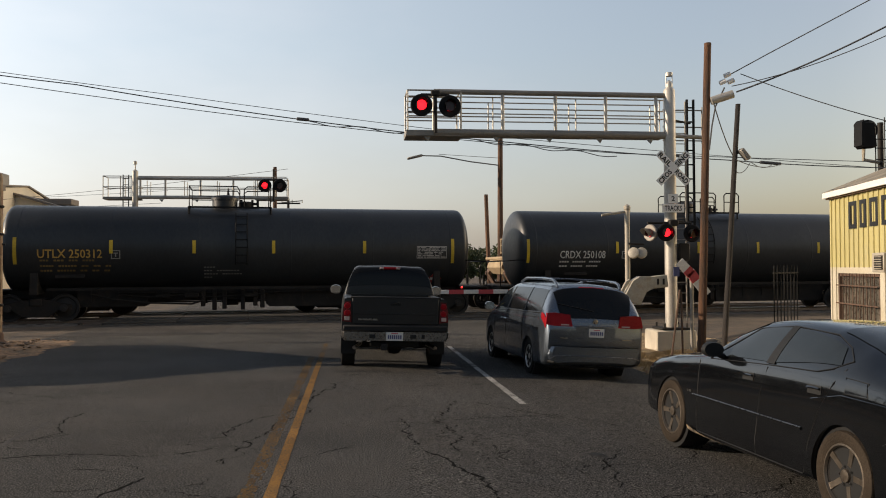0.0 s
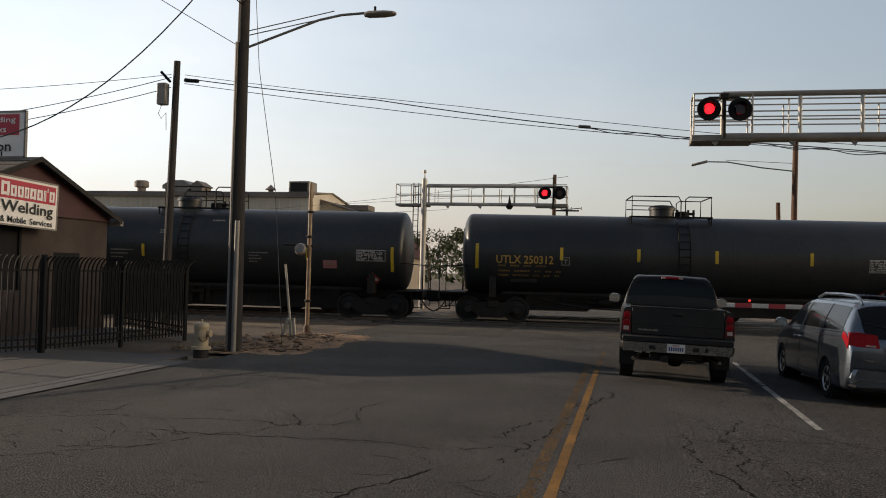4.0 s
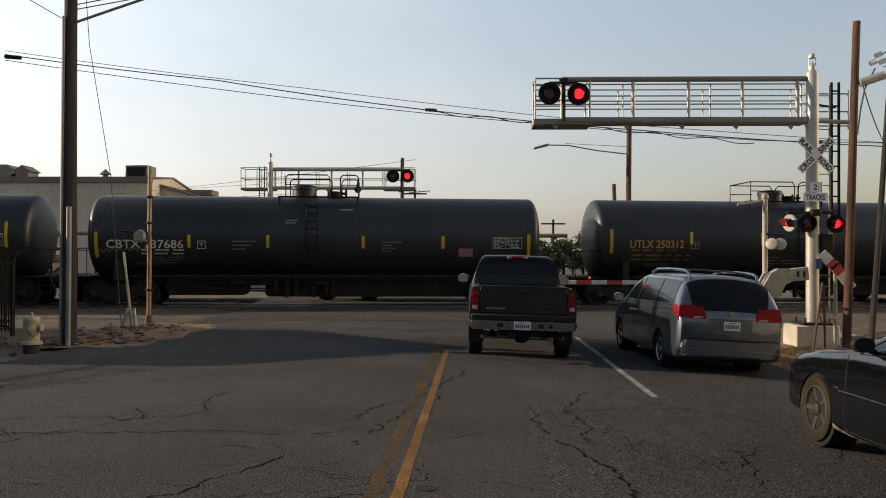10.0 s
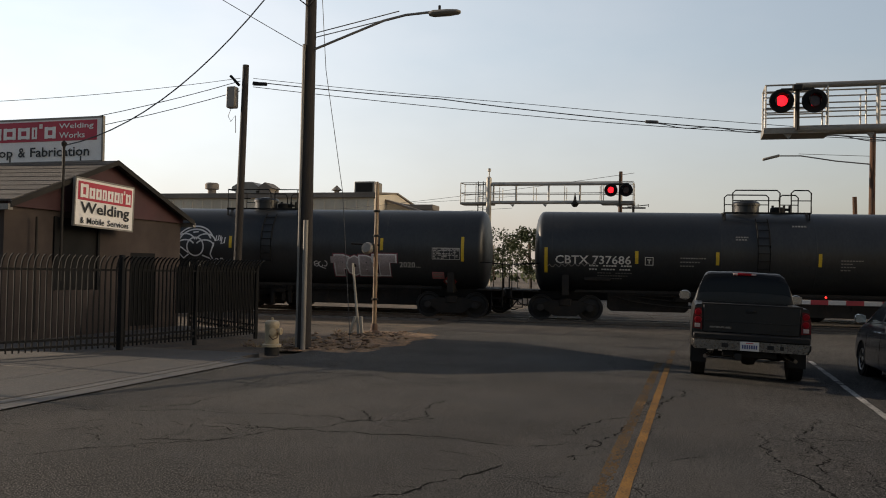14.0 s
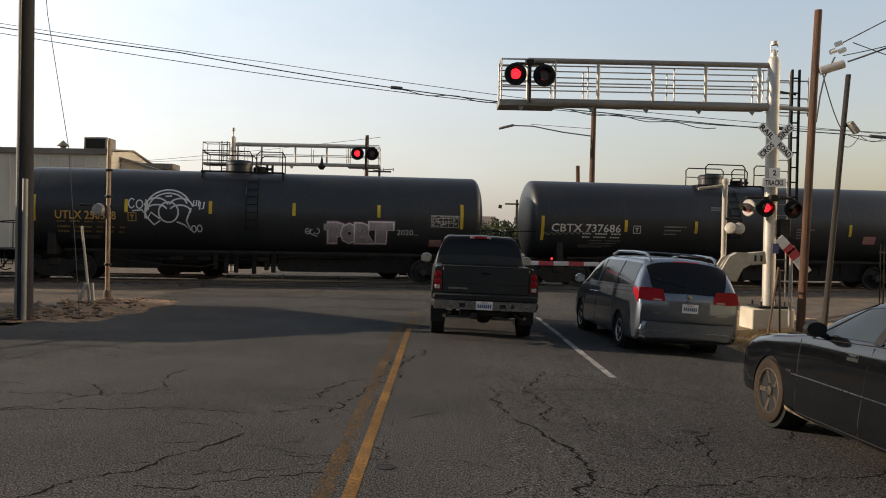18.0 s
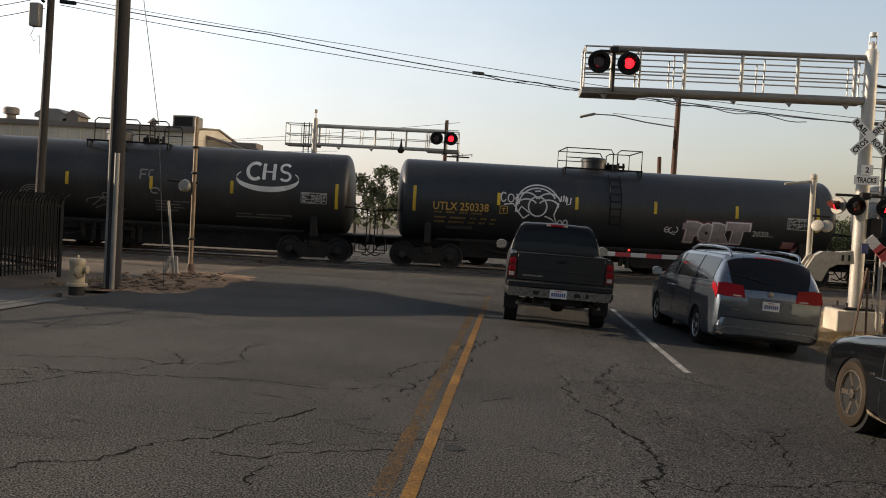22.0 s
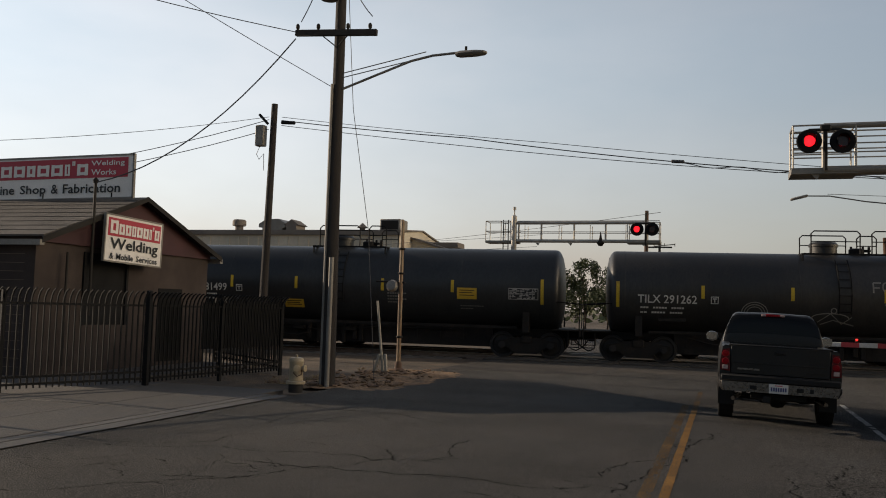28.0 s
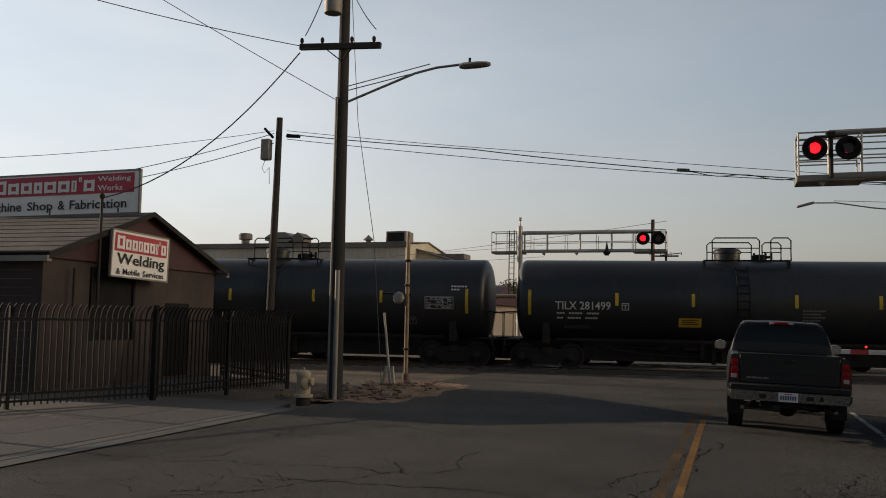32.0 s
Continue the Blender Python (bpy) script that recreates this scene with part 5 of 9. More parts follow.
part("base_plate", box((0.85, 0.85, 0.06), (GX, GY, 0.145), None, 0.01), DARK_IRON, near)
for dx, dy in ((-0.32, -0.32), (0.32, -0.32), (0.32, 0.32), (-0.32, 0.32)):
    part("anchor_bolt", rod(bmesh.new(), (GX + dx, GY + dy, 0.12), (GX + dx, GY + dy, 0.30), 0.03, n=6), DARK_IRON, near)
for dx in (-0.28, 0.28):
    part("gusset", slab(bmesh.new(), [(0, 0.06), (dx, 0.06), (0, 0.75)], -0.02, 0.02, pose(GX, GY, 0)), GALV, near)
truss(near, 1.72, GX, GY, 5.62, 6.76, (2.45, 4.38, 5.88, 7.33, 8.8), (3.2, 4.12, 6.5, 8.95), (1.72, 3.2), GALV_DULL, (0.42, 0.62, 0.9))
bm = bmesh.new()
rod(bm, (2.48, GY - 0.14, 5.6), (2.48, GY - 0.14, 6.72), 0.05, n=10)
rod(bm, (2.08, GY - 0.16, 6.64), (2.86, GY - 0.16, 6.64), 0.035, n=8)
solid(bm, (0.26, 0.16, 0.16), (2.48, GY - 0.16, 6.68), None, 0.03)
for x in (2.08, 2.86):
    rod(bm, (x, GY - 0.16, 6.64), (x, GY - 0.16, 6.5), 0.03, n=8)
part("lamp_bracket", bm, DARK_IRON, near)
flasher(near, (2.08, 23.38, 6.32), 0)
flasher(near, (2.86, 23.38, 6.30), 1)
# lower pairs on the mast
bm = bmesh.new()
rod(bm, (8.45, GY - 0.2, 3.12), (9.75, GY - 0.1, 3.12), 0.035, n=8)
solid(bm, (0.26, 0.2, 0.18), (GX, GY - 0.2, 3.12), None, 0.03)
for x in (8.93, 9.72):
    rod(bm, (x, GY - 0.2, 3.12), (x, GY - 0.2, 3.0), 0.03, n=8)
part("lamp_bracket", bm, DARK_IRON, near)
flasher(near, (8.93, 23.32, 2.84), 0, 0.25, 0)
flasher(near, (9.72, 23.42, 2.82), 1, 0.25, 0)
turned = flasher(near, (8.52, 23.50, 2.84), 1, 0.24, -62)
for ob in [turned] + [c for c in turned.children if c.name.startswith(("lamp_hood", "lamp_housing"))]:
    ob.data.materials[0] = GALV_DULL
bm = bmesh.new()
for x in (9.52, 9.86):
    pipe(bm, [(x, GY + 0.5, 0.3), (x, GY + 0.5, 4.2), (x, GY + 0.5, 6.7)], 0.022)
for k in range(20):
    rod(bm, (9.52, GY + 0.5, 0.5 + 0.31 * k), (9.86, GY + 0.5, 0.5 + 0.31 * k), 0.014, n=6)
part("mast_ladder", bm, GALV_DULL, near)
bm = bmesh.new()
for x in (10.0, 10.2):
    solid(bm, (0.05, 0.08, 3.9), (x, GY + 0.7, 4.85))
for k in range(9):
    solid(bm, (0.2, 0.04, 0.04), (10.1, GY + 0.7, 3.2 + 0.42 * k))
for z in (3.2, 6.1):
    rod(bm, (9.2, GY + 0.1, z), (10.1, GY + 0.7, z), 0.03, n=6)
part("black_ladder", bm, BLACK_METAL, near)
part("back_arm", rod(bmesh.new(), (GX, GY, 5.62), (10.4, GY + 0.2, 5.6), 0.06, n=8), GALV_DULL, near)
bm = bmesh.new()
for z in (5.6, 6.0, 6.5):
    rod(bm, (9.3, GY + 0.8, z), (10.5, GY + 0.8, z), 0.02, n=6)
rod(bm, (10.5, GY + 0.8, 5.5), (10.5, GY + 0.8, 6.6), 0.02, n=6)
part("back_railing", bm, GALV_DULL, near)
part("junction_box", box((0.3, 0.25, 0.5), (9.55, GY - 0.05, 2.3), None, 0.02), DARK_IRON, near)
# crossbuck and track-count sign
for turn, word in ((45, "RAILROAD"), (-45, "CROSSING")):
    m = pose(9.19, 23.42 - (0.012 if turn < 0 else 0), 4.66, 0, turn, 0)
    b = part("crossbuck_blade", box((1.22, 0.008, 0.215), (0, 0, 0), None, 0.002), SIGN_WHITE, near, "white crossbuck blade with black lettering")
    b.matrix_basis = m
    halves = (word[:4], word[4:])
    for text, cx in ((halves[0], -0.34), (halves[1], 0.34)):
        pts, faces = letters(text, 0.15, 0.035, 0.46)
        part("lettering", flat(bmesh.new(), pts, faces, lambda x, z: Vector((x + cx, -0.006, z))), SIGN_BLACK, b, "", 0)
for name, w, h, z, text, tw in (("track_count_plate", 0.30, 0.26, 3.80, "2", 0.1), ("tracks_plate", 0.64, 0.24, 3.53, "TRACKS", 0.5)):
    b = part(name, box((w, 0.008, h), (9.18, 23.43, z), None, 0.002), SIGN_WHITE, near, "white sign plate with black lettering")
    pts, faces = letters(text, 0.15, 0.03, tw)
    part("lettering", flat(bmesh.new(), pts, faces, lambda x, zz: Vector((x + 9.18, 23.424, zz + z))), SIGN_BLACK, b, "", 0)
part("sign_strap", box((0.5, 0.03, 0.05), (9.18, 23.5, 3.53)), DARK_IRON, near)

gate = thing("crossing_gate", pose(7.7, 23.0, 0), "cream crossing gate with a lowered red and white arm", "crossing gate")
part("gate_mast", lathe(bmesh.new(), [(0.07, -0.5), (0.07, 3.45), (0.09, 3.47), (0.09, 3.55), (0.03, 3.6)], 14), BEIGE_BOX, gate)
part("gate_base", box((0.5, 0.5, 0.8), (0, 0, -0.12), None, 0.03), DARK_IRON, gate)
part("top_arm", rod(bmesh.new(), (-0.72, 0, 3.3), (0.08, 0, 3.42), 0.035, n=8), BEIGE_BOX, gate)
part("mechanism_case", slab(bmesh.new(), [(-0.12, 0.95), (0.25, 0.85), (0.42, 1.2), (0.62, 1.3), (0.62, 1.62), (0.25, 1.62), (0.05, 1.5), (-0.15, 1.15)], -0.32, 0.02), BEIGE_BOX, gate, "cream gate mechanism")
part("counterweight", box((0.42, 0.22, 0.34), (0.82, -0.2, 1.48), Euler((0, radians(-6), 0)), 0.02), BEIGE_BOX, gate)
for dx in (-0.08, 0.08):
    part("slot", box((0.05, 0.02, 0.16), (0.82 + dx, -0.32, 1.48)), DARK_IRON, gate)
part("support_strut", slab(bmesh.new(), [(-0.1, 1.5), (0.0, 1.55), (-0.25, 1.05), (-0.35, 1.05)], -0.2, -0.1), BEIGE_BOX, gate)
bm = bmesh.new()
rod(bm, (0.0, -0.1, 2.52), (0.42, -0.12, 2.5), 0.03, n=8)
part("bell_bracket", bm, DARK_IRON, gate)
for x in (0.14, 0.32):
    part("bell", lathe(bmesh.new(), [(0.02, 0.0), (0.11, 0.02), (0.15, 0.07), (0.15, 0.16), (0.06, 0.2)], 18, pose(x, -0.18, 2.22, 70, 0, -50 + 120 * x)), BEIGE_BOX, gate, "round cream bell")
arm = part("arm_core", box((6.9, 0.04, 0.11), (-3.7, -0.1, 1.235), None, 0.008), GATE_WHITE, gate, "white gate arm")
for k in range(9):
    w = 0.4
    part("red_stripe", box((w, 0.046, 0.112), (-0.75 - 0.8 * k, -0.1, 1.235)), GATE_RED, arm)
for x in (-2.0, -4.6, -6.9):
    part("arm_lamp", lathe(bmesh.new(), [(0.02, -0.03), (0.028, 0.0), (0.02, 0.04)], 12, pose(x, -0.1, 1.36, 90)), BULB_GLOW, arm, "glowing red lamp on the arm")
    part("lamp_bracket", box((0.05, 0.04, 0.08), (x, -0.08, 1.31)), DARK_IRON, arm)
# raised striped blades of the pavement gate beside the mast
gate2 = thing("pavement_gate", pose(9.1, 22.6, 0), "short red and white gate blades beside the signal mast", "crossing gate")
part("post", rod(bmesh.new(), (0.25, 0, -0.5), (0.25, 0, 1.75), 0.05, n=10), GALV_DULL, gate2)
for x0, z0, x1, z1 in ((-0.12, 2.02, 0.28, 1.62), (0.18, 1.75, 0.66, 1.12)):
    d = Vector((x1 - x0, 0, z1 - z0))
    b = part("blade", box((d.length, 0.03, 0.26), ((x0 + x1) / 2, -0.06, (z0 + z1) / 2), Euler((0, -math.atan2(d.z, d.x), 0)), 0.004), GATE_WHITE, gate2, "white gate blade")
    cut = 0.70 if x0 < 0 else 0.22
    part("red_stripe", box((d.length * 0.34, 0.040, 0.264), (x0 + d.x * cut, -0.06, z0 + d.z * cut), Euler((0, -math.atan2(d.z, d.x), 0))), GATE_RED, b)
part("blue_notice", box((0.16, 0.02, 0.26), (-0.2, -0.08, 1.75)), BAR_BLUE, gate2)

block = thing("concrete_block", pose(9.12, 23.75, -0.3), "weathered cream concrete foundation block in the dirt", "block")
part("body", box((1.16, 1.0, 0.86), (0.06, 0, -0.02), None, 0.035), PALE_BLOCK, block)
for x, lean, h in ((7.75, -0.16, 1.75), (8.05, 0.02, 1.7)):
    stake = thing("marker_stake", pose(x, 20.0, -0.42), "thin rusty stake leaning by the concrete block", "stake", "stakes")
    part("rod", rod(bmesh.new(), (0, 0, 0), (-lean * 1.5, 0, h), 0.025, n=6), RUST, stake)

far = thing("crossing_gantry", pose(0, 0, 0), "silver cantilever gantry beyond the tracks with flashing lamps", "railway signal", "crossing gantries")
FX, FY = -10.35, 44.0
part("mast", lathe(bmesh.new(), [(0.15, -0.05), (0.14, 6.72), (0.10, 6.76), (0.06, 6.8)], 16, pose(FX, FY, 0)), GALV, far)
part("mast_finial", lathe(bmesh.new(), [(0.035, 6.8), (0.035, 7.05), (0.09, 7.07), (0.09, 7.2), (0.03, 7.24)], 12, pose(FX, FY, 0)), GALV, far)
truss(far, -2.95, -10.2, FY, 5.44, 6.38, (-3.55, -5.6, -7.2, -8.9, -10.1), (-4.6, -6.4, -8.0, -9.8), (-2.95, -4.5), GALV, (0.52, 1.12), 0.085, 0.09)
bm = bmesh.new()
rod(bm, (-3.6, FY - 0.2, 5.2), (-3.6, FY - 0.2, 6.85), 0.05, n=8)
rod(bm, (-4.05, FY - 0.25, 6.32), (-3.15, FY - 0.25, 6.32), 0.04, n=8)
part("lamp_bracket", bm, DARK_IRON, far)
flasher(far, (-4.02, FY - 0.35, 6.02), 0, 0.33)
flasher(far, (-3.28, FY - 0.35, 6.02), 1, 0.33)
bm = bmesh.new()
for x in (-11.05, -10.78):
    rod(bm, (x, FY + 0.5, 3.0), (x, FY + 0.5, 6.6), 0.028, n=6)
for k in range(12):
    rod(bm, (-11.05, FY + 0.5, 3.1 + 0.3 * k), (-10.78, FY + 0.5, 3.1 + 0.3 * k), 0.014, n=6)
part("ladder", bm, BLACK_METAL, far)
# the cage behind the mast
part("cage_floor", box((1.7, 0.95, 0.12), (-11.05, FY + 0.45, 5.40), None, 0.01), GALV_DULL, far)
for x in (-11.88, -11.05, -10.55):
    for dy in (0.0, 0.9):
        part("cage_bar", rod(bmesh.new(), (x, FY + dy, 5.40), (x, FY + dy, 6.50), 0.024, n=6), GALV, far)
for z in (5.95, 6.48):
    for dy in (0.0, 0.9):
        part("cage_bar", rod(bmesh.new(), (-11.88, FY + dy, z), (-10.2, FY + dy, z), 0.024, n=6), GALV, far)
    part("cage_bar", rod(bmesh.new(), (-11.88, FY, z), (-11.88, FY + 0.9, z), 0.024, n=6), GALV, far)
bm = bmesh.new()
for x in (-3.2, -2.7, -2.2):
    rod(bm, (x, FY, 5.2), (x, FY, 5.5 if x < -3 else 5.35), 0.02, n=6)
rod(bm, (-3.2, FY, 5.2), (-2.2, FY, 5.3), 0.025, n=6)
part("end_bracket", bm, GALV_DULL, far)
part("warning_horn", lathe(bmesh.new(), [(0.1, 5.2), (0.2, 5.35), (0.08, 5.55), (0.02, 5.9)], 10, pose(-5.85, FY, 0)), DARK_IRON, far)

# thin signal mast on the left with its bell, and the stick beside it
mast = thing("signal_mast", pose(-8.68, 23.0, 0), "thin rusty signal mast with a bell box in the dirt", "signal mast")
part("pole", lathe(bmesh.new(), [(0.06, 0.3), (0.06, 1.9), (0.055, 4.2), (0.03, 4.32)], 12), surface("rusty_cream_pole", (0.36, 0.26, 0.15), 0.6, vary=0.4, scale=4, fine=30, second=(0.17, 0.085, 0.04), patch=0.5, stretch=(3, 3, 0.6)), mast)
part("base_casting", lathe(bmesh.new(), [(0.19, 0.0), (0.17, 0.06), (0.10, 0.12), (0.10, 0.24), (0.075, 0.30)], 12), RUST, mast)
for z in (0.95, 2.75, 3.45):
    part("clamp", lathe(bmesh.new(), [(0.085, z), (0.1, z + 0.03), (0.085, z + 0.06)], 12), DARK_IRON, mast)
part("bell_box", lathe(bmesh.new(), [(0.04, -0.12), (0.14, -0.11), (0.18, 0.0), (0.14, 0.11), (0.04, 0.12)], 14, pose(-0.24, -0.05, 2.42, 80, 0, 0)), GALV_DULL, mast, "round grey bell box")
part("bell_arm", rod(bmesh.new(), (-0.75, 0, 2.55), (0.12, 0, 2.52), 0.03, n=8), DARK_IRON, mast)
stick = thing("leaning_post", pose(-8.9, 22.25, 0), "pale post leaning on a small wooden stand", "post")
part("post", rod(bmesh.new(), (0.05, 0, 0.05), (-0.17, 0.0, 1.98), 0.042, 0.034, n=8), surface("pale_timber", (0.42, 0.38, 0.31), 0.8, vary=0.3, scale=3, fine=30), stick)
for dx in (-0.22, 0.05):
    part("stand_leg", box((0.07, 0.08, 0.56), (dx + 0.1, -0.05, 0.25), Euler((0, 0.30 if dx < 0 else -0.08, 0)), 0.01), bpy.data.materials["pale_timber"], stick)


# ---- poles, lamps and wires ----
def pole(name, at, top, r0, r1, material, label):
    t = thing(name, pose(*at, -0.1), label, "utility pole")
    rel = Vector(top) - Vector((*at, -0.1))
    bm = bmesh.new()
    loops = []
    for k in range(-1, 9):
        f = k / 8 if k >= 0 else -0.07
        c = rel * f
        r = r0 + (r1 - r0) * f
        loops.append([(c.x + r * math.cos(a) * (1 + 0.04 * math.sin(3 * a + k)), c.y + r * math.sin(a), c.z) for a in [i * math.tau / 14 for i in range(14)]])
    rings(bm, loops)
    part("shaft", bm, material, t)
    return t


street = pole("street_pole", (-8.45, 17.9), (-8.5, 17.95, 11.2), 0.16, 0.11, WOOD_GREY, "dark wooden utility pole with a crossarm and a street lamp")
part("crossarm", box((2.05, 0.11, 0.14), (-0.05, -0.16, 8.18), Euler((0, radians(3.5), 0)), 0.01), WOOD_GREY, street)
for s in (-1, 1):
    part("arm_brace", rod(bmesh.new(), (-0.05 + s * 0.32, -0.16, 8.12), (-0.03, -0.12, 7.85), 0.015, n=6), DARK_IRON, street)
for x in (-0.98, -0.45, 0.3, 0.85):
    part("insulator", lathe(bmesh.new(), [(0.015, 8.25), (0.045, 8.3), (0.045, 8.36), (0.02, 8.4)], 10, pose(x - 0.05, -0.16, -0.061 * x)), DARK_IRON, street)
part("transformer", lathe(bmesh.new(), [(0.05, 8.92), (0.2, 8.92), (0.21, 8.98), (0.21, 9.75), (0.17, 9.85), (0.05, 9.88)], 20, pose(-0.18, -0.3, 0)), GALV_DULL, street, "grey transformer can")
part("lamp_arm", pipe(bmesh.new(), [(0.1, 0, 6.90), (0.8, 0.1, 7.18), (1.7, 0.15, 7.50), (2.2, 0.2, 7.61), (2.85, 0.2, 7.64)], 0.03, 8), GALV_DULL, street)
part("arm_stay", pipe(bmesh.new(), [(0.1, 0, 7.27), (2.05, 0.18, 7.70)], 0.012), GALV_DULL, street)
part("arm_stay", pipe(bmesh.new(), [(0.1, 0, 7.17), (2.1, 0.18, 7.59)], 0.012), GALV_DULL, street)
bm = bmesh.new()
rings(bm, [[(x, 0.2 + w * math.cos(a), 7.62 + h * math.sin(a) - 0.02) for a in [k * math.tau / 12 for k in range(12)]] for x, w, h in ((2.75, 0.07, 0.05), (2.85, 0.12, 0.075), (3.2, 0.14, 0.07), (3.4, 0.12, 0.05), (3.46, 0.05, 0.03))])
part("lamp_head", bm, GALV_DULL, street, "flat grey street lamp head")
part("photocell", rod(bmesh.new(), (2.98, 0.2, 7.67), (2.98, 0.2, 7.77), 0.03, n=8), BLACK_METAL, street)
part("riser_pipe", rod(bmesh.new(), (0.06, -0.17, 0.1), (0.06, -0.16, 3.0), 0.055, n=10), GALV_DULL, street, "grey conduit up the pole")
part("riser_pipe", rod(bmesh.new(), (-0.13, -0.1, 0.1), (-0.12, -0.1, 7.0), 0.035, n=8), GALV_DULL, street, "grey conduit up the pole")
left_pole = pole("utility_pole", (-15.36, 27.0), (-15.2, 27.0, 8.9), 0.15, 0.11, WOOD_GREY, "dark wooden utility pole by the tracks")
part("cable_box", box((0.34, 0.28, 0.75), (-0.28, -0.1, 7.85), None, 0.03), GALV_DULL, left_pole, "grey cable box")
part("bracket", box((0.5, 0.08, 0.08), (-0.2, -0.1, 8.45), Euler((0, radians(45), 0))), BLACK_METAL, left_pole)
part("splice_case", box((0.55, 0.12, 0.12), (0.75, -0.05, 8.3), Euler((0, radians(4), 0)), 0.03), BLACK_METAL, left_pole)
part("loose_loop", pipe(bmesh.new(), [(-0.3, -0.1, 7.5), (-0.42, -0.12, 7.2), (-0.3, -0.14, 7.0), (-0.12, -0.14, 7.2), (-0.1, -0.13, 6.6)], 0.012), CABLE, left_pole)
wood = pole("utility_pole", (7.37, 17.3), (7.56, 17.25, 6.55), 0.086, 0.072, WOOD_POLE, "reddish-brown wooden utility pole in the dirt")
part("cable_can", rod(bmesh.new(), (0.22, -0.12, 5.42), (0.66, -0.2, 5.56), 0.085, n=12), GALV, wood, "grey cable terminal")
bm = bmesh.new()
for dx, z in ((0.42, 5.8), (0.52, 5.95), (0.6, 5.82)):
    rod(bm, (dx, -0.1, z), (dx + 0.12, -0.12, z + 0.05), 0.05, n=8)
part("insulator", bm, SIGN_WHITE, wood)
part("loose_cable", pipe(bmesh.new(), [(0.5, -0.15, 5.7), (0.3, -0.15, 5.3), (0.22, -0.15, 4.9), (0.16, -0.14, 4.4)], 0.016), CABLE, wood)
second = pole("utility_pole", (10.0, 22.0), (10.4, 21.9, 6.2), 0.075, 0.064, WOOD_GREY, "dark leaning wooden pole with a floodlight")
part("floodlight", box((0.34, 0.24, 0.12), (0.52, -0.18, 4.95), Euler((0, radians(50), 0)), 0.02), GALV_DULL, second, "grey floodlight")
part("light_bracket", rod(bmesh.new(), (0.3, 0, 5.0), (0.5, -0.15, 5.0), 0.025, n=6), DARK_IRON, second)
far_pole = pole("utility_pole", (8.3, 46.3), (8.35, 46.3, 9.4), 0.17, 0.13, WOOD_POLE, "tall brown wooden pole beyond the tracks")
part("lamp_arm", pipe(bmesh.new(), [(0, 0, 7.55), (-1.6, 0.1, 7.75), (-3.2, 0.2, 8.05), (-4.2, 0.3, 8.08)], 0.035), GALV_DULL, far_pole)
part("arm_stay", pipe(bmesh.new(), [(0, 0, 7.95), (-3.3, 0.2, 8.15)], 0.014), GALV_DULL, far_pole)
part("lamp_head", box((0.85, 0.3, 0.12), (-4.6, 0.3, 8.0), Euler((0, radians(-14), 0)), 0.04), GALV_DULL, far_pole)
pole("utility_pole", (-4.87, 60.0), (-4.87, 60.0, 8.85), 0.17, 0.12, WOOD_POLE, "tall wooden pole standing behind the gantry")
pole("wooden_post", (7.45, 44.5), (7.25, 44.5, 5.7), 0.12, 0.1, WOOD_POLE, "shorter brown wooden post beyond the tracks")


def wire(name, points, r, label, sag=0.0, fixed=()):
    """A hanging cable through its ends, with a given sag between them."""
    pts = []
    for a, b in zip(points, points[1:]):
        a, b = Vector(a), Vector(b)
        for k in range(13):
            f = k / 12
            if k == 0 and pts:
                continue
            p = a.lerp(b, f)
            p.z -= 4 * sag * f * (1 - f)
            pts.append(p)
    t = thing(name, Matrix(), label, "cable", "overhead cables")
    part("strand", pipe(bmesh.new(), pts, r, 5), CABLE, t)
    return t


main = wire("overhead_cable", [(-14.9, 27, 8.3), (-8.05, 27, 7.45), (-1.25, 27, 6.48), (5.17, 27, 5.86), (12.48, 27, 5.36), (17.8, 27, 5.16), (40, 28, 5.6)], 0.017, "thick black overhead cable bundle", 0.04)
wig = [(-1.2 + 0.3 * k, 26.98, 6.46 - 0.105 * 0.3 * k * 0.93 - 0.05 + 0.05 * math.cos(k * 1.1)) for k in range(34)]
part("lashed_strand", pipe(bmesh.new(), wig, 0.014, 5), CABLE, main)
for x, z in ((-1.3, 6.5), (13.9, 5.28), (10.6, 5.5)):
    part("splice_case", box((0.75 if x > 13 else 0.4, 0.1, 0.1), (x, 27, z), Euler((0, radians(4), 0)), 0.03), CABLE, main)
wire("overhead_cable", [(-14.9, 27, 8.12), (-5.3, 27, 6.83), (1.57, 27, 6.11), (8.86, 27, 5.54), (30, 28, 5.3)], 0.012, "thin black overhead cable", 0.03)
wire("overhead_cable", [(-14.9, 27, 8.42), (-5.3, 27, 7.2), (5.0, 27, 6.02), (20, 27.5, 5.1)], 0.010, "thin black overhead cable", 0.04)
wire("overhead_cable", [(-9.45, 17.72, 8.15), (-13.4, 14.8, 8.72), (-21, 9, 10)], 0.011, "thin overhead wire from the crossarm", 0.05)
wire("overhead_cable", [(-8.6, 17.9, 6.85), (-12.0, 15.9, 8.86), (-15, 14, 10.7)], 0.009, "guy wire up from the pole", 0.02)
wire("overhead_cable", [(-9.5, 17.7, 8.0), (-14.64, 17.38, 4.66)], 0.016, "service cable down to the building", 0.62)
wire("overhead_cable", [(-15.4, 27, 8.45), (-26, 20, 6.5)], 0.010, "thin black overhead cable by the pole", 0.25)
wire("overhead_cable", [(-15.4, 27, 8.35), (-27, 23, 5.7)], 0.014, "thin black overhead cable by the pole", 0.35)
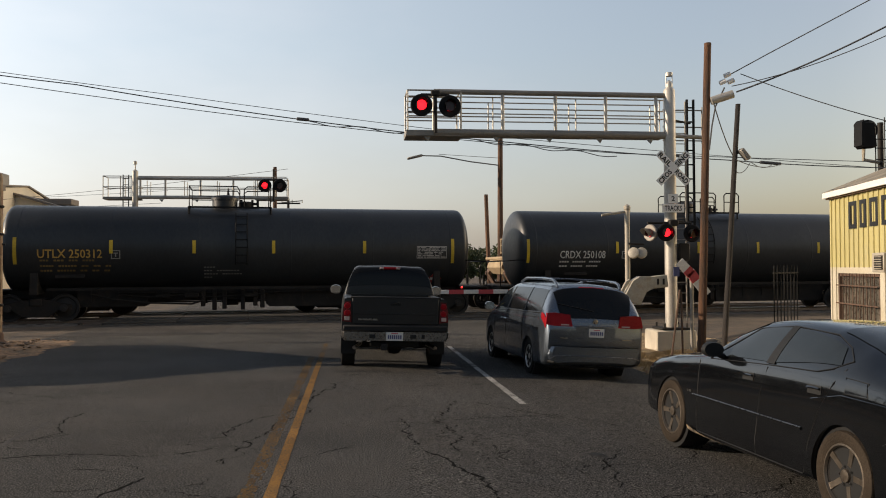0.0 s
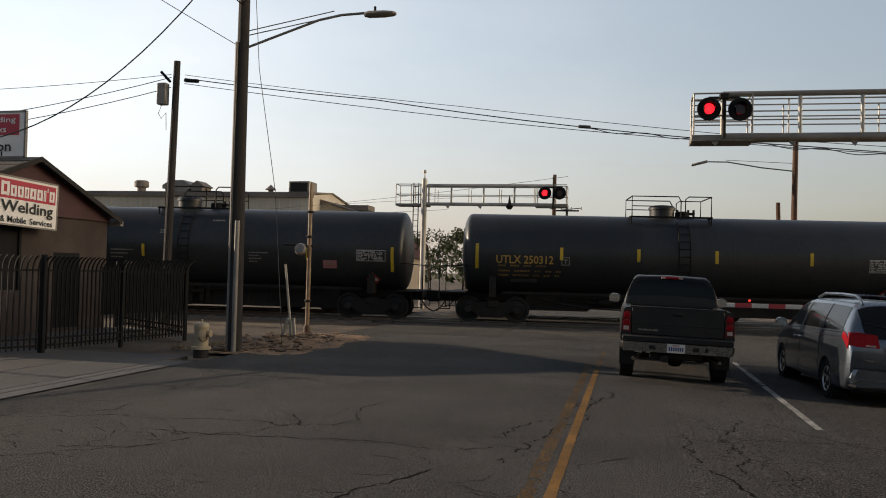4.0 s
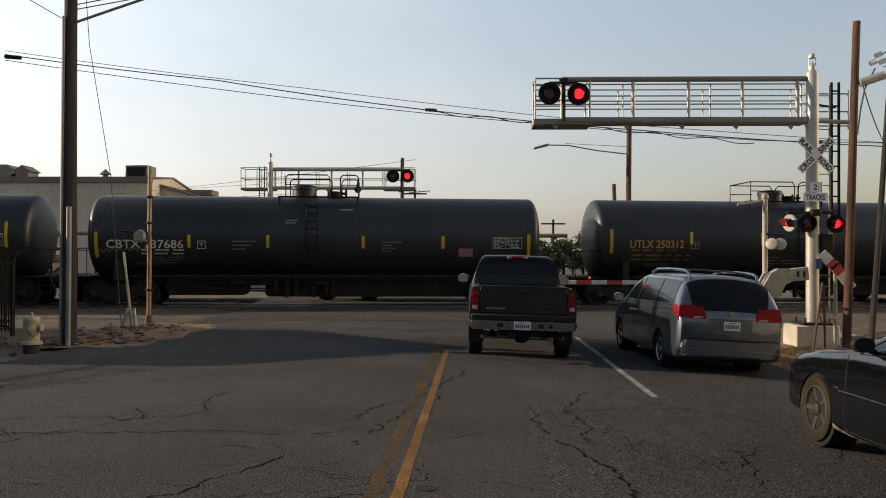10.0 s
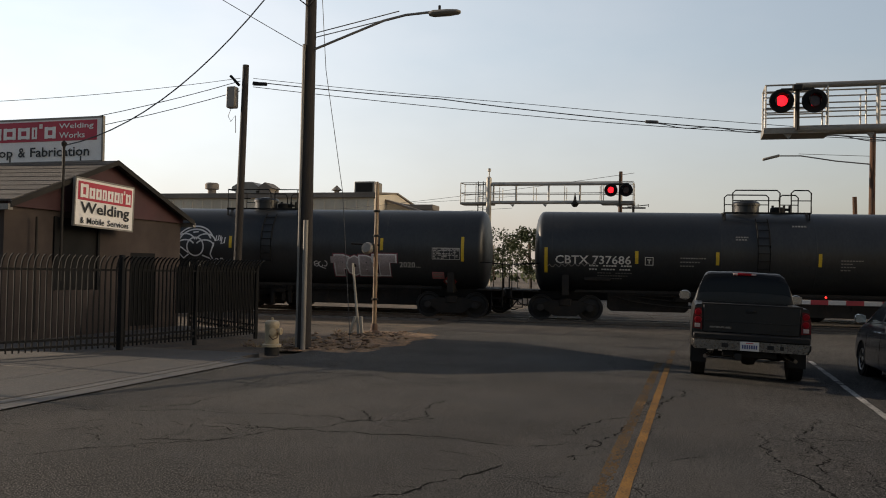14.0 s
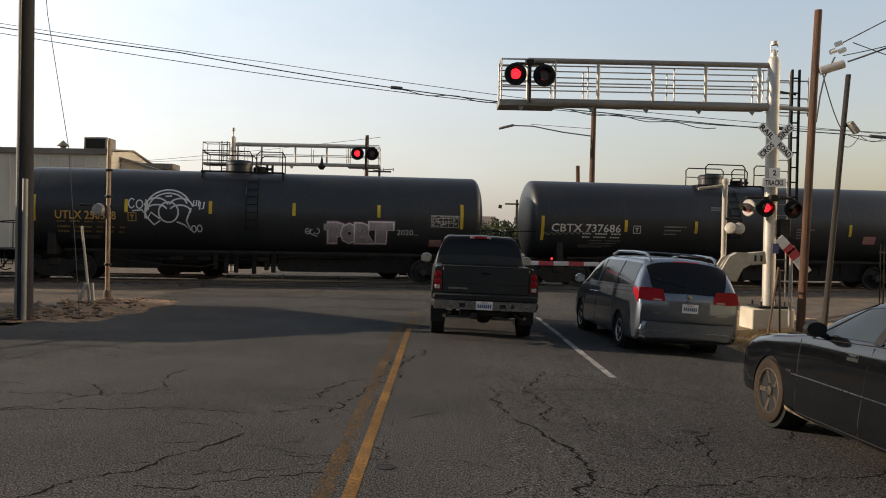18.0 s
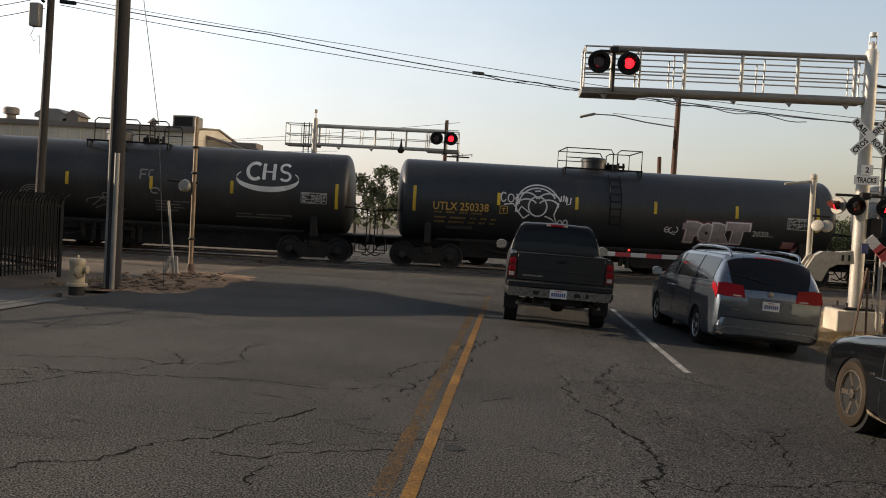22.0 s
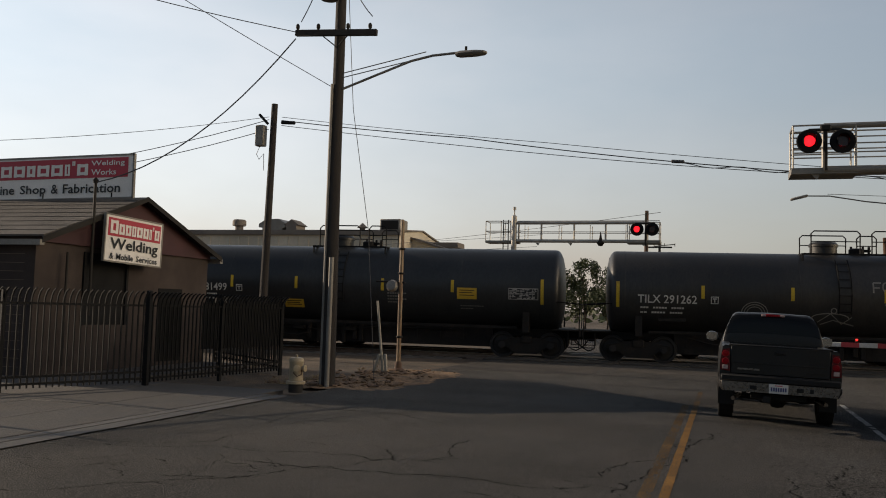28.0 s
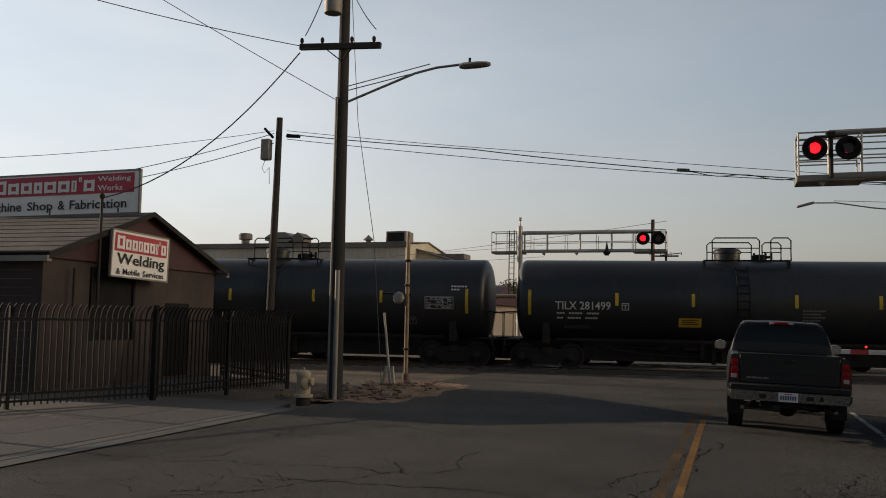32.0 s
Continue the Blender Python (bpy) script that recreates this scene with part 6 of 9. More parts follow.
wire("overhead_cable", [(-15.4, 27, 8.0), (-27, 23, 5.35)], 0.014, "thin black overhead cable by the pole", 0.35)
wire("overhead_cable", [(-8.4, 17.9, 10.6), (-8.2, 18.2, 6.4), (-7.8, 18.4, 3.6), (-7.6, 18.6, 0.0)], 0.008, "guy wire down to the ground", 0.0)
wire("overhead_cable", [(-8.6, 17.8, 10.4), (-9.4, 17.74, 8.4)], 0.012, "jumper wire on the pole", 0.15)
wire("overhead_cable", [(-8.35, 17.8, 9.6), (-7.6, 17.74, 8.4)], 0.012, "jumper wire on the pole", 0.1)
wire("overhead_cable", [(7.95, 17.2, 5.85), (8.68, 16.95, 6.25), (10.33, 16.0, 7.13), (14, 14, 9)], 0.012, "overhead cable from the pole", 0.0)
wire("overhead_cable", [(8.1, 17.1, 5.5), (10.6, 15.83, 6.58), (15, 13.4, 8.6)], 0.018, "overhead cable from the pole", 0.06)
wire("overhead_cable", [(8.0, 17.1, 5.62), (10.6, 15.83, 6.40), (15, 13.4, 8.2)], 0.010, "overhead cable from the pole", 0.1)
wire("overhead_cable", [(8.23, 17.17, 5.9), (10.58, 15.84, 4.72), (14, 13.9, 3.9)], 0.010, "overhead cable down to the building", 0.05)
wire("overhead_cable", [(7.6, 17.1, 5.3), (9.9, 21.0, 4.6), (14.3, 27, 5.26)], 0.012, "slack cable between the poles", 0.15)
wire("overhead_cable", [(10.3, 21.9, 4.4), (12.0, 24.5, 5.0), (14.0, 27, 5.26)], 0.012, "slack cable to the splice", 0.15)
wire("overhead_cable", [(-2.9, 44, 6.9), (-40, 60, 5.4)], 0.012, "thin cable beyond the tracks", 0.4)
wire("overhead_cable", [(-12, 60, 7.2), (-60, 70, 6.9)], 0.012, "thin cable beyond the tracks", 0.5)
wire("overhead_cable", [(-12, 58, 6.2), (-60, 66, 6.0)], 0.012, "thin cable beyond the tracks", 0.5)

sig = thing("railway_signal", pose(22.6, 35.6, 0), "black hooded railway signal on a tall mast with a ladder", "railway signal")
part("mast", rod(bmesh.new(), (1.2, 0.6, 0), (1.2, 0.6, 8.3), 0.13, n=10), DARK_IRON, sig)
part("head", box((0.76, 0.5, 1.15), (0.1, 0, 7.62), Euler((0, radians(-5), 0)), 0.06), BLACK_METAL, sig)
part("visor", slab(bmesh.new(), [(-0.36, 8.12), (-0.25, 8.25), (-0.22, 7.05), (-0.38, 7.12)], -0.5, 0.1), BLACK_METAL, sig)
part("background_disc", lathe(bmesh.new(), [(0.02, 0.0), (0.45, 0.0), (0.45, 0.04), (0.02, 0.04)], 20, pose(0.35, 0.2, 7.9, 90)), BLACK_METAL, sig)
part("head_arm", pipe(bmesh.new(), [(0.2, 0.3, 7.1), (0.25, 0.4, 6.6), (1.2, 0.6, 6.5)], 0.08), BEIGE_BOX, sig)
bm = bmesh.new()
for x in (0.7, 2.6):
    rod(bm, (x, 0.2, 6.0), (x, 0.2, 7.5), 0.03, n=6)
for z in (6.6, 7.1, 7.5):
    rod(bm, (0.7, 0.2, z), (2.6, 0.2, z), 0.025, n=6)
part("cage_railing", bm, DARK_IRON, sig)
bm = bmesh.new()
for x in (1.6, 2.0):
    rod(bm, (x, 0.9, 3), (x, 0.9, 8.6), 0.025, n=6)
for k in range(14):
    rod(bm, (1.6, 0.9, 3.2 + 0.4 * k), (2.0, 0.9, 3.2 + 0.4 * k), 0.018, n=6)
part("ladder", bm, DARK_IRON, sig)

# ---- hydrant, stones and dry grass ----
hyd = thing("fire_hydrant", pose(-8.42, 16.3, 0.0), "worn cream fire hydrant on the pavement edge", "hydrant")
part("foot", lathe(bmesh.new(), [(0.15, 0.0), (0.15, 0.16), (0.14, 0.18)], 20), DARK_IRON, hyd, "dark iron foot")
part("flange", lathe(bmesh.new(), [(0.20, 0.18), (0.20, 0.23), (0.15, 0.24)], 20), HYDRANT, hyd)
part("barrel", lathe(bmesh.new(), [(0.145, 0.24), (0.145, 0.60), (0.155, 0.62), (0.155, 0.67), (0.13, 0.71), (0.06, 0.725), (0.01, 0.73)], 22), HYDRANT, hyd)
part("top_nut", lathe(bmesh.new(), [(0.03, 0.73), (0.03, 0.78), (0.01, 0.785)], 6), HYDRANT, hyd)
for a in (0, -60):
    part("nozzle_cap", lathe(bmesh.new(), [(0.06, 0.1), (0.06, 0.17), (0.075, 0.17), (0.075, 0.21), (0.03, 0.22)], 14, pose(0, 0, 0.5, 0, 0, a) @ pose(0, 0, 0, 0, 90, 0)), HYDRANT, hyd)
part("chain", pipe(bmesh.new(), [(0.16, -0.08, 0.48), (0.17, -0.1, 0.38), (0.1, -0.15, 0.34), (0.02, -0.18, 0.42)], 0.012), RUST, hyd)

rng = random.Random(12)


def mound_z(x, y):
    """Height of the dirt spread over the road edge."""
    return max(0.10 * (1 - ((x + 8.03) / 1.28) ** 2) * (1 - ((y - 20.8) / 3.4) ** 2), 0.0) if abs(x + 8.03) < 1.28 and abs(y - 20.8) < 3.4 else 0.0


def stone_mesh(k):
    bm = bmesh.new()
    bmesh.ops.create_icosphere(bm, subdivisions=1, radius=1.0)
    for v in bm.verts:
        v.co *= 1 + 0.35 * noise.noise(v.co * 1.7 + Vector((k * 5.0, 0, 0)))
        v.co.z *= 0.42
    return mesh_of("stone", bm, STONE, 20)


STONES = [stone_mesh(k) for k in range(5)]
heap = setting("rubble_bed", box((0.02, 0.02, 0.02), (-8.3, 19.0, -0.05)), STONE, "loose broken stones and clods round the pole", "stones", "structure")
for k in range(290):
    u = rng.random()
    x, y = (rng.gauss(-8.2, 0.8), rng.gauss(18.6, 0.7)) if u < 0.45 else (rng.gauss(-8.2, 1.0), rng.gauss(22.0, 1.1)) if u < 0.9 else (rng.uniform(5.7, 10), rng.uniform(16.5, 22))
    if ROAD_LEFT - 0.1 < x < ROAD_RIGHT - 0.2 and not (y > 17.6 and x < -7.1):
        continue
    s = new("stone", rng.choice(STONES))
    s.parent = heap
    k2 = rng.uniform(0.025, 0.075) * (1.5 if rng.random() < 0.15 else 1)
    s.matrix_basis = Matrix.LocRotScale((x, y, k2 * 0.15 + (verge_z(x, y) - 0.045 if x > 5 else mound_z(x, y))), Euler((rng.uniform(-0.3, 0.3), rng.uniform(-0.3, 0.3), rng.random() * 6)), (k2 * 1.4, k2, k2))
bm = bmesh.new()
sheet(bm, [[(-9.3 + 0.17 * i + 0.12 * math.sin(j * 0.5) + 0.06 * math.sin(j * 1.9), 17.4 + 0.175 * j, -0.012 + 0.10 * (1 - ((i - 7.5) / 7.5) ** 2) * (1 - ((j - 19.5) / 19.5) ** 2) + 0.018 * noise.noise((i * 0.6, j * 0.6, 0))) for i in range(16)] for j in range(40)])
setting("dirt_mound", bm, DIRT_ORANGE, "spread of orange-brown dirt at the road edge", "ground")


def grass_tuft(k):
    r, bm = random.Random(k), bmesh.new()
    for _ in range(26):
        a, l, w = r.uniform(0, 6.28), r.uniform(0.05, 0.17), r.uniform(0.004, 0.009)
        x, y = r.gauss(0, 0.07), r.gauss(0, 0.07)
        dx, dy = math.cos(a) * l * 0.7, math.sin(a) * l * 0.7
        v = [bm.verts.new(p) for p in ((x - w, y, 0), (x + w, y, 0), (x + dx, y + dy, l))]
        bm.faces.new(v)
    return bm


bm = bmesh.new()
sheet(bm, [[(x + 0.12 * math.sin(j * 1.7), y, -0.045 + verge_z(x, y) + uneven(x, y, 0.03) + 0.02 * noise.noise((x * 2, y * 2, 1.0))) for x in [5.95 + 0.4 * i for i in range(13)]] for j, y in enumerate([9.0 + 0.5 * j for j in range(36)])])
setting("verge", bm, STRAW, "verge of dry straw and orange leaf litter", "ground")
bm = bmesh.new()
for k in range(480):
    u = rng.random()
    x, y = (rng.uniform(5.95, 10.2), rng.uniform(14.0, 23.0)) if u < 0.94 else (rng.uniform(-10.3, -8.2), rng.uniform(17.2, 23.6))
    tuft = grass_tuft(k)
    tuft.transform(pose(x, y, -0.045 + verge_z(x, y)))
    me = bpy.data.meshes.new("tuft")
    tuft.to_mesh(me)
    tuft.free()
    bm.from_mesh(me)
    bpy.data.meshes.remove(me)
setting("dry_grass", bm, DRY_GRASS, "dry straw-coloured grass in the dirt", "grass", "stuff", smooth=0)


# ---- the welding shop with its fence ----
shop = thing("welding_shop", Matrix(), "tan block workshop with a maroon gable and shingle roof", "building")
WX, Y0, Y1, EAVE, RIDGE = -15.0, 15.96, 22.95, 3.22, 4.5
YM = (Y0 + Y1) / 2
# gable wall with its door opening
D0, D1, DZ = 17.6, 19.12, 2.96
for a, b, z0, z1 in ((Y0, D0, -0.05, EAVE), (D1, Y1, -0.05, EAVE), (D0, D1, DZ, EAVE), (D0, D1, -0.05, 1.15)):
    part("gable_wall", box((0.22, b - a, z1 - z0), (WX - 0.11, (a + b) / 2, (z0 + z1) / 2)), WALL_TAN, shop)
part("side_wall", box((17, 0.22, EAVE + 0.05), (WX - 8.72, Y0 + 0.11, EAVE / 2 - 0.02)), WALL_TAN, shop)
part("side_wall", box((17, 0.22, EAVE + 0.05), (WX - 8.72, Y1 - 0.11, EAVE / 2 - 0.02)), WALL_TAN, shop)
part("back_wall", box((0.22, Y1 - Y0 - 0.44, EAVE + 0.05), (WX - 17.1, YM, EAVE / 2 - 0.02)), WALL_TAN, shop)
part("gable_panel", rings(bmesh.new(), [[(x, Y0, EAVE - 0.12), (x, Y1, EAVE - 0.12), (x, Y1, EAVE), (x, YM, RIDGE), (x, Y0, EAVE)] for x in (WX + 0.02, WX + 0.08)]), MAROON, shop, "maroon gable boards")
part("shutter", box((0.06, D1 - D0 - 0.02, DZ - 1.17), (WX - 0.04, (D0 + D1) / 2, (DZ + 1.15) / 2)), BLACK_METAL, shop, "dark closed shutter")
for a in (D0 - 0.04, D1 + 0.04):
    part("shutter_frame", box((0.05, 0.08, DZ - 1.15), (WX + 0.03, a, (DZ + 1.15) / 2)), BLACK_METAL, shop)
for y_e, sgn in ((Y0, 1), (Y1, -1)):
    for k in range(9):
        f0, f1 = k / 9, (k + 1) / 9
        ya, yb = y_e - sgn * 0.14 + (YM - y_e + sgn * 0.14) * f0, y_e - sgn * 0.14 + (YM - y_e + sgn * 0.14) * f1
        slope = (RIDGE - EAVE) / (abs(YM - y_e))
        za, zb = EAVE + slope * (abs(ya - y_e) * (1 if f0 > 0 or True else 1) * (1 if (ya - y_e) * sgn > 0 else -1)), EAVE + slope * (abs(yb - y_e) * (1 if (yb - y_e) * sgn > 0 else -1))
        bm = bmesh.new()
        rings(bm, [[(x, ya, za + 0.03), (x, yb, zb + 0.02), (x, yb, zb + 0.06), (x, ya, za + 0.075)] for x in (WX + 0.32, WX - 17.4)])
        part("shingle_course", bm, SHINGLE, shop)
    bm = bmesh.new()
    ye = y_e - sgn * 0.2
    solid(bm, (17.8, 0.14, 0.13), (WX - 8.55, ye, EAVE - 0.16))
    part("gutter", bm, GALV_DULL, shop)
    z_low = EAVE - (RIDGE - EAVE) / abs(YM - y_e) * 0.2
    part("barge_board", rings(bmesh.new(), [[(x, ye, z_low - 0.1), (x, YM, RIDGE - 0.06), (x, YM, RIDGE + 0.07), (x, ye, z_low + 0.04)] for x in (WX + 0.33, WX + 0.37)]), DARK_IRON, shop)
for x in (-16.6, -18.1, -19.7, -22, -25):
    part("downpipe", rod(bmesh.new(), (x, Y0 - 0.08, 0), (x, Y0 - 0.08, EAVE - 0.2), 0.04, n=8), GALV_DULL, shop)
for j in range(14):
    part("block_course", box((16.6, 0.012, 0.012), (WX - 8.6, Y0 - 0.004, 0.2 + 0.2 * j)), surface("mortar_%d" % j, (0.17, 0.13, 0.1), 0.9) if j == 0 else bpy.data.materials["mortar_0"], shop)
part("service_mast", rod(bmesh.new(), (WX + 0.36, 17.39, 1.4), (WX + 0.36, 17.38, 4.68), 0.035, n=8), DARK_IRON, shop)
part("mast_head", lathe(bmesh.new(), [(0.05, 4.64), (0.07, 4.72), (0.02, 4.78)], 10, pose(WX + 0.36, 17.38, 0)), DARK_IRON, shop)
part("vent_pipe", rod(bmesh.new(), (WX + 0.2, 16.75, 0.2), (WX + 0.2, 16.75, 2.9), 0.03, n=8), DARK_IRON, shop)


def plate_words(parent, m, text, h, width, material, x, z, bold=0.012):
    pts, faces = letters(text, h, bold, width)
    o = part("lettering", flat(bmesh.new(), pts, faces, lambda a, b: Vector((a + x, -0.012, b + z))), material, parent, "", 0)
    o.matrix_basis = m
    return o


def plate_line(parent, m, words, h, material, z):
    """A line of words, each its own piece: (word, left end, right end, share of the height, drop)."""
    for text, x0, x1, tall, drop in words:
        plate_words(parent, m, text, h * tall, x1 - x0, material, (x0 + x1) / 2, z - drop * h, 0.016)


def name_shapes(parent, m, x0, x1, z, h, widths, material):
    """A trade name drawn as plain blocks."""
    total = sum(widths) + 0.16 * (len(widths) - 1)
    k, x = (x1 - x0) / total, x0
    for w in widths:
        bm, wide, tall = bmesh.new(), w * k, h * (1.0 if w > 0.9 else 0.8 if w > 0.25 else 0.3)
        low = z - h / 2 if w > 0.25 else z + h * 0.2
        stroke = min(wide * 0.36, h * 0.26)
        for sx in (-1, 1):
            solid(bm, (stroke, 0.008, tall), (x + wide / 2 + sx * (wide - stroke) / 2, -0.014, low + tall / 2))
        for f in (0.5 * stroke, tall - 0.5 * stroke):
            solid(bm, (wide, 0.007, stroke * 0.8), (x + wide / 2, -0.014, low + f))
        b = part("name_block", bm, material, parent)
        b.matrix_basis = m
        x += (w + 0.16) * k


WORDS = (1.1, 0.8, 0.8, 0.6, 0.85, 0.8, 0.35, 0.2, 0.75)
small = thing("shop_sign", Matrix(), "white shop sign with a red band and black words", "sign", "shop signs")
m = pose(WX + 0.5, 18.8, 3.32, 0, 1.5, 90)
for x in (-0.7, 0.7):
    p = part("bracket", box((0.05, 0.5, 0.06), (x, 0.27, 0.2)), DARK_IRON, small)
    p.matrix_basis = m
for name, size, at, mat in (("panel", (2.24, 0.05, 1.14), (0, 0.03, 0), SIGN_WHITE), ("red_band", (2.1, 0.01, 0.46), (0, 0.001, 0.28), SIGN_RED)):
    p = part(name, box(size, at, None, 0.004), mat, small)
    p.matrix_basis = m
name_shapes(small, m, -0.98, 0.98, 0.28, 0.34, WORDS, SIGN_WHITE)
plate_words(small, m, "Welding", 0.36, 1.92, SIGN_BLACK, 0, -0.17, 0.02)
plate_line(small, m, (("&", -0.95, -0.80, 1, 0), ("Mobile", -0.70, -0.04, 1, 0), ("Services", 0.08, 0.95, 1, 0)), 0.155, SIGN_BLACK, -0.45)
for x, z, sx, sz in ((0, 0.585, 2.3, 0.04), (0, -0.585, 2.3, 0.04), (-1.14, 0, 0.04, 1.2), (1.14, 0, 0.04, 1.2)):
    p = part("edge_trim", box((sx, 0.07, sz), (x, 0.03, z)), GALV_DULL, small)
    p.matrix_basis = m
big = thing("roof_sign", Matrix(), "large white roof sign with a red band and black words", "sign", "shop signs")
m = pose(-18.1, YM - 0.06, 5.12, 0, -0.5, 0)
for name, size, at, mat in (("panel", (5.9, 0.06, 1.14), (0, 0.04, 0), SIGN_WHITE), ("red_band", (5.6, 0.01, 0.54), (0, 0.003, 0.25), SIGN_RED)):
    p = part(name, box(size, at, None, 0.004), mat, big)
    p.matrix_basis = m
name_shapes(big, m, -2.1, 1.5, 0.25, 0.40, WORDS, SIGN_WHITE)
plate_words(big, m, "Welding", 0.18, 1.1, SIGN_WHITE, 2.15, 0.36)
plate_words(big, m, "Works", 0.16, 0.82, SIGN_WHITE, 2.02, 0.13)
plate_line(big, m, (("Machine", -2.42, -1.0, 1, 0), ("Shop", -0.80, 0.10, 1.22, 0.14), ("&", 0.28, 0.52, 1, 0), ("Fabrication", 0.68, 2.58, 1, 0)), 0.26, SIGN_BLACK, -0.31)
for x, z, sx, sz in ((0, 0.59, 5.98, 0.05), (0, -0.59, 5.98, 0.05), (2.97, 0, 0.05, 1.22), (-2.97, 0, 0.05, 1.22)):
    p = part("edge_trim", box((sx, 0.08, sz), (x, 0.04, z)), GALV_DULL, big)
    p.matrix_basis = m
for x in (-20.4, -18.1, -15.8):
    part("sign_leg", rod(bmesh.new(), (x, YM - 0.02, 4.42), (x, YM - 0.02, 4.7), 0.04, n=8), DARK_IRON, big)


# unseen wall added to the west to darken reflections in the car sides
wall = setting("boundary_wall", box((0.3, 78, 5.2), (-31.0, -30.0, 2.5)), WALL_TAN, "plain unseen wall added to darken reflections", "wall")
for k in range(26):
    part("coping_slab", box((0.4, 2.96, 0.12), (-31.0, -67.5 + 3.0 * k, 5.16), None, 0.01), CONCRETE, wall)


# ---- the iron fence: pickets with bent tops ----
def picket_mesh():
    bm = bmesh.new()
    pts = [(0, 0, 0.08), (0, 0, 1.72), (0, -0.03, 1.84), (0, -0.10, 1.94), (0, -0.19, 1.99)]
    loops = []
    for x, y, z in pts:
        loops.append([(x - 0.013, y - 0.013, z), (x + 0.013, y - 0.013, z), (x + 0.013, y + 0.013, z + (0.012 if z > 1.9 else 0)), (x - 0.013, y + 0.013, z + (0.012 if z > 1.9 else 0))])
    return mesh_of("picket", rings(bm, loops), BLACK_METAL, 0)


PICKET = picket_mesh()


def fence_run(a, b, label, gap=0.125, panels=()):
    a, b = Vector((*a, 0)), Vector((*b, 0))
    d = b - a
    f = thing("iron_fence", Matrix.Translation(a) @ Euler((0, 0, math.atan2(d.y, d.x))).to_matrix().to_4x4(), label, "fence", "iron fence")
    n = int(d.length / gap)
    for k in range(n + 1):
        p = new("picket", PICKET)
        p.parent = f
        p.matrix_basis = pose(k * gap, 0, 0)
    for z in (0.16, 0.30, 1.70):
        part("rail", box((d.length, 0.035, 0.045), (d.length / 2, 0.02, z)), BLACK_METAL, f)
    k = 0.0
    while k <= d.length + 0.01:
        part("post", box((0.075, 0.075, 2.0), (k, 0.03, 0.95)), BLACK_METAL, f)
        k += d.length / max(round(d.length / 2.4), 1)
    for x0, x1, z0, z1 in panels:
        part("screen_panel", box((x1 - x0, 0.012, z1 - z0), ((x0 + x1) / 2, 0.055, (z0 + z1) / 2)), BLACK_METAL, f, "solid black screen panel")
    return f


fence_run((-16.2, 4.5), (-13.9, 10.1), "black iron picket fence with tops bent outwards")
fence_run((-13.9, 10.1), (-11.62, 15.64), "black sliding iron gate with tops bent outwards")
fence_run((-11.62, 15.64), (-10.98, 20.4), "black iron picket fence with solid screen panels", panels=((0.3, 1.03, 0.5, 2.08), (1.75, 4.78, 0.72, 1.8)))
fence_run((-10.98, 20.4), (-14.8, 23.3), "black iron picket fence by the workshop corner")
post = thing("gate_post", pose(-11.6, 15.62, 0), "thick black gate post of the iron fence", "post")
part("shaft", box((0.10, 0.10, 2.05), (0, 0, 1.0), None, 0.01), BLACK_METAL, post)

# ---- the yellow steel building ----
yb = thing("yellow_building", pose(12.65, 21.45, 0, 0, 0, -math.degrees(math.atan2(0.2113, 0.9774))), "pale yellow corrugated steel building with black lettering and barred windows", "building")
# its own space: -y runs along the wall to the near end, +x into the building
LEN, YE = 16.0, 3.62
WIN = ((0.57, 3.25, -0.05, 1.70, "window"), (5.8, 9.2, -0.05, 1.80, "door"))


def wall_piece(y0, y1, z0, z1, mat):
    part("wall_panel", box((0.14, y1 - y0, z1 - z0), (0.09, -(y0 + y1) / 2, (z0 + z1) / 2)), mat, yb)


edges = [0.0] + [v for w in WIN for v in w[:2]] + [LEN]
for a, b in zip(edges[0::2], edges[1::2]):
    wall_piece(a, b, -0.05, 1.85, WHITE_STEEL)
wall_piece(0, LEN, 1.85, YE, YELLOW_STEEL)
for w in WIN:
    wall_piece(w[0], w[1], w[3], 1.85, WHITE_STEEL)
k = 0
rib_hi = rib_lo = None
y = 0.15
while y < LEN:
    if rib_hi is None:
        rib_hi = part("rib", slab(bmesh.new(), [(-0.03, 1.85), (0.03, 1.85), (0.03, YE), (-0.03, YE)], 0, 0.028, pose(0.02, 0, 0, 0, 0, 90)), YELLOW_STEEL, yb)
        rib_lo = part("rib", slab(bmesh.new(), [(-0.03, -0.05), (0.03, -0.05), (0.03, 1.85), (-0.03, 1.85)], 0, 0.028, pose(0.02, 0, 0, 0, 0, 90)), WHITE_STEEL, yb)
        rib_hi.matrix_basis = rib_lo.matrix_basis = pose(0, -y, 0)
    else:
        again(rib_hi, pose(0, -y, 0))
        if not any(w[0] - 0.05 < y < w[1] + 0.05 for w in WIN):
            again(rib_lo, pose(0, -y, 0))
    y += 0.31
part("far_wall", box((9, 0.14, YE), (4.6, 0.0, YE / 2)), YELLOW_STEEL, yb)
part("near_wall", box((9, 0.14, YE), (4.6, -LEN, YE / 2)), YELLOW_STEEL, yb)
part("back_wall", box((0.14, LEN, YE), (9.1, -LEN / 2, YE / 2)), YELLOW_STEEL, yb)
for x0, z0, x1, z1 in ((-0.14, YE + 0.13, 4.6, 5.66), (9.34, YE + 0.13, 4.6, 5.66)):
    part("roof_sheet", rings(bmesh.new(), [[(x0, y, z0), (x1, y, z1), (x1, y, z1 + 0.06), (x0, y, z0 + 0.06)] for y in (0.05, -LEN - 0.3)]), TAN_ROOF, yb)
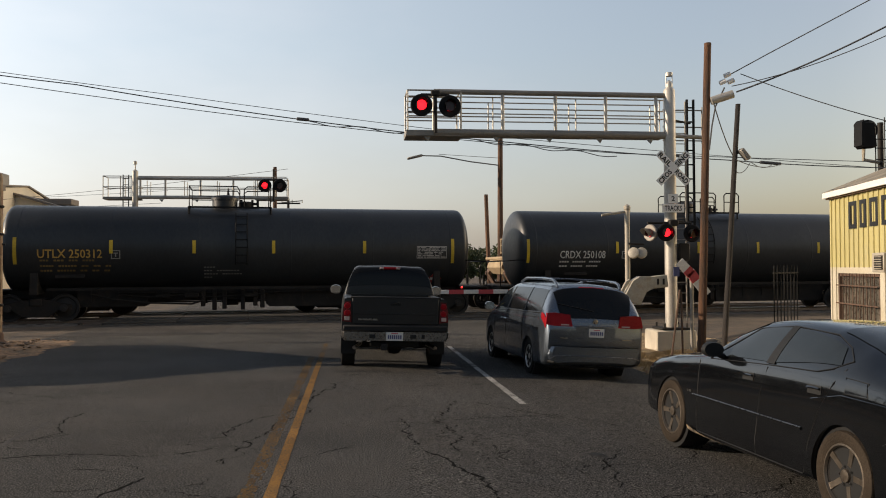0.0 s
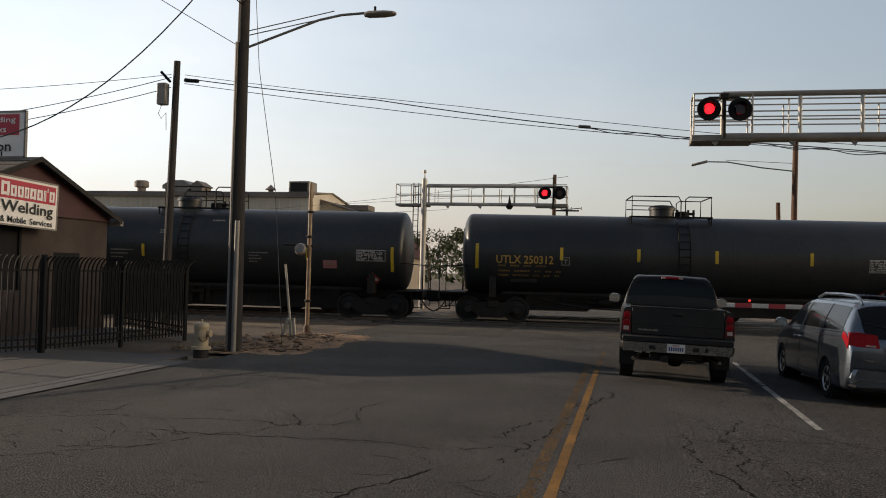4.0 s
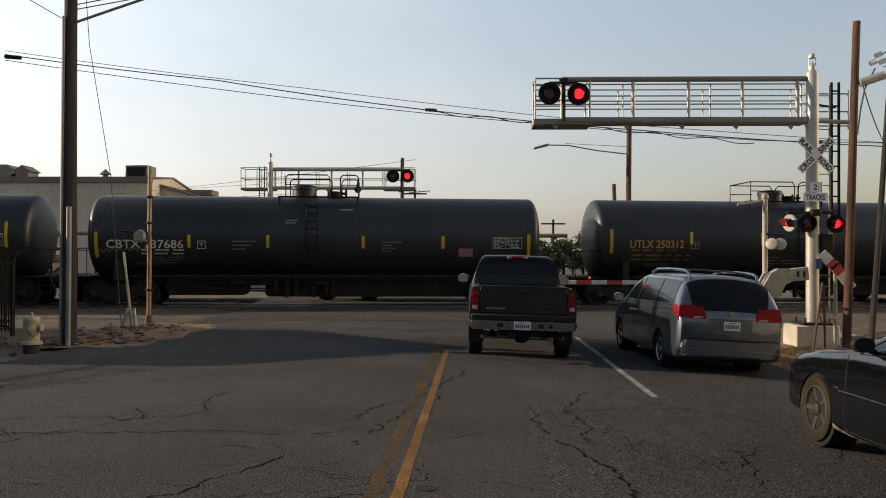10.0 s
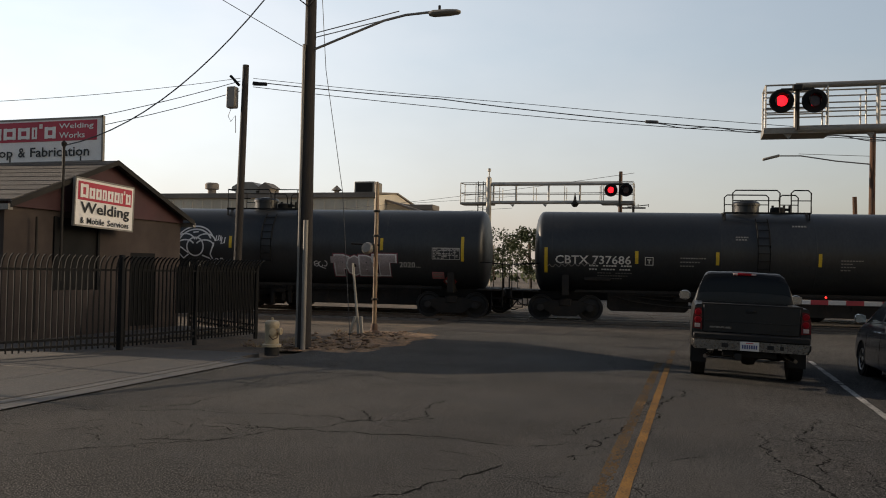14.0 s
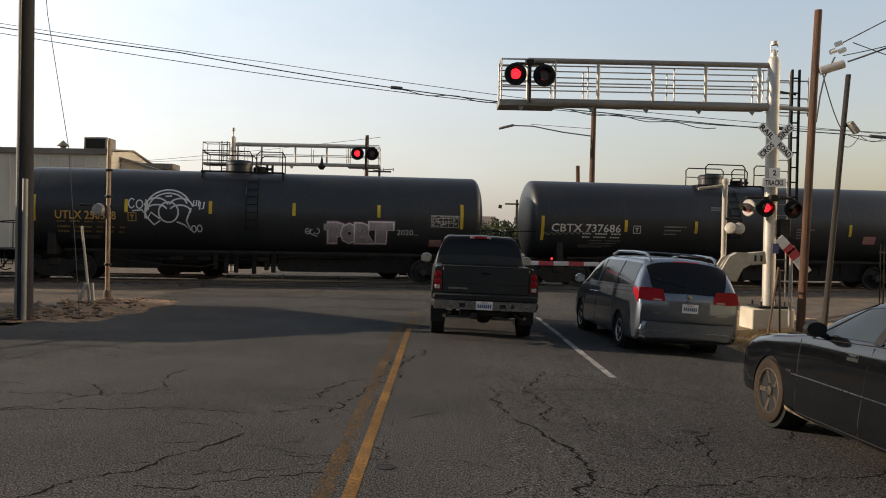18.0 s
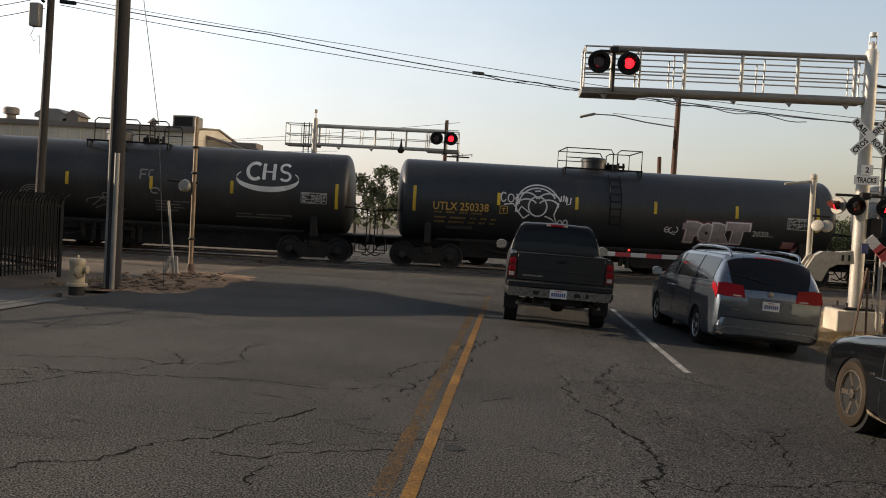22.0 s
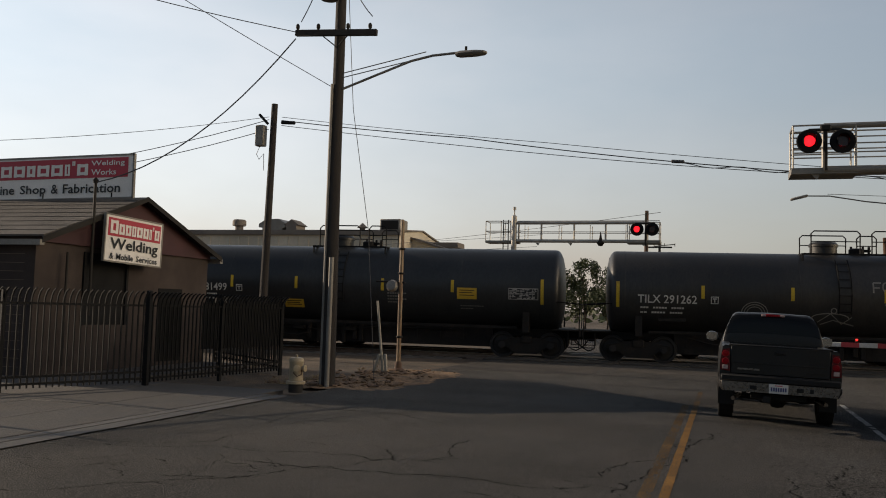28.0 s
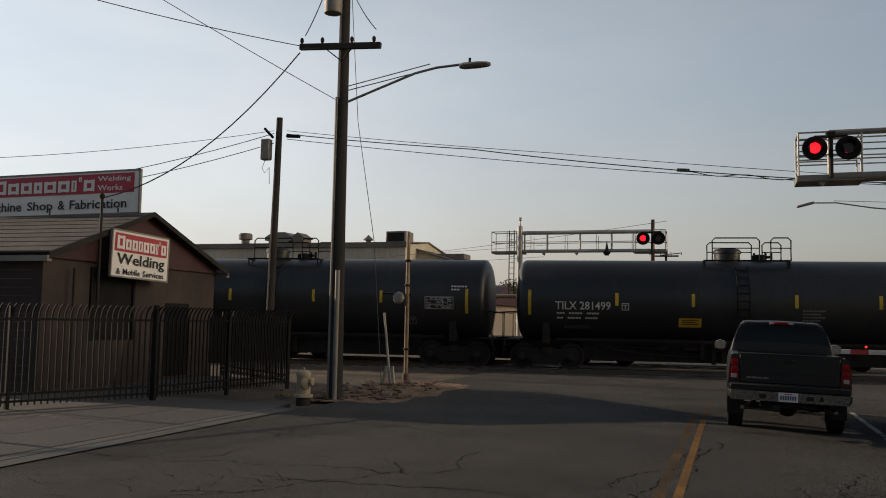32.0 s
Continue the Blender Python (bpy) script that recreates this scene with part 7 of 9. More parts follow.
part("fascia", box((0.05, LEN + 0.3, 0.15), (-0.125, -LEN / 2 - 0.1, YE + 0.10), None, 0.01), SIGN_WHITE, yb, "white painted fascia board")
# shade under the eave, put in as a dark rust-coloured strip
part("soffit_shadow_strip", box((0.1, LEN, 0.05), (-0.03, -LEN / 2, YE + 0.02)), RUST, yb, "dark strip for the shade under the eave")
for e in (0.02, -LEN - 0.3):
    part("barge_board", rings(bmesh.new(), [[(-0.14, y, YE + 0.02), (4.6, y, 5.55), (4.6, y, 5.7), (-0.14, y, YE + 0.17)] for y in (e, e + 0.03)]), SIGN_WHITE, yb)
# black marks of the painted trade name, as plain shapes
def name_mark(w, h, at, z):
    bm, stroke = bmesh.new(), min(0.13, w * 0.45)
    for sy in (-1, 1):
        solid(bm, (0.012, stroke, h * 1.1), (-0.012, -(at + w / 2) + sy * (w * 0.40 - stroke / 2), z))
    for sz in (-1, 1):
        solid(bm, (0.011, w * 0.8, stroke * 0.8), (-0.012, -(at + w / 2), z + sz * (h * 0.55 - stroke * 0.4)))
    part("name_mark", bm, SIGN_BLACK, yb, "black painted shape of the trade name", 0)


x = 1.4
for w, hgt in ((0.62, 0.6), (0.5, 0.6), (0.6, 0.6), (0.5, 0.6), (0.65, 0.6), (0.62, 0.6), (0.16, 0.6), (0.12, 0.2), (0.52, 0.6)):
    name_mark(w, hgt, x, 3.12 + (0.6 - hgt) / 2)
    x += w + 0.1
for w in (0.5, 0.52, 0.5, 0.55, 0.5, 0.5, 0.5):
    x0 = x + 0.35
    name_mark(w, 0.6, x0, 3.12)
    x += w + 0.1
for y0, y1, z0, z1, kind in WIN:
    w = part("window_frame" if kind == "window" else "door_frame", box((0.1, y1 - y0, 0.07), (0.08, -(y0 + y1) / 2, z1 - 0.04)), RUST, yb)
    part("pane", box((0.02, y1 - y0, z1 - z0), (0.12, -(y0 + y1) / 2, (z0 + z1) / 2)), DIM_GLASS, w, "dusty pane")
    for a in (y0 + 0.04, y1 - 0.04):
        part("jamb", box((0.1, 0.08, z1 - z0), (0.08, -a, (z0 + z1) / 2)), RUST, w)
    n = int((y1 - y0) / 0.22)
    for k in range(1, n):
        part("bar", box((0.02, 0.022, z1 - z0 + (0.16 if kind == "door" else 0)), (-0.02, -(y0 + (y1 - y0) * k / n), (z0 + z1) / 2 + (0.05 if kind == "door" else 0))), RUST, w)
    for z in (0.45, 0.95, 1.4):
        part("bar", box((0.022, y1 - y0, 0.03), (-0.03, -(y0 + y1) / 2, z)), RUST, w)
ac = part("air_conditioner", box((0.5, 0.62, 0.42), (-0.2, -4.36, 1.95), None, 0.015), BEIGE_BOX, yb, "cream window air conditioner")
part("grille", box((0.02, 0.42, 0.3), (-0.46, -4.42, 1.95)), DARK_IRON, ac)
for k in range(6):
    part("louvre", box((0.02, 0.40, 0.015), (-0.475, -4.42, 1.82 + 0.05 * k)), BEIGE_BOX, ac)
part("dark_panel", box((0.03, 0.5, 0.36), (-0.012, -3.66, 1.93)), BLACK_METAL, yb)
part("wall_lamp", box((0.2, 0.22, 0.14), (-0.14, -5.0, 3.44), None, 0.02), RUST, yb)
rail = thing("railing_fence", pose(11.6, 22.4, 0, 0, 0, 30), "dark iron railing by the building corner", "fence")
for k in range(8):
    part("bar", rod(bmesh.new(), (0.16 * k, 0, -0.05), (0.16 * k, 0, 1.9), 0.016, n=6), BLACK_METAL, rail)
for z in (0.2, 1.7):
    part("rail", box((1.2, 0.03, 0.04), (0.56, 0, z)), BLACK_METAL, rail)

# ---- beyond the tracks ----
shed = thing("warehouse", pose(0, 54, 0), "long cream steel warehouse with roof vents", "building")
part("front_wall", box((48, 0.3, 6.9), (-44.5, 0, 3.4)), SHED_STEEL, shed)
part("eave_trim", box((48.3, 0.5, 0.3), (-44.4, -0.1, 6.75)), SHED_ROOF, shed, "dark eave trim")
part("end_wall", rings(bmesh.new(), [[(x, 0.2, 0), (x, 8, 0), (x, 8, 6.6), (x, 4.1, 7.2), (x, 0.2, 6.8)] for x in (-20.6, -20.4)]), SHED_STEEL, shed)
for k, (y0, z0, y1, z1) in enumerate(((-0.2, 6.85, 4.1, 7.2), (8.2, 6.65, 4.1, 7.2))):
    part("roof_sheet", rings(bmesh.new(), [[(x, y0, z0), (x, y1, z1), (x, y1, z1 + 0.1), (x, y0, z0 + 0.1)] for x in (-68.5, -20.3)]), SHED_ROOF, shed)
part("lean_to", rings(bmesh.new(), [[(-20.4, y, 0), (-20.4, y, 6.5), (-17.4, y, 5.6), (-17.4, y, 0)] for y in (2, 6)]), SHED_STEEL, shed)
part("lean_to_roof", rings(bmesh.new(), [[(-20.4, y, 6.52), (-20.4, y, 6.65), (-17.2, y, 5.69), (-17.2, y, 5.55)] for y in (1.7, 6.3)]), SHED_ROOF, shed)
for k in range(60):
    if k == 0:
        rib = part("wall_rib", box((0.1, 0.06, 6.4), (0, -0.17, 3.3)), SHED_STEEL, shed)
        rib.matrix_basis = pose(-21, 0, 0)
    else:
        again(rib, pose(-21 - 0.78 * k, 0, 0))
for x, r in ((-33.7, 0.5), (-23.9, 0.3)):
    part("roof_vent", lathe(bmesh.new(), [(r * 0.6, 6.9), (r * 0.6, 7.35), (r, 7.4), (r, 7.75), (r * 0.8, 7.85)] if r > 0.4 else [(r * 0.6, 6.9), (r * 0.6, 7.2), (r * 1.3, 7.25), (0.02, 7.6)], 14, pose(x, 1.5, 0)), SHED_ROOF, shed)
part("roof_duct", slab(bmesh.new(), [(-31.5, 6.9), (-31.5, 7.2), (-31.8, 7.25), (-31.8, 7.5), (-31.2, 7.85), (-30.2, 7.85), (-29.65, 7.5), (-29.65, 7.25), (-29.9, 7.2), (-29.9, 6.9)], 1, 2.4), GALV_DULL, shed)
part("roof_hood", slab(bmesh.new(), [(-29.6, 6.9), (-29.6, 7.38), (-29.8, 7.42), (-29.2, 7.82), (-28.6, 7.42), (-28.8, 7.38), (-28.8, 6.9)], 1, 2.4), SHED_ROOF, shed)
part("roof_unit", box((1.5, 1.5, 0.95), (-21.6, 1.6, 7.32), None, 0.05), GALV_DULL, shed)
part("unit_grille", box((1.2, 0.04, 0.6), (-21.6, 0.84, 7.38)), DARK_IRON, shed)
part("roof_unit", box((2.4, 1.6, 0.4), (-18.6, 4, 6.2), None, 0.05), SHED_ROOF, shed)
house = thing("low_house", pose(-27.8, 62, 0), "low house with a maroon gable roof beyond the tracks", "house")
part("wall", box((12, 8, 2.9), (6, 0, 1.4)), FAR_WALL, house)
part("roof", rings(bmesh.new(), [[(x, -4.6, 2.9), (x, 4.6, 2.9), (x, 0, 4.4)] for x in (-0.4, 12.4)]), MAROON, house)
for x in (2, 6, 9.6):
    wdw = part("window", box((1.2, 0.1, 1.2), (x, -4.02, 1.7)), SIGN_WHITE, house)
    part("pane", box((1.0, 0.06, 1.0), (x, -4.06, 1.7)), TINTED, wdw)
for x, y, w in ((-2, 95, 16), (60, 95, 20)):
    hs = thing("low_house", pose(x, y, 0), "low stucco house beyond the tracks", "house")
    part("wall", box((w, 9, 2.9), (0, 0, 1.4)), FAR_WALL, hs)
    part("roof", rings(bmesh.new(), [[(a, -5, 2.8), (a, 5, 2.8), (a, 0, 4.3)] for a in (-w / 2 - 0.5, w / 2 + 0.5)]), FAR_ROOF, hs)
    for a in (-0.3, 0.0, 0.3):
        wdw = part("window", box((1.3, 0.1, 1.1), (a * w, -4.52, 1.5)), SIGN_WHITE, hs)
        part("pane", box((1.1, 0.06, 0.9), (a * w, -4.56, 1.5)), TINTED, wdw)


def tree(at, height, spread, seed, leaf, label, slim=False):
    r = random.Random(seed)
    t = thing("cypress" if slim else "tree", pose(*at, -0.1), label, "tree", "trees beyond the tracks")
    bm = bmesh.new()
    pipe(bm, [(0, 0, 0), (r.uniform(-0.1, 0.1), 0, height * 0.25), (r.uniform(-0.3, 0.3), 0.1, height * 0.55), (r.uniform(-0.3, 0.3), 0, height * 0.8)], 0.14, 7)
    for _ in range(6):
        a, z = r.uniform(0, 6.28), height * r.uniform(0.3, 0.6)
        rod(bm, (0, 0, z), (math.cos(a) * spread * 0.6, math.sin(a) * spread * 0.6, z + height * 0.2), 0.06, 0.02, 6)
    part("trunk", bm, BARK, t)
    verts, faces = [], []
    clumps = []
    for _ in range(40):
        z = r.uniform(0.05 if slim else 0.3, 1.0)
        w = spread * (1.05 - z) * 0.9 if slim else spread * math.sin(math.pi * min(max((z - 0.2) / 0.85, 0.05), 1)) ** 0.6
        a, q = r.uniform(0, 6.28), math.sqrt(r.random()) * w
        clumps.append((math.cos(a) * q, math.sin(a) * q, z * height, spread * (0.16 if slim else 0.24) * r.uniform(0.7, 1.3)))
    for cx, cy, cz, cr in clumps:
        for _ in range(70):
            v = Vector((r.gauss(0, 1), r.gauss(0, 1), r.gauss(0, 1))).normalized() * cr * r.uniform(0.5, 1.1)
            p = Vector((cx, cy, cz)) + v
            a = Vector((r.gauss(0, 1), r.gauss(0, 1), r.gauss(0, 1))).normalized() * 0.16
            b = a.cross(Vector((r.gauss(0, 1), r.gauss(0, 1), r.gauss(0, 1)))).normalized() * 0.07
            n = len(verts)
            verts += [p - a, p + b, p + a, p - b]
            faces.append((n, n + 1, n + 2, n + 3))
    me = bpy.data.meshes.new("crown")
    me.from_pydata(verts, [], faces)
    me.materials.append(leaf)
    c = new("crown", me)
    c.parent = t
    return t


tree((-10.1, 84.4), 7.2, 1.0, 1, LEAF_DARK, "slim dark cypress beyond the tracks", True)
tree((-8.4, 84.6), 6.2, 0.8, 8, LEAF_DARK, "slim dark cypress beyond the tracks", True)
for k, (x, y, h, s) in enumerate(((-6.5, 82, 6.3, 2.6), (-2.6, 85, 6.6, 2.8), (-12.4, 83, 6.6, 2.2), (1.6, 86, 4.8, 2.2), (8.4, 80, 4.3, 2.0), (13.0, 84, 4.4, 2.6), (17.5, 82, 4.6, 2.6), (4.8, 90, 4.6, 2.4), (24, 86, 5, 3), (31, 84, 5, 3), (-20, 88, 6, 3), (10.8, 84, 5.2, 2.4), (15.2, 80, 4.8, 2.4), (20.4, 83, 5.4, 2.8), (27.5, 82, 5, 2.8), (6.2, 82, 4.6, 2.2), (35, 86, 5.5, 3), (40, 84, 5.2, 3), (-9.6, 78, 5.6, 2.6), (-4.6, 79, 5.4, 2.4), (-0.8, 80, 5.2, 2.2), (-14.6, 80, 5.8, 2.6), (3.0, 78, 4.6, 2.0))):
    tree((x, y), h * (0.78 if x > 6 else 0.74 if x > -3 else 1.0), s, 20 + k, LEAF, "bushy green tree beyond the tracks")
for k, (x, y, h) in enumerate(((-5.32, 80, 8.25), (7.47, 80, 5.5))):
    p = pole("utility_pole", (x, y), (x, y, h), 0.15, 0.11, WOOD_GREY, "wooden power pole in the far row")
    for z in (h - 0.3,):
        part("crossarm", box((2.2, 0.12, 0.14), (0, -0.1, z), None, 0.01), WOOD_GREY, p)
far_line = [(5 * i - 320 + 0.0, 150 + 4 * math.sin(i)) for i in range(128)]
verts, faces = [], []
r = random.Random(77)
for x, y in far_line:
    for _ in range(60):
        p = Vector((x + r.gauss(0, 3), y + r.gauss(0, 4), abs(r.gauss(0, 2.0)) + 0.3))
        a = Vector((r.gauss(0, 1), r.gauss(0, 1), r.gauss(0, 1))).normalized() * 0.7
        b = a.cross(Vector((r.gauss(0, 1), r.gauss(0, 1), r.gauss(0, 1)))).normalized() * 0.4
        n = len(verts)
        verts += [p - a, p + b, p + a, p - b]
        faces.append((n, n + 1, n + 2, n + 3))
me = bpy.data.meshes.new("far_trees")
me.from_pydata(verts, [], faces)
me.materials.append(LEAF)
tagged(new("far_trees", me), "distant row of green trees", "trees", "", "stuff")


# ---- vehicles ----
class Shell:
    """A car body: sections across it, each a half profile from the sill over the shoulder to the middle of the roof."""

    def __init__(self, stations):
        self.y = [s[0] for s in stations]
        self.p = np.array([s[1] for s in stations], float)
        d = np.zeros_like(self.p)
        y = np.array(self.y)
        for i in range(len(y)):
            a, b = max(i - 1, 0), min(i + 1, len(y) - 1)
            d[i] = (self.p[b] - self.p[a]) / (y[b] - y[a]) * (0.75 if 0 < i < len(y) - 1 else 1)
        self.d = d

    def row(self, y):
        i = int(np.clip(np.searchsorted(self.y, y) - 1, 0, len(self.y) - 2))
        h = self.y[i + 1] - self.y[i]
        t = (y - self.y[i]) / h
        a, b, c, e = 2 * t**3 - 3 * t**2 + 1, t**3 - 2 * t**2 + t, -2 * t**3 + 3 * t**2, t**3 - t**2
        return a * self.p[i] + b * h * self.d[i] + c * self.p[i + 1] + e * h * self.d[i + 1]

    def at(self, y, v, side=1):
        """v runs from 0 at the sill to n at the roof's middle and on down the other side."""
        r = self.row(y)
        n = len(r) - 1
        if v > n:
            v, side = 2 * n - v, -side
        i = min(int(v), n - 1)
        t = v - i
        p0, p1, p2, p3 = r[max(i - 1, 0)], r[i], r[i + 1], r[min(i + 2, n)] if i + 2 <= n else r[n] * (-1, 1)
        m1, m2 = (p2 - p0) * 0.38, (p3 - p1) * 0.38
        q = (2 * t**3 - 3 * t**2 + 1) * p1 + (t**3 - 2 * t**2 + t) * m1 + (-2 * t**3 + 3 * t**2) * p2 + (t**3 - t**2) * m2
        return Vector((side * q[0], y, q[1]))

    def normal(self, y, v, side=1):
        e = 0.02
        n = len(self.p[0]) - 1
        a = self.at(min(y + e, self.y[-1]), v, side) - self.at(max(y - e, self.y[0]), v, side)
        b = self.at(y, min(v + e, 2 * n), side) - self.at(y, max(v - e, 0), side)
        k = a.cross(b)
        k = k.normalized() if k.length > 1e-9 else Vector((side, 0, 0))
        p = self.at(y, v, side)
        return k if k.dot(p - Vector((0, p.y, 0.7))) > 0 else -k

    def hull(self, steps=44, per=4):
        n = len(self.p[0]) - 1
        ys = sorted(set(np.linspace(self.y[0], self.y[-1], steps).tolist() + list(self.y)))
        vs = [k / per for k in range(2 * n * per + 1)]
        bm = bmesh.new()
        rings(bm, [[self.at(y, v) for v in vs] for y in ys])
        return bm

    def patch(self, corners, side=1, out=0.006, nu=8, nv=8, thick=0.0):
        """A piece laid on the body: corners (y, v) go round it."""
        (ya, va), (yb, vb), (yc, vc), (yd, vd) = corners
        grid = []
        for j in range(nv + 1):
            f = j / nv
            row = []
            for i in range(nu + 1):
                g = i / nu
                y = (ya * (1 - g) + yb * g) * (1 - f) + (yd * (1 - g) + yc * g) * f
                v = (va * (1 - g) + vb * g) * (1 - f) + (vd * (1 - g) + vc * g) * f
                row.append(self.at(y, v, side) + self.normal(y, v, side) * out)
            grid.append(row)
        return sheet(bmesh.new(), grid)

    def line(self, points, side=1, r=0.005, out=0.002):
        return pipe(bmesh.new(), [self.at(y, v, side) + self.normal(y, v, side) * out for y, v in points], r, 4)


def cut_arches(bm, name, material, holes, r):
    """Takes round wheel arches out of a hull."""
    ob = new(name, mesh_of(name, bm, material))
    cutters = []
    for x, y, z in holes:
        c = new("cutter", mesh_of("cutter", rod(bmesh.new(), (x * 0.62, y, z), (x * 1.4, y, z), r, n=36), material))
        cutters.append(c)
        mod = ob.modifiers.new("arch", "BOOLEAN")
        mod.object, mod.operation, mod.solver = c, "DIFFERENCE", "EXACT"
    bpy.context.view_layer.update()
    me = bpy.data.meshes.new_from_object(ob.evaluated_get(bpy.context.evaluated_depsgraph_get()))
    ob.modifiers.clear()
    ob.data = me
    for c in cutters:
        bpy.data.objects.remove(c)
    me.polygons.foreach_set("use_smooth", [True] * len(me.polygons))
    me.set_sharp_from_angle(angle=radians(34))
    return ob


def wheel(parent, at, r, rim, width, tyre_mat, rim_mat, spokes, side, twist=0.0):
    """Tyre, rim with spokes, hub. side: +1 faces +x, -1 faces -x."""
    m = pose(*at, 0, 90 * side, 0)
    w = part("wheel", lathe(bmesh.new(), [(rim * 0.97, -width * 0.4), (rim * 0.97, width * 0.38), (rim * 0.88, width * 0.30), (rim * 0.84, -width * 0.42), (0.06, -width * 0.42)], 40, cap=False), UNDER, parent)
    w.matrix_basis = m
    prof = [(rim, -width * 0.42), (rim + (r - rim) * 0.45, -width * 0.5), (r * 0.975, -width * 0.44), (r, -width * 0.34), (r, width * 0.34), (r * 0.975, width * 0.44), (rim + (r - rim) * 0.45, width * 0.5), (rim, width * 0.42)]
    part("tyre", lathe(bmesh.new(), prof, 48, cap=False), tyre_mat, w)
    part("rim_lip", lathe(bmesh.new(), [(rim * 1.0, width * 0.36), (rim * 1.02, width * 0.43), (rim * 0.96, width * 0.44), (rim * 0.92, width * 0.36)], 40, cap=False), rim_mat, w)
    for k in range(spokes):
        a = k * 360 / spokes + twist
        bm = bmesh.new()
        loops = []
        for f, wd, z in ((0.05, 0.60, 0.27), (0.35, 0.52, 0.30), (0.7, 0.48, 0.34), (0.95, 0.58, 0.37)):
            hw = rim * wd * (0.5 if spokes < 7 else 0.3)
            loops.append([(rim * f, -hw * 0.55, width * z - 0.03), (rim * f, hw * 0.55, width * z - 0.03), (rim * f, hw * 0.38, width * z), (rim * f, -hw * 0.38, width * z)])
        rings(bm, loops)
        s = part("spoke", bm, rim_mat, w)
        s.matrix_basis = pose(0, 0, 0, 0, 0, a)
    part("hub_cap", lathe(bmesh.new(), [(0.055, width * 0.3), (0.05, width * 0.38), (0.02, width * 0.4), (0.001, width * 0.4)], 18, cap=False), rim_mat, w)
    for k in range(5):
        a = k * math.tau / 5 + 0.3
        n = part("lug_nut", rod(bmesh.new(), (0.075 * math.cos(a), 0.075 * math.sin(a), width * 0.3), (0.075 * math.cos(a), 0.075 * math.sin(a), width * 0.37), 0.011, n=6), CHROME, w)
    return w


def number_plate(parent, x, y, z, m=None):
    p = part("number_plate", box((0.305, 0.008, 0.155), (x, y, z), None, 0.003), PLATE, parent, "white number plate")
    for k in range(7):
        part("plate_bar", box((0.025, 0.003, 0.066), (x - 0.11 + 0.037 * k, y - 0.006, z - 0.008)), BAR_BLUE, p)
    part("plate_bar", box((0.12, 0.003, 0.014), (x, y - 0.006, z + 0.055)), SIGN_RED, p)
    return p


# -- the black sedan --
sedan = thing("sedan", pose(4.721, 8.009, -0.145, 0.34, 2.33, 4.16), "black four-door sedan with dusty five-spoke wheels", "car")
S = Shell([
    (-2.58, [(0.60, 0.34), (0.80, 0.38), (0.865, 0.60), (0.845, 0.88), (0.76, 1.04), (0.40, 1.09), (0, 1.10)]),
    (-2.50, [(0.66, 0.28), (0.88, 0.32), (0.92, 0.60), (0.895, 0.95), (0.78, 1.10), (0.40, 1.14), (0, 1.15)]),
    (-2.25, [(0.70, 0.26), (0.92, 0.30), (0.945, 0.60), (0.92, 1.02), (0.78, 1.14), (0.40, 1.17), (0, 1.18)]),
    (-1.95, [(0.72, 0.22), (0.93, 0.26), (0.955, 0.60), (0.93, 1.06), (0.73, 1.19), (0.40, 1.225), (0, 1.235)]),
    (-1.50, [(0.72, 0.20), (0.93, 0.24), (0.95, 0.60), (0.925, 1.085), (0.67, 1.335), (0.40, 1.40), (0, 1.415)]),
    (-1.02, [(0.72, 0.20), (0.93, 0.24), (0.945, 0.60), (0.92, 1.085), (0.63, 1.435), (0.38, 1.49), (0, 1.505)]),
    (-0.50, [(0.72, 0.20), (0.93, 0.24), (0.945, 0.60), (0.915, 1.075), (0.62, 1.455), (0.38, 1.51), (0, 1.525)]),
    (0.05, [(0.72, 0.20), (0.93, 0.24), (0.945, 0.60), (0.915, 1.055), (0.63, 1.42), (0.40, 1.475), (0, 1.49)]),
    (0.45, [(0.72, 0.20), (0.93, 0.24), (0.945, 0.60), (0.915, 1.035), (0.69, 1.29), (0.44, 1.355), (0, 1.375)]),
    (0.88, [(0.72, 0.20), (0.93, 0.24), (0.945, 0.60), (0.915, 0.995), (0.80, 1.07), (0.48, 1.13), (0, 1.15)]),
    (1.50, [(0.72, 0.22), (0.92, 0.26), (0.94, 0.58), (0.91, 0.93), (0.78, 0.995), (0.42, 1.035), (0, 1.045)]),
    (2.00, [(0.70, 0.23), (0.90, 0.28), (0.915, 0.56), (0.88, 0.85), (0.74, 0.925), (0.42, 0.965), (0, 0.975)]),
    (2.28, [(0.66, 0.24), (0.86, 0.30), (0.88, 0.54), (0.85, 0.77), (0.70, 0.86), (0.40, 0.90), (0, 0.91)]),
    (2.42, [(0.50, 0.32), (0.72, 0.38), (0.76, 0.50), (0.74, 0.62), (0.62, 0.70), (0.35, 0.73), (0, 0.74)]),
])
body = cut_arches(S.hull(52), "body", SEDAN_PAINT, [(sx, y, 0.35) for sx in (-0.95, 0.95) for y in (-1.525, 1.525)], 0.392)
body.parent = sedan
tagged(body, "glossy dusty black bodywork")
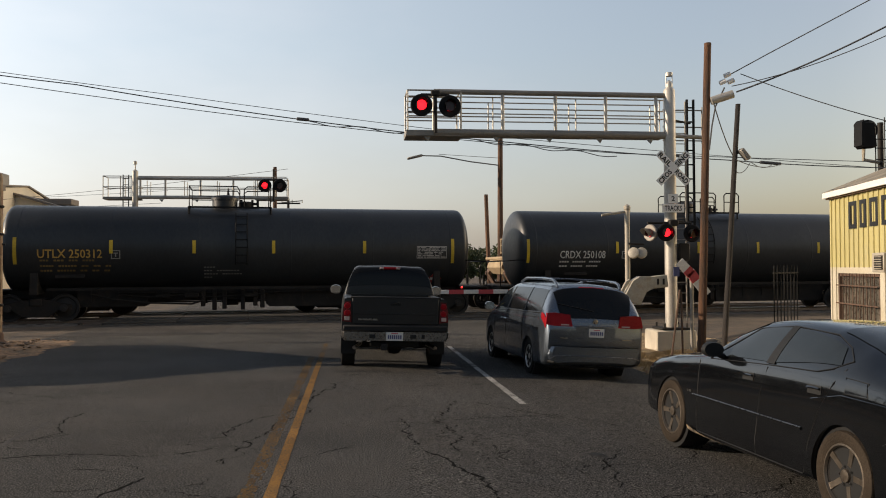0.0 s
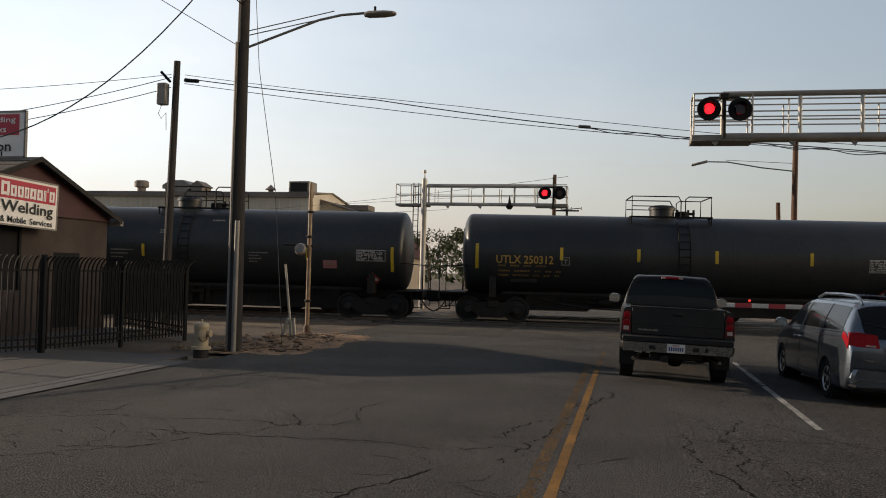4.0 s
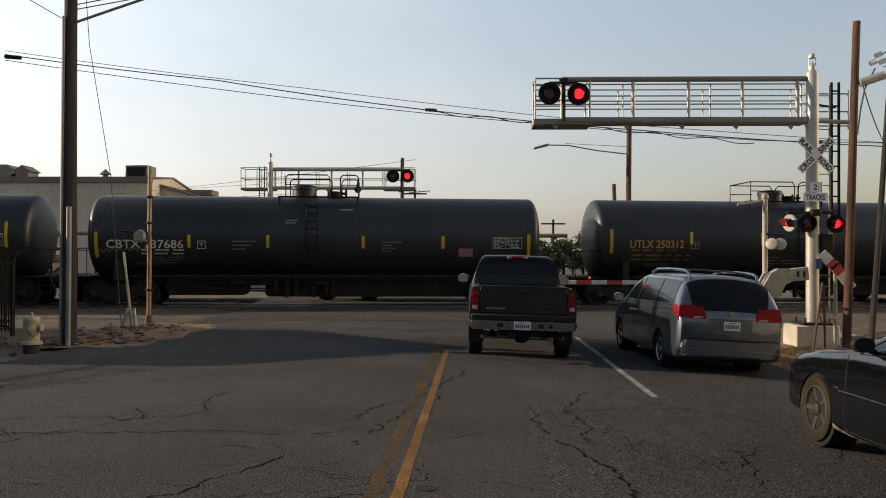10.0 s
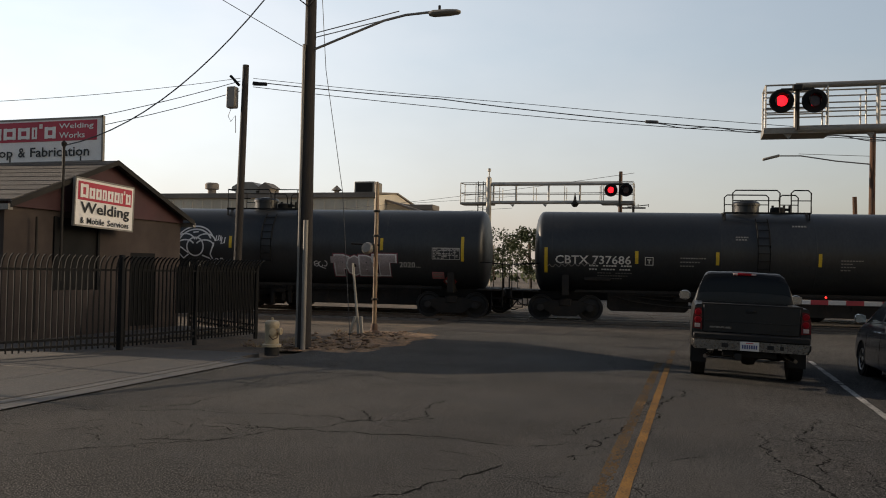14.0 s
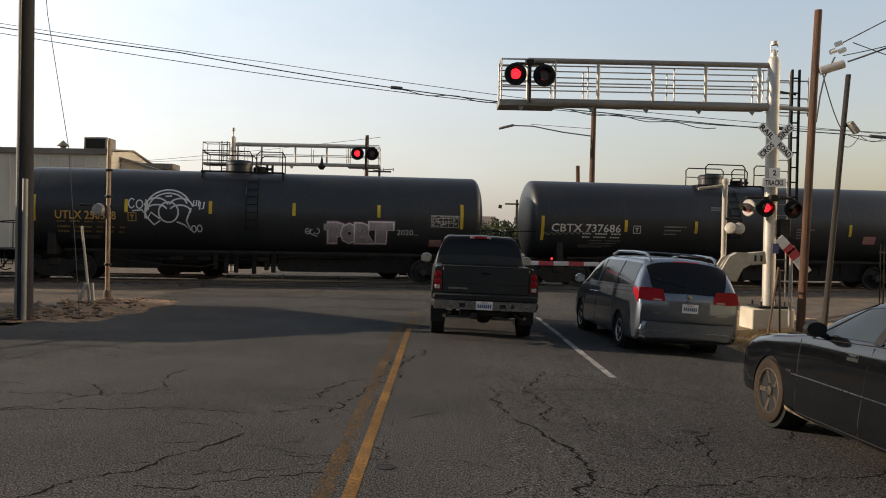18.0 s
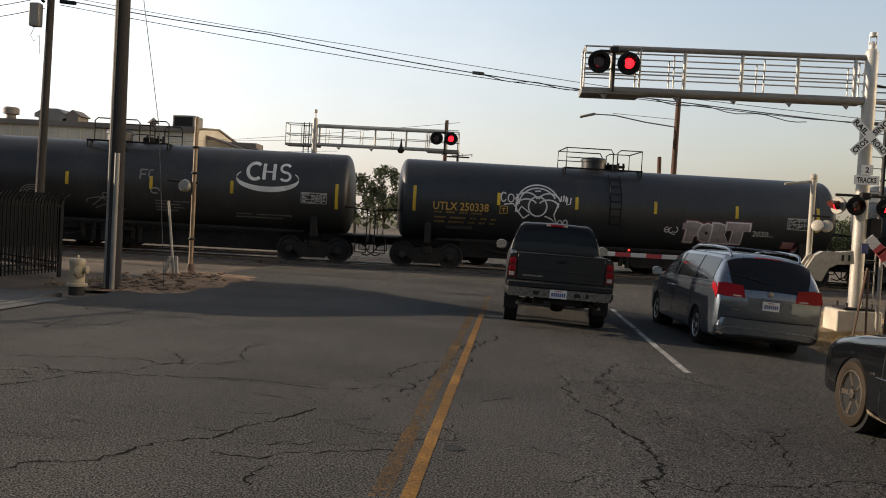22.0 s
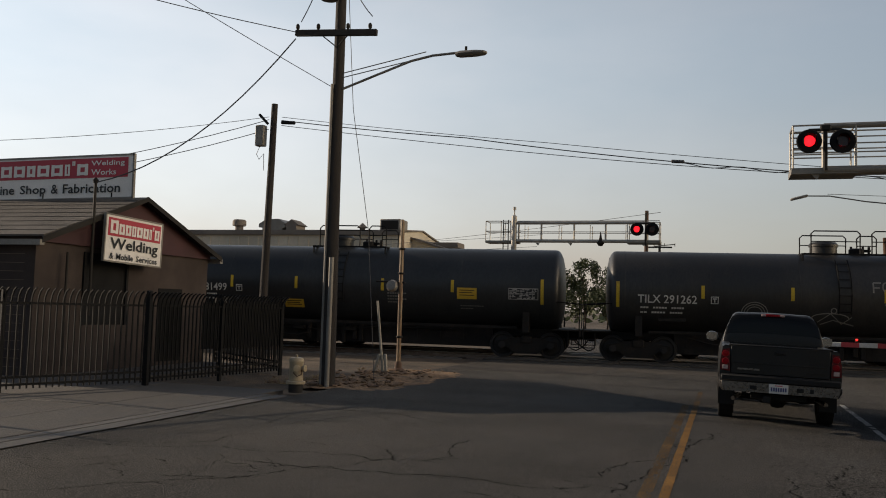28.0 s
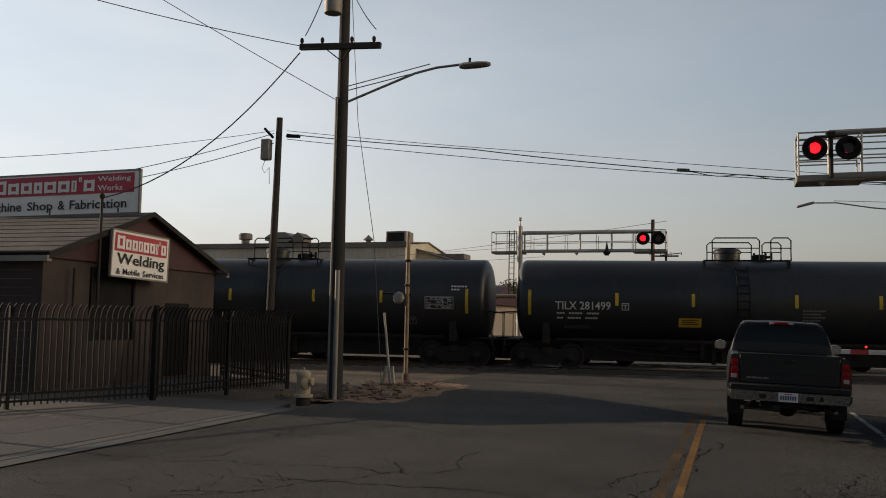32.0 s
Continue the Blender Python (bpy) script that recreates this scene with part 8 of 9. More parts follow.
for sd in (-1, 1):
    part("front_window", S.patch([(-0.37, 3.12), (0.62, 3.16), (0.12, 3.86), (-0.38, 3.9)], sd, 0.005), CLEAR_DARK, sedan, "clear front side window")
    part("rear_window", S.patch([(-1.37, 3.33), (-0.48, 3.12), (-0.46, 3.9), (-1.26, 3.72)], sd, 0.005, 12, 8), CLEAR_DARK, sedan, "rear side window")
    part("window_trim", S.line([(-1.46, 3.5), (-1.30, 3.22), (-1.12, 3.09), (-0.45, 3.05), (0.68, 3.08)], sd, 0.005, 0.003), TRIM_BLACK, sedan)
    part("window_trim", S.line([(-1.46, 3.5), (-1.30, 3.76), (-1.05, 3.92), (-0.4, 3.95), (0.14, 3.92), (0.45, 3.5), (0.68, 3.1)], sd, 0.006, 0.003), TRIM_BLACK, sedan)
    part("pillar", S.patch([(-0.49, 3.08), (-0.36, 3.08), (-0.37, 3.93), (-0.47, 3.93)], sd, 0.009, 3, 6), TRIM_BLACK, sedan, "black door pillar")
    part("door_seam", S.line([(-0.26, 1.02), (-0.27, 1.5), (-0.29, 2.0), (-0.33, 2.5), (-0.40, 3.0)], sd, 0.006, 0.0), TRIM_BLACK, sedan)
    part("door_seam", S.line([(0.89, v) for v in (1.05, 1.5, 2.0, 2.5, 3.0)], sd, 0.006, 0.0), TRIM_BLACK, sedan)
    part("door_seam", S.line([(-1.02, 1.1), (-1.08, 1.8), (-1.20, 2.4), (-1.38, 2.9), (-1.46, 3.3)], sd, 0.006, 0.0), TRIM_BLACK, sedan)
    part("door_seam", S.line([(y, 1.04) for y in (-1.0, -0.4, 0.2, 0.6, 0.88)], sd, 0.006, 0.0), TRIM_BLACK, sedan)
    part("shoulder_crease", S.line([(-1.1, 2.58), (-1.5, 2.72), (-2.0, 2.74), (-2.36, 2.7)], sd, 0.006, 0.001), SEDAN_PAINT, sedan)
    part("side_moulding", S.patch([(-0.98, 2.0), (0.98, 1.98), (0.98, 2.05), (-0.98, 2.07)], sd, 0.012, 12, 2), SEDAN_PAINT, sedan)
    part("moulding_edge", S.line([(y, 2.08) for y in (-0.98, -0.4, 0.2, 0.7, 0.98)], sd, 0.006, 0.012), DULL_CHROME, sedan)
    for y in (-0.10, -1.14):
        cup = part("door_handle", S.patch([(y - 0.10, 2.66), (y + 0.09, 2.66), (y + 0.09, 2.80), (y - 0.10, 2.80)], sd, 0.004, 4, 4), TRIM_BLACK, sedan, "black door handle recess")
        part("pull", S.line([(y - 0.09, 2.75), (y, 2.76), (y + 0.08, 2.75)], sd, 0.011, 0.018), SEDAN_PAINT, cup)
    p = S.at(0.45, 3.12, sd) + S.normal(0.45, 3.0, sd) * 0.05
    mir = part("door_mirror", rings(bmesh.new(), [[(p.x + sd * (dx + 0.11 * k * math.cos(a)), p.y + dy, p.z + 0.06 + 0.075 * k * math.sin(a)) for a in [i * math.tau / 14 for i in range(14)]] for dx, dy, k in ((0.08, -0.06, 0.95), (0.08, 0.0, 1.05), (0.07, 0.06, 0.8), (0.05, 0.1, 0.35))]), TRIM_BLACK, sedan, "black door mirror")
    part("mirror_arm", rod(bmesh.new(), tuple(p + Vector((-sd * 0.08, 0, -0.02))), tuple(p + Vector((sd * 0.03, 0, 0.02))), 0.03, n=8), TRIM_BLACK, mir)
    lamp = part("tail_lamp", S.patch([(-2.58, 2.62), (-2.43, 2.66), (-2.45, 3.3), (-2.575, 3.7)], sd, 0.010, 8, 8), TAIL_RED, sedan, "red tail lamp")
    part("lamp_face", slab(bmesh.new(), [(sd * 0.42, 0.82), (sd * 0.84, 0.80), (sd * 0.835, 0.96), (sd * 0.75, 1.04), (sd * 0.42, 1.065)], -2.605, -2.50), TAIL_RED, lamp)
    part("clear_lens", slab(bmesh.new(), [(sd * 0.44, 0.83), (sd * 0.82, 0.81), (sd * 0.82, 0.875), (sd * 0.44, 0.885)], -2.612, -2.60), TAIL_CLEAR, lamp)
    for bx in (0.53, 0.71):
        part("bulb", lathe(bmesh.new(), [(0.068, 0.0), (0.062, 0.02), (0.04, 0.012), (0.001, 0.022)], 20, pose(sd * bx, -2.605, 0.965, 90)), TAIL_DEEP, lamp)
    part("lens_rib", pipe(bmesh.new(), [(sd * 0.43, -2.607, 0.892), (sd * 0.83, -2.607, 0.882)], 0.008, 6), TAIL_DEEP, lamp)
    part("bumper_seam", S.line([(-2.54, 2.4), (-2.38, 2.5), (-2.2, 2.45), (-2.0, 2.2)], sd, 0.005, 0.0), TRIM_BLACK, sedan)
    part("sill", S.patch([(-1.1, 0.75), (1.12, 0.75), (1.12, 1.06), (-1.1, 1.06)], sd, 0.012, 10, 3), SEDAN_PAINT, sedan)
    part("side_badge", S.patch([(1.02, 2.12), (1.12, 2.12), (1.12, 2.18), (1.02, 2.18)], sd, 0.004, 2, 2), DULL_CHROME, sedan)
part("mud_splash", S.patch([(0.35, 0.82), (1.10, 0.82), (1.10, 1.16), (0.75, 0.98)], -1, 0.016, 8, 3), surface("dried_mud", (0.3, 0.23, 0.14), 0.95, vary=0.4, scale=9, fine=40, bump=0.3, second=(0.03, 0.028, 0.025), patch=0.52), sedan, "dried mud on the sill")
part("fuel_flap", S.patch([(-1.80, 2.80), (-1.54, 2.78), (-1.53, 3.08), (-1.77, 3.1)], -1, 0.003, 4, 4), SEDAN_PAINT, sedan)
part("flap_edge", S.line([(-1.81, 2.78), (-1.53, 2.76), (-1.51, 3.1), (-1.78, 3.12), (-1.81, 2.78)], -1, 0.004, 0.0), TRIM_BLACK, sedan)
part("windscreen", S.patch([(0.12, 4.1), (0.90, 4.1), (0.90, 7.9), (0.12, 7.9)], 1, 0.005, 8, 14), CLEAR_DARK, sedan)
part("rear_screen", S.patch([(-1.97, 4.12), (-1.06, 4.12), (-1.06, 7.88), (-1.97, 7.88)], 1, 0.005, 8, 14), CLEAR_DARK, sedan, "dusty rear window")
part("roof_aerial", box((0.05, 0.12, 0.03), (0, -0.86, 1.525), None, 0.012), SEDAN_PAINT, sedan)
part("spoiler", rings(bmesh.new(), [[(x, -2.46, 1.155 + d), (x, -2.34, 1.205 + d), (x, -2.20, 1.20 + d), (x, -2.22, 1.165 + d)] for x, d in ((-0.76, -0.035), (-0.4, 0.0), (0, 0.012), (0.4, 0.0), (0.76, -0.035))]), SEDAN_PAINT, sedan)
part("rear_valance", rings(bmesh.new(), [[(x * k, y, z) for x, z in ((-0.74, 0.27), (0.74, 0.27), (0.80, 0.36), (0.80, 0.42), (-0.80, 0.42), (-0.80, 0.36))] for y, k in ((-2.50, 1.0), (-2.60, 0.96))]), TRIM_BLACK, sedan, "black lower bumper valance")
part("bumper_crease", pipe(bmesh.new(), [(-0.86, -2.55, 0.665), (-0.70, -2.592, 0.67), (0, -2.597, 0.67), (0.70, -2.592, 0.67), (0.86, -2.55, 0.665)], 0.010, 6), SEDAN_PAINT, sedan)
part("boot_seam", pipe(bmesh.new(), [(-0.42, -2.586, 0.79), (-0.2, -2.588, 0.76), (0.2, -2.588, 0.76), (0.42, -2.586, 0.79)], 0.006, 6), TRIM_BLACK, sedan)
number_plate(sedan, 0, -2.60, 0.90)
part("underbody", box((1.5, 4.4, 0.12), (0, 0, 0.26)), TRIM_BLACK, sedan)
for y in (-1.525, 1.525):
    for sd in (-1, 1):
        wheel(sedan, (sd * 0.83, y, 0.35), 0.35, 0.245, 0.235, TYRE_DUSTY, ALLOY, 5, sd, 20 if y > 0 else 52)
        part("wheel_well", lathe(bmesh.new(), [(0.39, 0.0), (0.40, 0.30)], 24, pose(sd * 0.60, y, 0.35, 0, 90 * sd, 0)), TRIM_BLACK, sedan)

# -- the silver-blue minivan --
van = thing("minivan", pose(4.28, 17.86, -0.19, 0.25, 3.2, 4.1) @ Matrix.Diagonal((0.96, 1, 1, 1)), "silver-blue minivan with a roof rack and red tail lamps", "car")
V = Shell([
    (-2.62, [(0.66, 0.42), (0.86, 0.46), (0.91, 0.60), (0.90, 0.86), (0.84, 0.96), (0.45, 0.985), (0, 0.99)]),
    (-2.55, [(0.76, 0.30), (0.94, 0.36), (0.965, 0.64), (0.945, 1.06), (0.87, 1.17), (0.45, 1.20), (0, 1.21)]),
    (-2.42, [(0.80, 0.26), (0.96, 0.32), (0.985, 0.68), (0.955, 1.15), (0.81, 1.43), (0.45, 1.50), (0, 1.515)]),
    (-2.28, [(0.80, 0.25), (0.965, 0.30), (0.985, 0.68), (0.955, 1.17), (0.755, 1.585), (0.43, 1.68), (0, 1.70)]),
    (-2.05, [(0.80, 0.24), (0.965, 0.29), (0.985, 0.68), (0.955, 1.17), (0.735, 1.65), (0.42, 1.74), (0, 1.76)]),
    (-1.00, [(0.80, 0.23), (0.965, 0.28), (0.985, 0.68), (0.955, 1.15), (0.735, 1.67), (0.43, 1.755), (0, 1.775)]),
    (0.30, [(0.80, 0.23), (0.965, 0.28), (0.985, 0.68), (0.955, 1.13), (0.735, 1.65), (0.43, 1.735), (0, 1.755)]),
    (0.90, [(0.80, 0.23), (0.965, 0.28), (0.985, 0.67), (0.95, 1.10), (0.73, 1.55), (0.44, 1.65), (0, 1.67)]),
    (1.50, [(0.80, 0.24), (0.96, 0.29), (0.975, 0.65), (0.94, 1.03), (0.80, 1.20), (0.5, 1.30), (0, 1.33)]),
    (1.90, [(0.78, 0.26), (0.94, 0.31), (0.955, 0.62), (0.92, 0.93), (0.78, 1.01), (0.5, 1.06), (0, 1.08)]),
    (2.25, [(0.70, 0.30), (0.88, 0.35), (0.90, 0.58), (0.87, 0.80), (0.72, 0.88), (0.4, 0.92), (0, 0.93)]),
    (2.42, [(0.55, 0.38), (0.72, 0.42), (0.76, 0.52), (0.73, 0.62), (0.6, 0.68), (0.3, 0.70), (0, 0.70)]),
])
body = cut_arches(V.hull(), "body", VAN_PAINT, [(sx, y, 0.34) for sx in (-0.99, 0.99) for y in (-1.515, 1.515)], 0.385)
body.parent = van
tagged(body, "silver-blue metallic bodywork")
part("rear_screen", V.patch([(-2.575, 4.55), (-2.30, 4.02), (-2.30, 7.98), (-2.575, 7.45)], 1, 0.008, 10, 14), TINTED, van, "dark rear window")
part("wiper", V.line([(-2.525, 6.1), (-2.50, 6.8), (-2.47, 7.6)], 1, 0.008, 0.02), TRIM_BLACK, van)
part("brake_light", V.patch([(-2.295, 5.4), (-2.27, 5.4), (-2.27, 6.6), (-2.295, 6.6)], 1, 0.006, 2, 6), TAIL_RED, van)
for sd in (-1, 1):
    part("rear_side_window", V.patch([(-2.2, 3.12), (-1.12, 3.1), (-1.12, 3.9), (-2.08, 3.9)], sd, 0.005), TINTED, van, "tinted rear side window")
    part("middle_window", V.patch([(-1.06, 3.1), (0.12, 3.1), (0.12, 3.9), (-1.06, 3.9)], sd, 0.005), TINTED, van, "tinted sliding-door window")
    part("front_window", V.patch([(0.22, 3.1), (1.40, 3.12), (0.86, 3.86), (0.22, 3.9)], sd, 0.005), CLEAR_DARK, van, "clear front side window")
    part("window_trim", V.line([(-2.16, 3.06), (-0.9, 3.04), (0.3, 3.03), (1.52, 3.06)], sd, 0.009, 0.004), TRIM_BLACK, van)
    part("pillar", V.patch([(0.12, 3.08), (0.22, 3.08), (0.22, 3.92), (0.12, 3.92)], sd, 0.007, 2, 6), TRIM_BLACK, van)
    part("pillar", V.patch([(-1.12, 3.08), (-1.06, 3.08), (-1.06, 3.92), (-1.12, 3.92)], sd, 0.007, 2, 6), TRIM_BLACK, van)
    part("door_seam", V.line([(0.17, v) for v in (1.0, 1.5, 2.0, 2.5, 3.0)], sd, 0.006, 0.0), TRIM_BLACK, van)
    part("door_seam", V.line([(-1.09, v) for v in (1.5, 2.0, 2.5, 3.0)], sd, 0.006, 0.0), TRIM_BLACK, van)
    part("door_seam", V.line([(1.15, v) for v in (1.0, 1.5, 2.0, 2.5, 3.0)], sd, 0.006, 0.0), TRIM_BLACK, van)
    part("slide_rail", V.line([(y, 2.86) for y in (-2.1, -1.6, -1.0)], sd, 0.008, 0.002), TRIM_BLACK, van)
    part("side_moulding", V.patch([(-1.0, 1.72), (1.05, 1.72), (1.05, 1.86), (-1.0, 1.86)], sd, 0.012, 12, 2), VAN_PAINT, van)
    for y in (0.48, 0.18):
        part("door_handle", V.line([(y - 0.09, 2.6), (y, 2.61), (y + 0.09, 2.6)], sd, 0.016, 0.022), VAN_PAINT, van)
    p = V.at(1.28, 3.1, sd) + V.normal(1.28, 3.0, sd) * 0.07
    mir = part("door_mirror", rings(bmesh.new(), [[(p.x + sd * (0.09 + 0.115 * k * math.cos(a)), p.y + dy, p.z + 0.06 + 0.09 * k * math.sin(a)) for a in [i * math.tau / 14 for i in range(14)]] for dy, k in ((-0.07, 0.95), (0.0, 1.05), (0.06, 0.8), (0.1, 0.35))]), VAN_PAINT, van, "silver door mirror")
    part("mirror_glass", box((0.19, 0.004, 0.14), (p.x + sd * 0.09, p.y - 0.073, p.z + 0.06)), CHROME, mir)
    lamp = part("tail_lamp", rings(bmesh.new(), [[(sd * 0.45, y0, 0.99), (sd * 0.80, y0, 0.99), (sd * 0.96, y0 + 0.03, 1.01), (sd * 0.93, y1 + 0.05, 1.21), (sd * 0.80, y1, 1.225), (sd * 0.50, y1, 1.20)] for y0, y1 in ((-2.50, -2.50), (-2.618, -2.588))]), TAIL_RED, van, "red wrap-round tail lamp")
    part("tail_lamp_side", V.patch([(-2.56, 2.68), (-2.30, 2.84), (-2.26, 3.1), (-2.55, 3.14)], sd, 0.010, 6, 5), TAIL_RED, lamp)
    part("clear_lens", box((0.16, 0.010, 0.026), (sd * 0.60, -2.617, 1.015), None, 0.004), TAIL_CLEAR, lamp)
    bm = bmesh.new()
    pipe(bm, [(sd * 0.63, -2.17, 1.68), (sd * 0.645, -2.08, 1.77), (sd * 0.65, -1.9, 1.815), (sd * 0.655, -1.2, 1.83), (sd * 0.655, -0.2, 1.82), (sd * 0.64, 0.25, 1.74)], 0.026, 8)
    part("roof_rail", bm, VAN_PAINT, van)
for y in (-1.6, -0.3):
    part("roof_crossbar", pipe(bmesh.new(), [(-0.65, y, 1.81), (-0.3, y, 1.84), (0.3, y, 1.84), (0.65, y, 1.81)], 0.018, 6), DULL_CHROME, van)
part("bumper", rings(bmesh.new(), [[(x * k, y, z) for x, z in ((-0.84, 0.34), (0.84, 0.34), (0.90, 0.40), (0.93, 0.48), (0.92, 0.56), (0.88, 0.62), (-0.88, 0.62), (-0.92, 0.56), (-0.93, 0.48), (-0.90, 0.40))] for y, k in ((-2.30, 1.035), (-2.45, 1.03), (-2.57, 1.0), (-2.635, 0.96), (-2.665, 0.90))]), VAN_PAINT, van, "silver rear bumper", smooth=20)
part("bumper_groove", pipe(bmesh.new(), [(-0.88, -2.66, 0.40), (-0.78, -2.70, 0.47), (0, -2.71, 0.47), (0.75, -2.70, 0.46), (0.88, -2.66, 0.42)], 0.009, 6), DULL_CHROME, van)
part("tailgate_seam", pipe(bmesh.new(), [(-0.90, -2.58, 1.0), (-0.885, -2.60, 0.80), (-0.86, -2.615, 0.645), (-0.4, -2.645, 0.632), (0.4, -2.645, 0.632), (0.86, -2.615, 0.645), (0.885, -2.60, 0.80), (0.90, -2.58, 1.0)], 0.009, 6), TRIM_BLACK, van, "dark gap round the tailgate")
part("bumper_lip", pipe(bmesh.new(), [(-0.92, -2.50, 0.36), (-0.80, -2.63, 0.345), (0, -2.66, 0.34), (0.80, -2.63, 0.345), (0.92, -2.50, 0.36)], 0.03, 8), TRIM_BLACK, van, "black lower bumper lip")
part("tailgate_trim", pipe(bmesh.new(), [(-0.42, -2.605, 1.0), (0, -2.61, 1.005), (0.42, -2.605, 1.0)], 0.016, 8), DULL_CHROME, van)
part("badge", lathe(bmesh.new(), [(0.05, 0.0), (0.05, 0.012), (0.02, 0.014)], 20, pose(0, -2.59, 1.085, 90)), DULL_CHROME, van)
part("badge_bar", box((0.2, 0.006, 0.018), (0.62, -2.648, 0.78)), DULL_CHROME, van)
part("badge_bar", box((0.14, 0.006, 0.016), (-0.62, -2.648, 0.78)), DULL_CHROME, van)
part("plate_recess", box((0.8, 0.02, 0.26), (0, -2.612, 0.87), None, 0.006), VAN_PAINT, van)
number_plate(van, 0.02, -2.63, 0.886)
part("underbody", box((1.5, 4.5, 0.14), (0, 0, 0.28)), TRIM_BLACK, van)
for y in (-1.515, 1.515):
    for sd in (-1, 1):
        wheel(van, (sd * 0.85, y, 0.34), 0.34, 0.215, 0.215, TYRE, ALLOY_SILVER, 6, sd, 15)
        part("wheel_well", lathe(bmesh.new(), [(0.385, 0.0), (0.39, 0.30)], 24, pose(sd * 0.62, y, 0.34, 0, 90 * sd, 0)), TRIM_BLACK, van)

# -- the black pickup --
truck = thing("pickup_truck", pose(0.909, 16.95, -0.02, 0.12, 1.48, 0.33), "black pickup truck with a chrome bumper and red tail lamps", "truck")
# its own space: the rear axle at y 0, the tailgate at y -1.10
bm = bmesh.new()
for sd in (-1, 1):
    out = [(0.86, 0.62), (0.96, 0.66), (0.985, 0.86), (0.975, 1.10), (0.94, 1.32), (0.90, 1.345), (0.80, 1.34), (0.80, 0.62)]
    b = rings(bmesh.new(), [[(sd * x * (0.99 if y < -1.0 else 1), y, z) for x, z in out] for y in (-1.12, -1.02, -0.5, 0.0, 0.6, 1.0)])
    o = cut_arches(b, "bed_side", TRUCK_PAINT, [(sd * 0.98, 0.0, 0.42)], 0.47)
    o.parent = truck
part("bed_floor", box((1.7, 2.1, 0.06), (0, -0.05, 0.82)), TRIM_BLACK, truck)
part("bed_front", box((1.7, 0.05, 0.6), (0, 1.0, 1.05)), TRUCK_PAINT, truck)
gate_ = part("tailgate", box((1.60, 0.07, 0.50), (0, -1.11, 1.11), None, 0.02), TRUCK_PAINT, truck, "black tailgate")
part("gate_edge", box((1.66, 0.09, 0.035), (0, -1.10, 1.355), None, 0.012), TRIM_BLACK, gate_)
part("gate_crease", box((1.5, 0.012, 0.02), (0, -1.148, 1.06), None, 0.004), TRUCK_PAINT, gate_)
part("handle_recess", box((0.19, 0.02, 0.07), (0, -1.142, 1.25), None, 0.008), TRIM_BLACK, gate_)
part("handle", box((0.14, 0.02, 0.03), (0, -1.155, 1.255), None, 0.008), TRIM_BLACK, gate_)
part("badge_bar", box((0.36, 0.006, 0.030), (-0.5, -1.149, 0.955)), DULL_CHROME, gate_)
part("badge_bar", box((0.30, 0.006, 0.022), (0.55, -1.149, 0.945)), DARK_IRON, gate_)
for sd in (-1, 1):
    lamp = part("tail_lamp", rings(bmesh.new(), [[(sd * x, y, z) for x, z in ((0.80, 0.90), (0.965, 0.92), (0.965, 1.10), (0.93, 1.27), (0.82, 1.29))] for y in (-1.04, -1.145)]), TAIL_DARK, truck, "red tail lamp")
    for lz in (1.07, 1.20):
        part("lens_bull", lathe(bmesh.new(), [(0.058, 0.0), (0.052, 0.014), (0.001, 0.02)], 18, pose(sd * 0.878, -1.145, lz, 90)), TAIL_RED, lamp)
    part("clear_lens", box((0.09, 0.01, 0.07), (sd * 0.885, -1.15, 0.97), None, 0.004), TAIL_CLEAR, lamp, "pale reversing lens")
    wheel(truck, (sd * 0.84, 0.0, 0.395), 0.395, 0.21, 0.27, TYRE, ALLOY_SILVER, 6, sd)
    wheel(truck, (sd * 0.84, 3.65, 0.395), 0.395, 0.21, 0.27, TYRE, ALLOY_SILVER, 6, sd)
    part("mud_flap", box((0.28, 0.02, 0.3), (sd * 0.84, -0.5, 0.42)), TRIM_BLACK, truck)
    part("exhaust_tip" if sd < 0 else "hanger_tip", rod(bmesh.new(), (sd * 0.62, -0.7, 0.48), (sd * 0.74, -1.12, 0.44), 0.035, n=10), DULL_CHROME, truck)
part("bumper", rings(bmesh.new(), [[(x, y, z) for x, z in ((-0.94 * k, 0.58), (0.94 * k, 0.58), (0.98 * k, 0.66), (0.98 * k, 0.74), (-0.98 * k, 0.74), (-0.98 * k, 0.66))] for y, k in ((-1.02, 1.0), (-1.24, 0.985), (-1.28, 0.95))]), DULL_CHROME, truck, "chrome step bumper")
part("bumper_pad", box((1.9, 0.26, 0.11), (0, -1.15, 0.80), None, 0.02), TRIM_BLACK, truck)
for x in (-0.42, 0.32, 0.5):
    part("bumper_hole", box((0.11 if x < 0.4 else 0.06, 0.012, 0.07), (x, -1.285, 0.66), None, 0.006), TRIM_BLACK, truck)
number_plate(truck, -0.02, -1.29, 0.66)
part("tow_hitch", box((0.12, 0.3, 0.12), (-0.2, -1.12, 0.47), None, 0.01), TRIM_BLACK, truck)
part("tow_bar", box((0.9, 0.1, 0.1), (0, -0.95, 0.5), None, 0.01), TRIM_BLACK, truck)
part("rear_axle", rod(bmesh.new(), (-0.8, 0, 0.40), (0.8, 0, 0.40), 0.055, n=10), DARK_IRON, truck)
part("differential", lathe(bmesh.new(), [(0.05, -0.17), (0.16, -0.1), (0.18, 0.0), (0.16, 0.1), (0.05, 0.17)], 16, pose(0.05, 0, 0.40, 0, 90, 0)), DARK_IRON, truck)
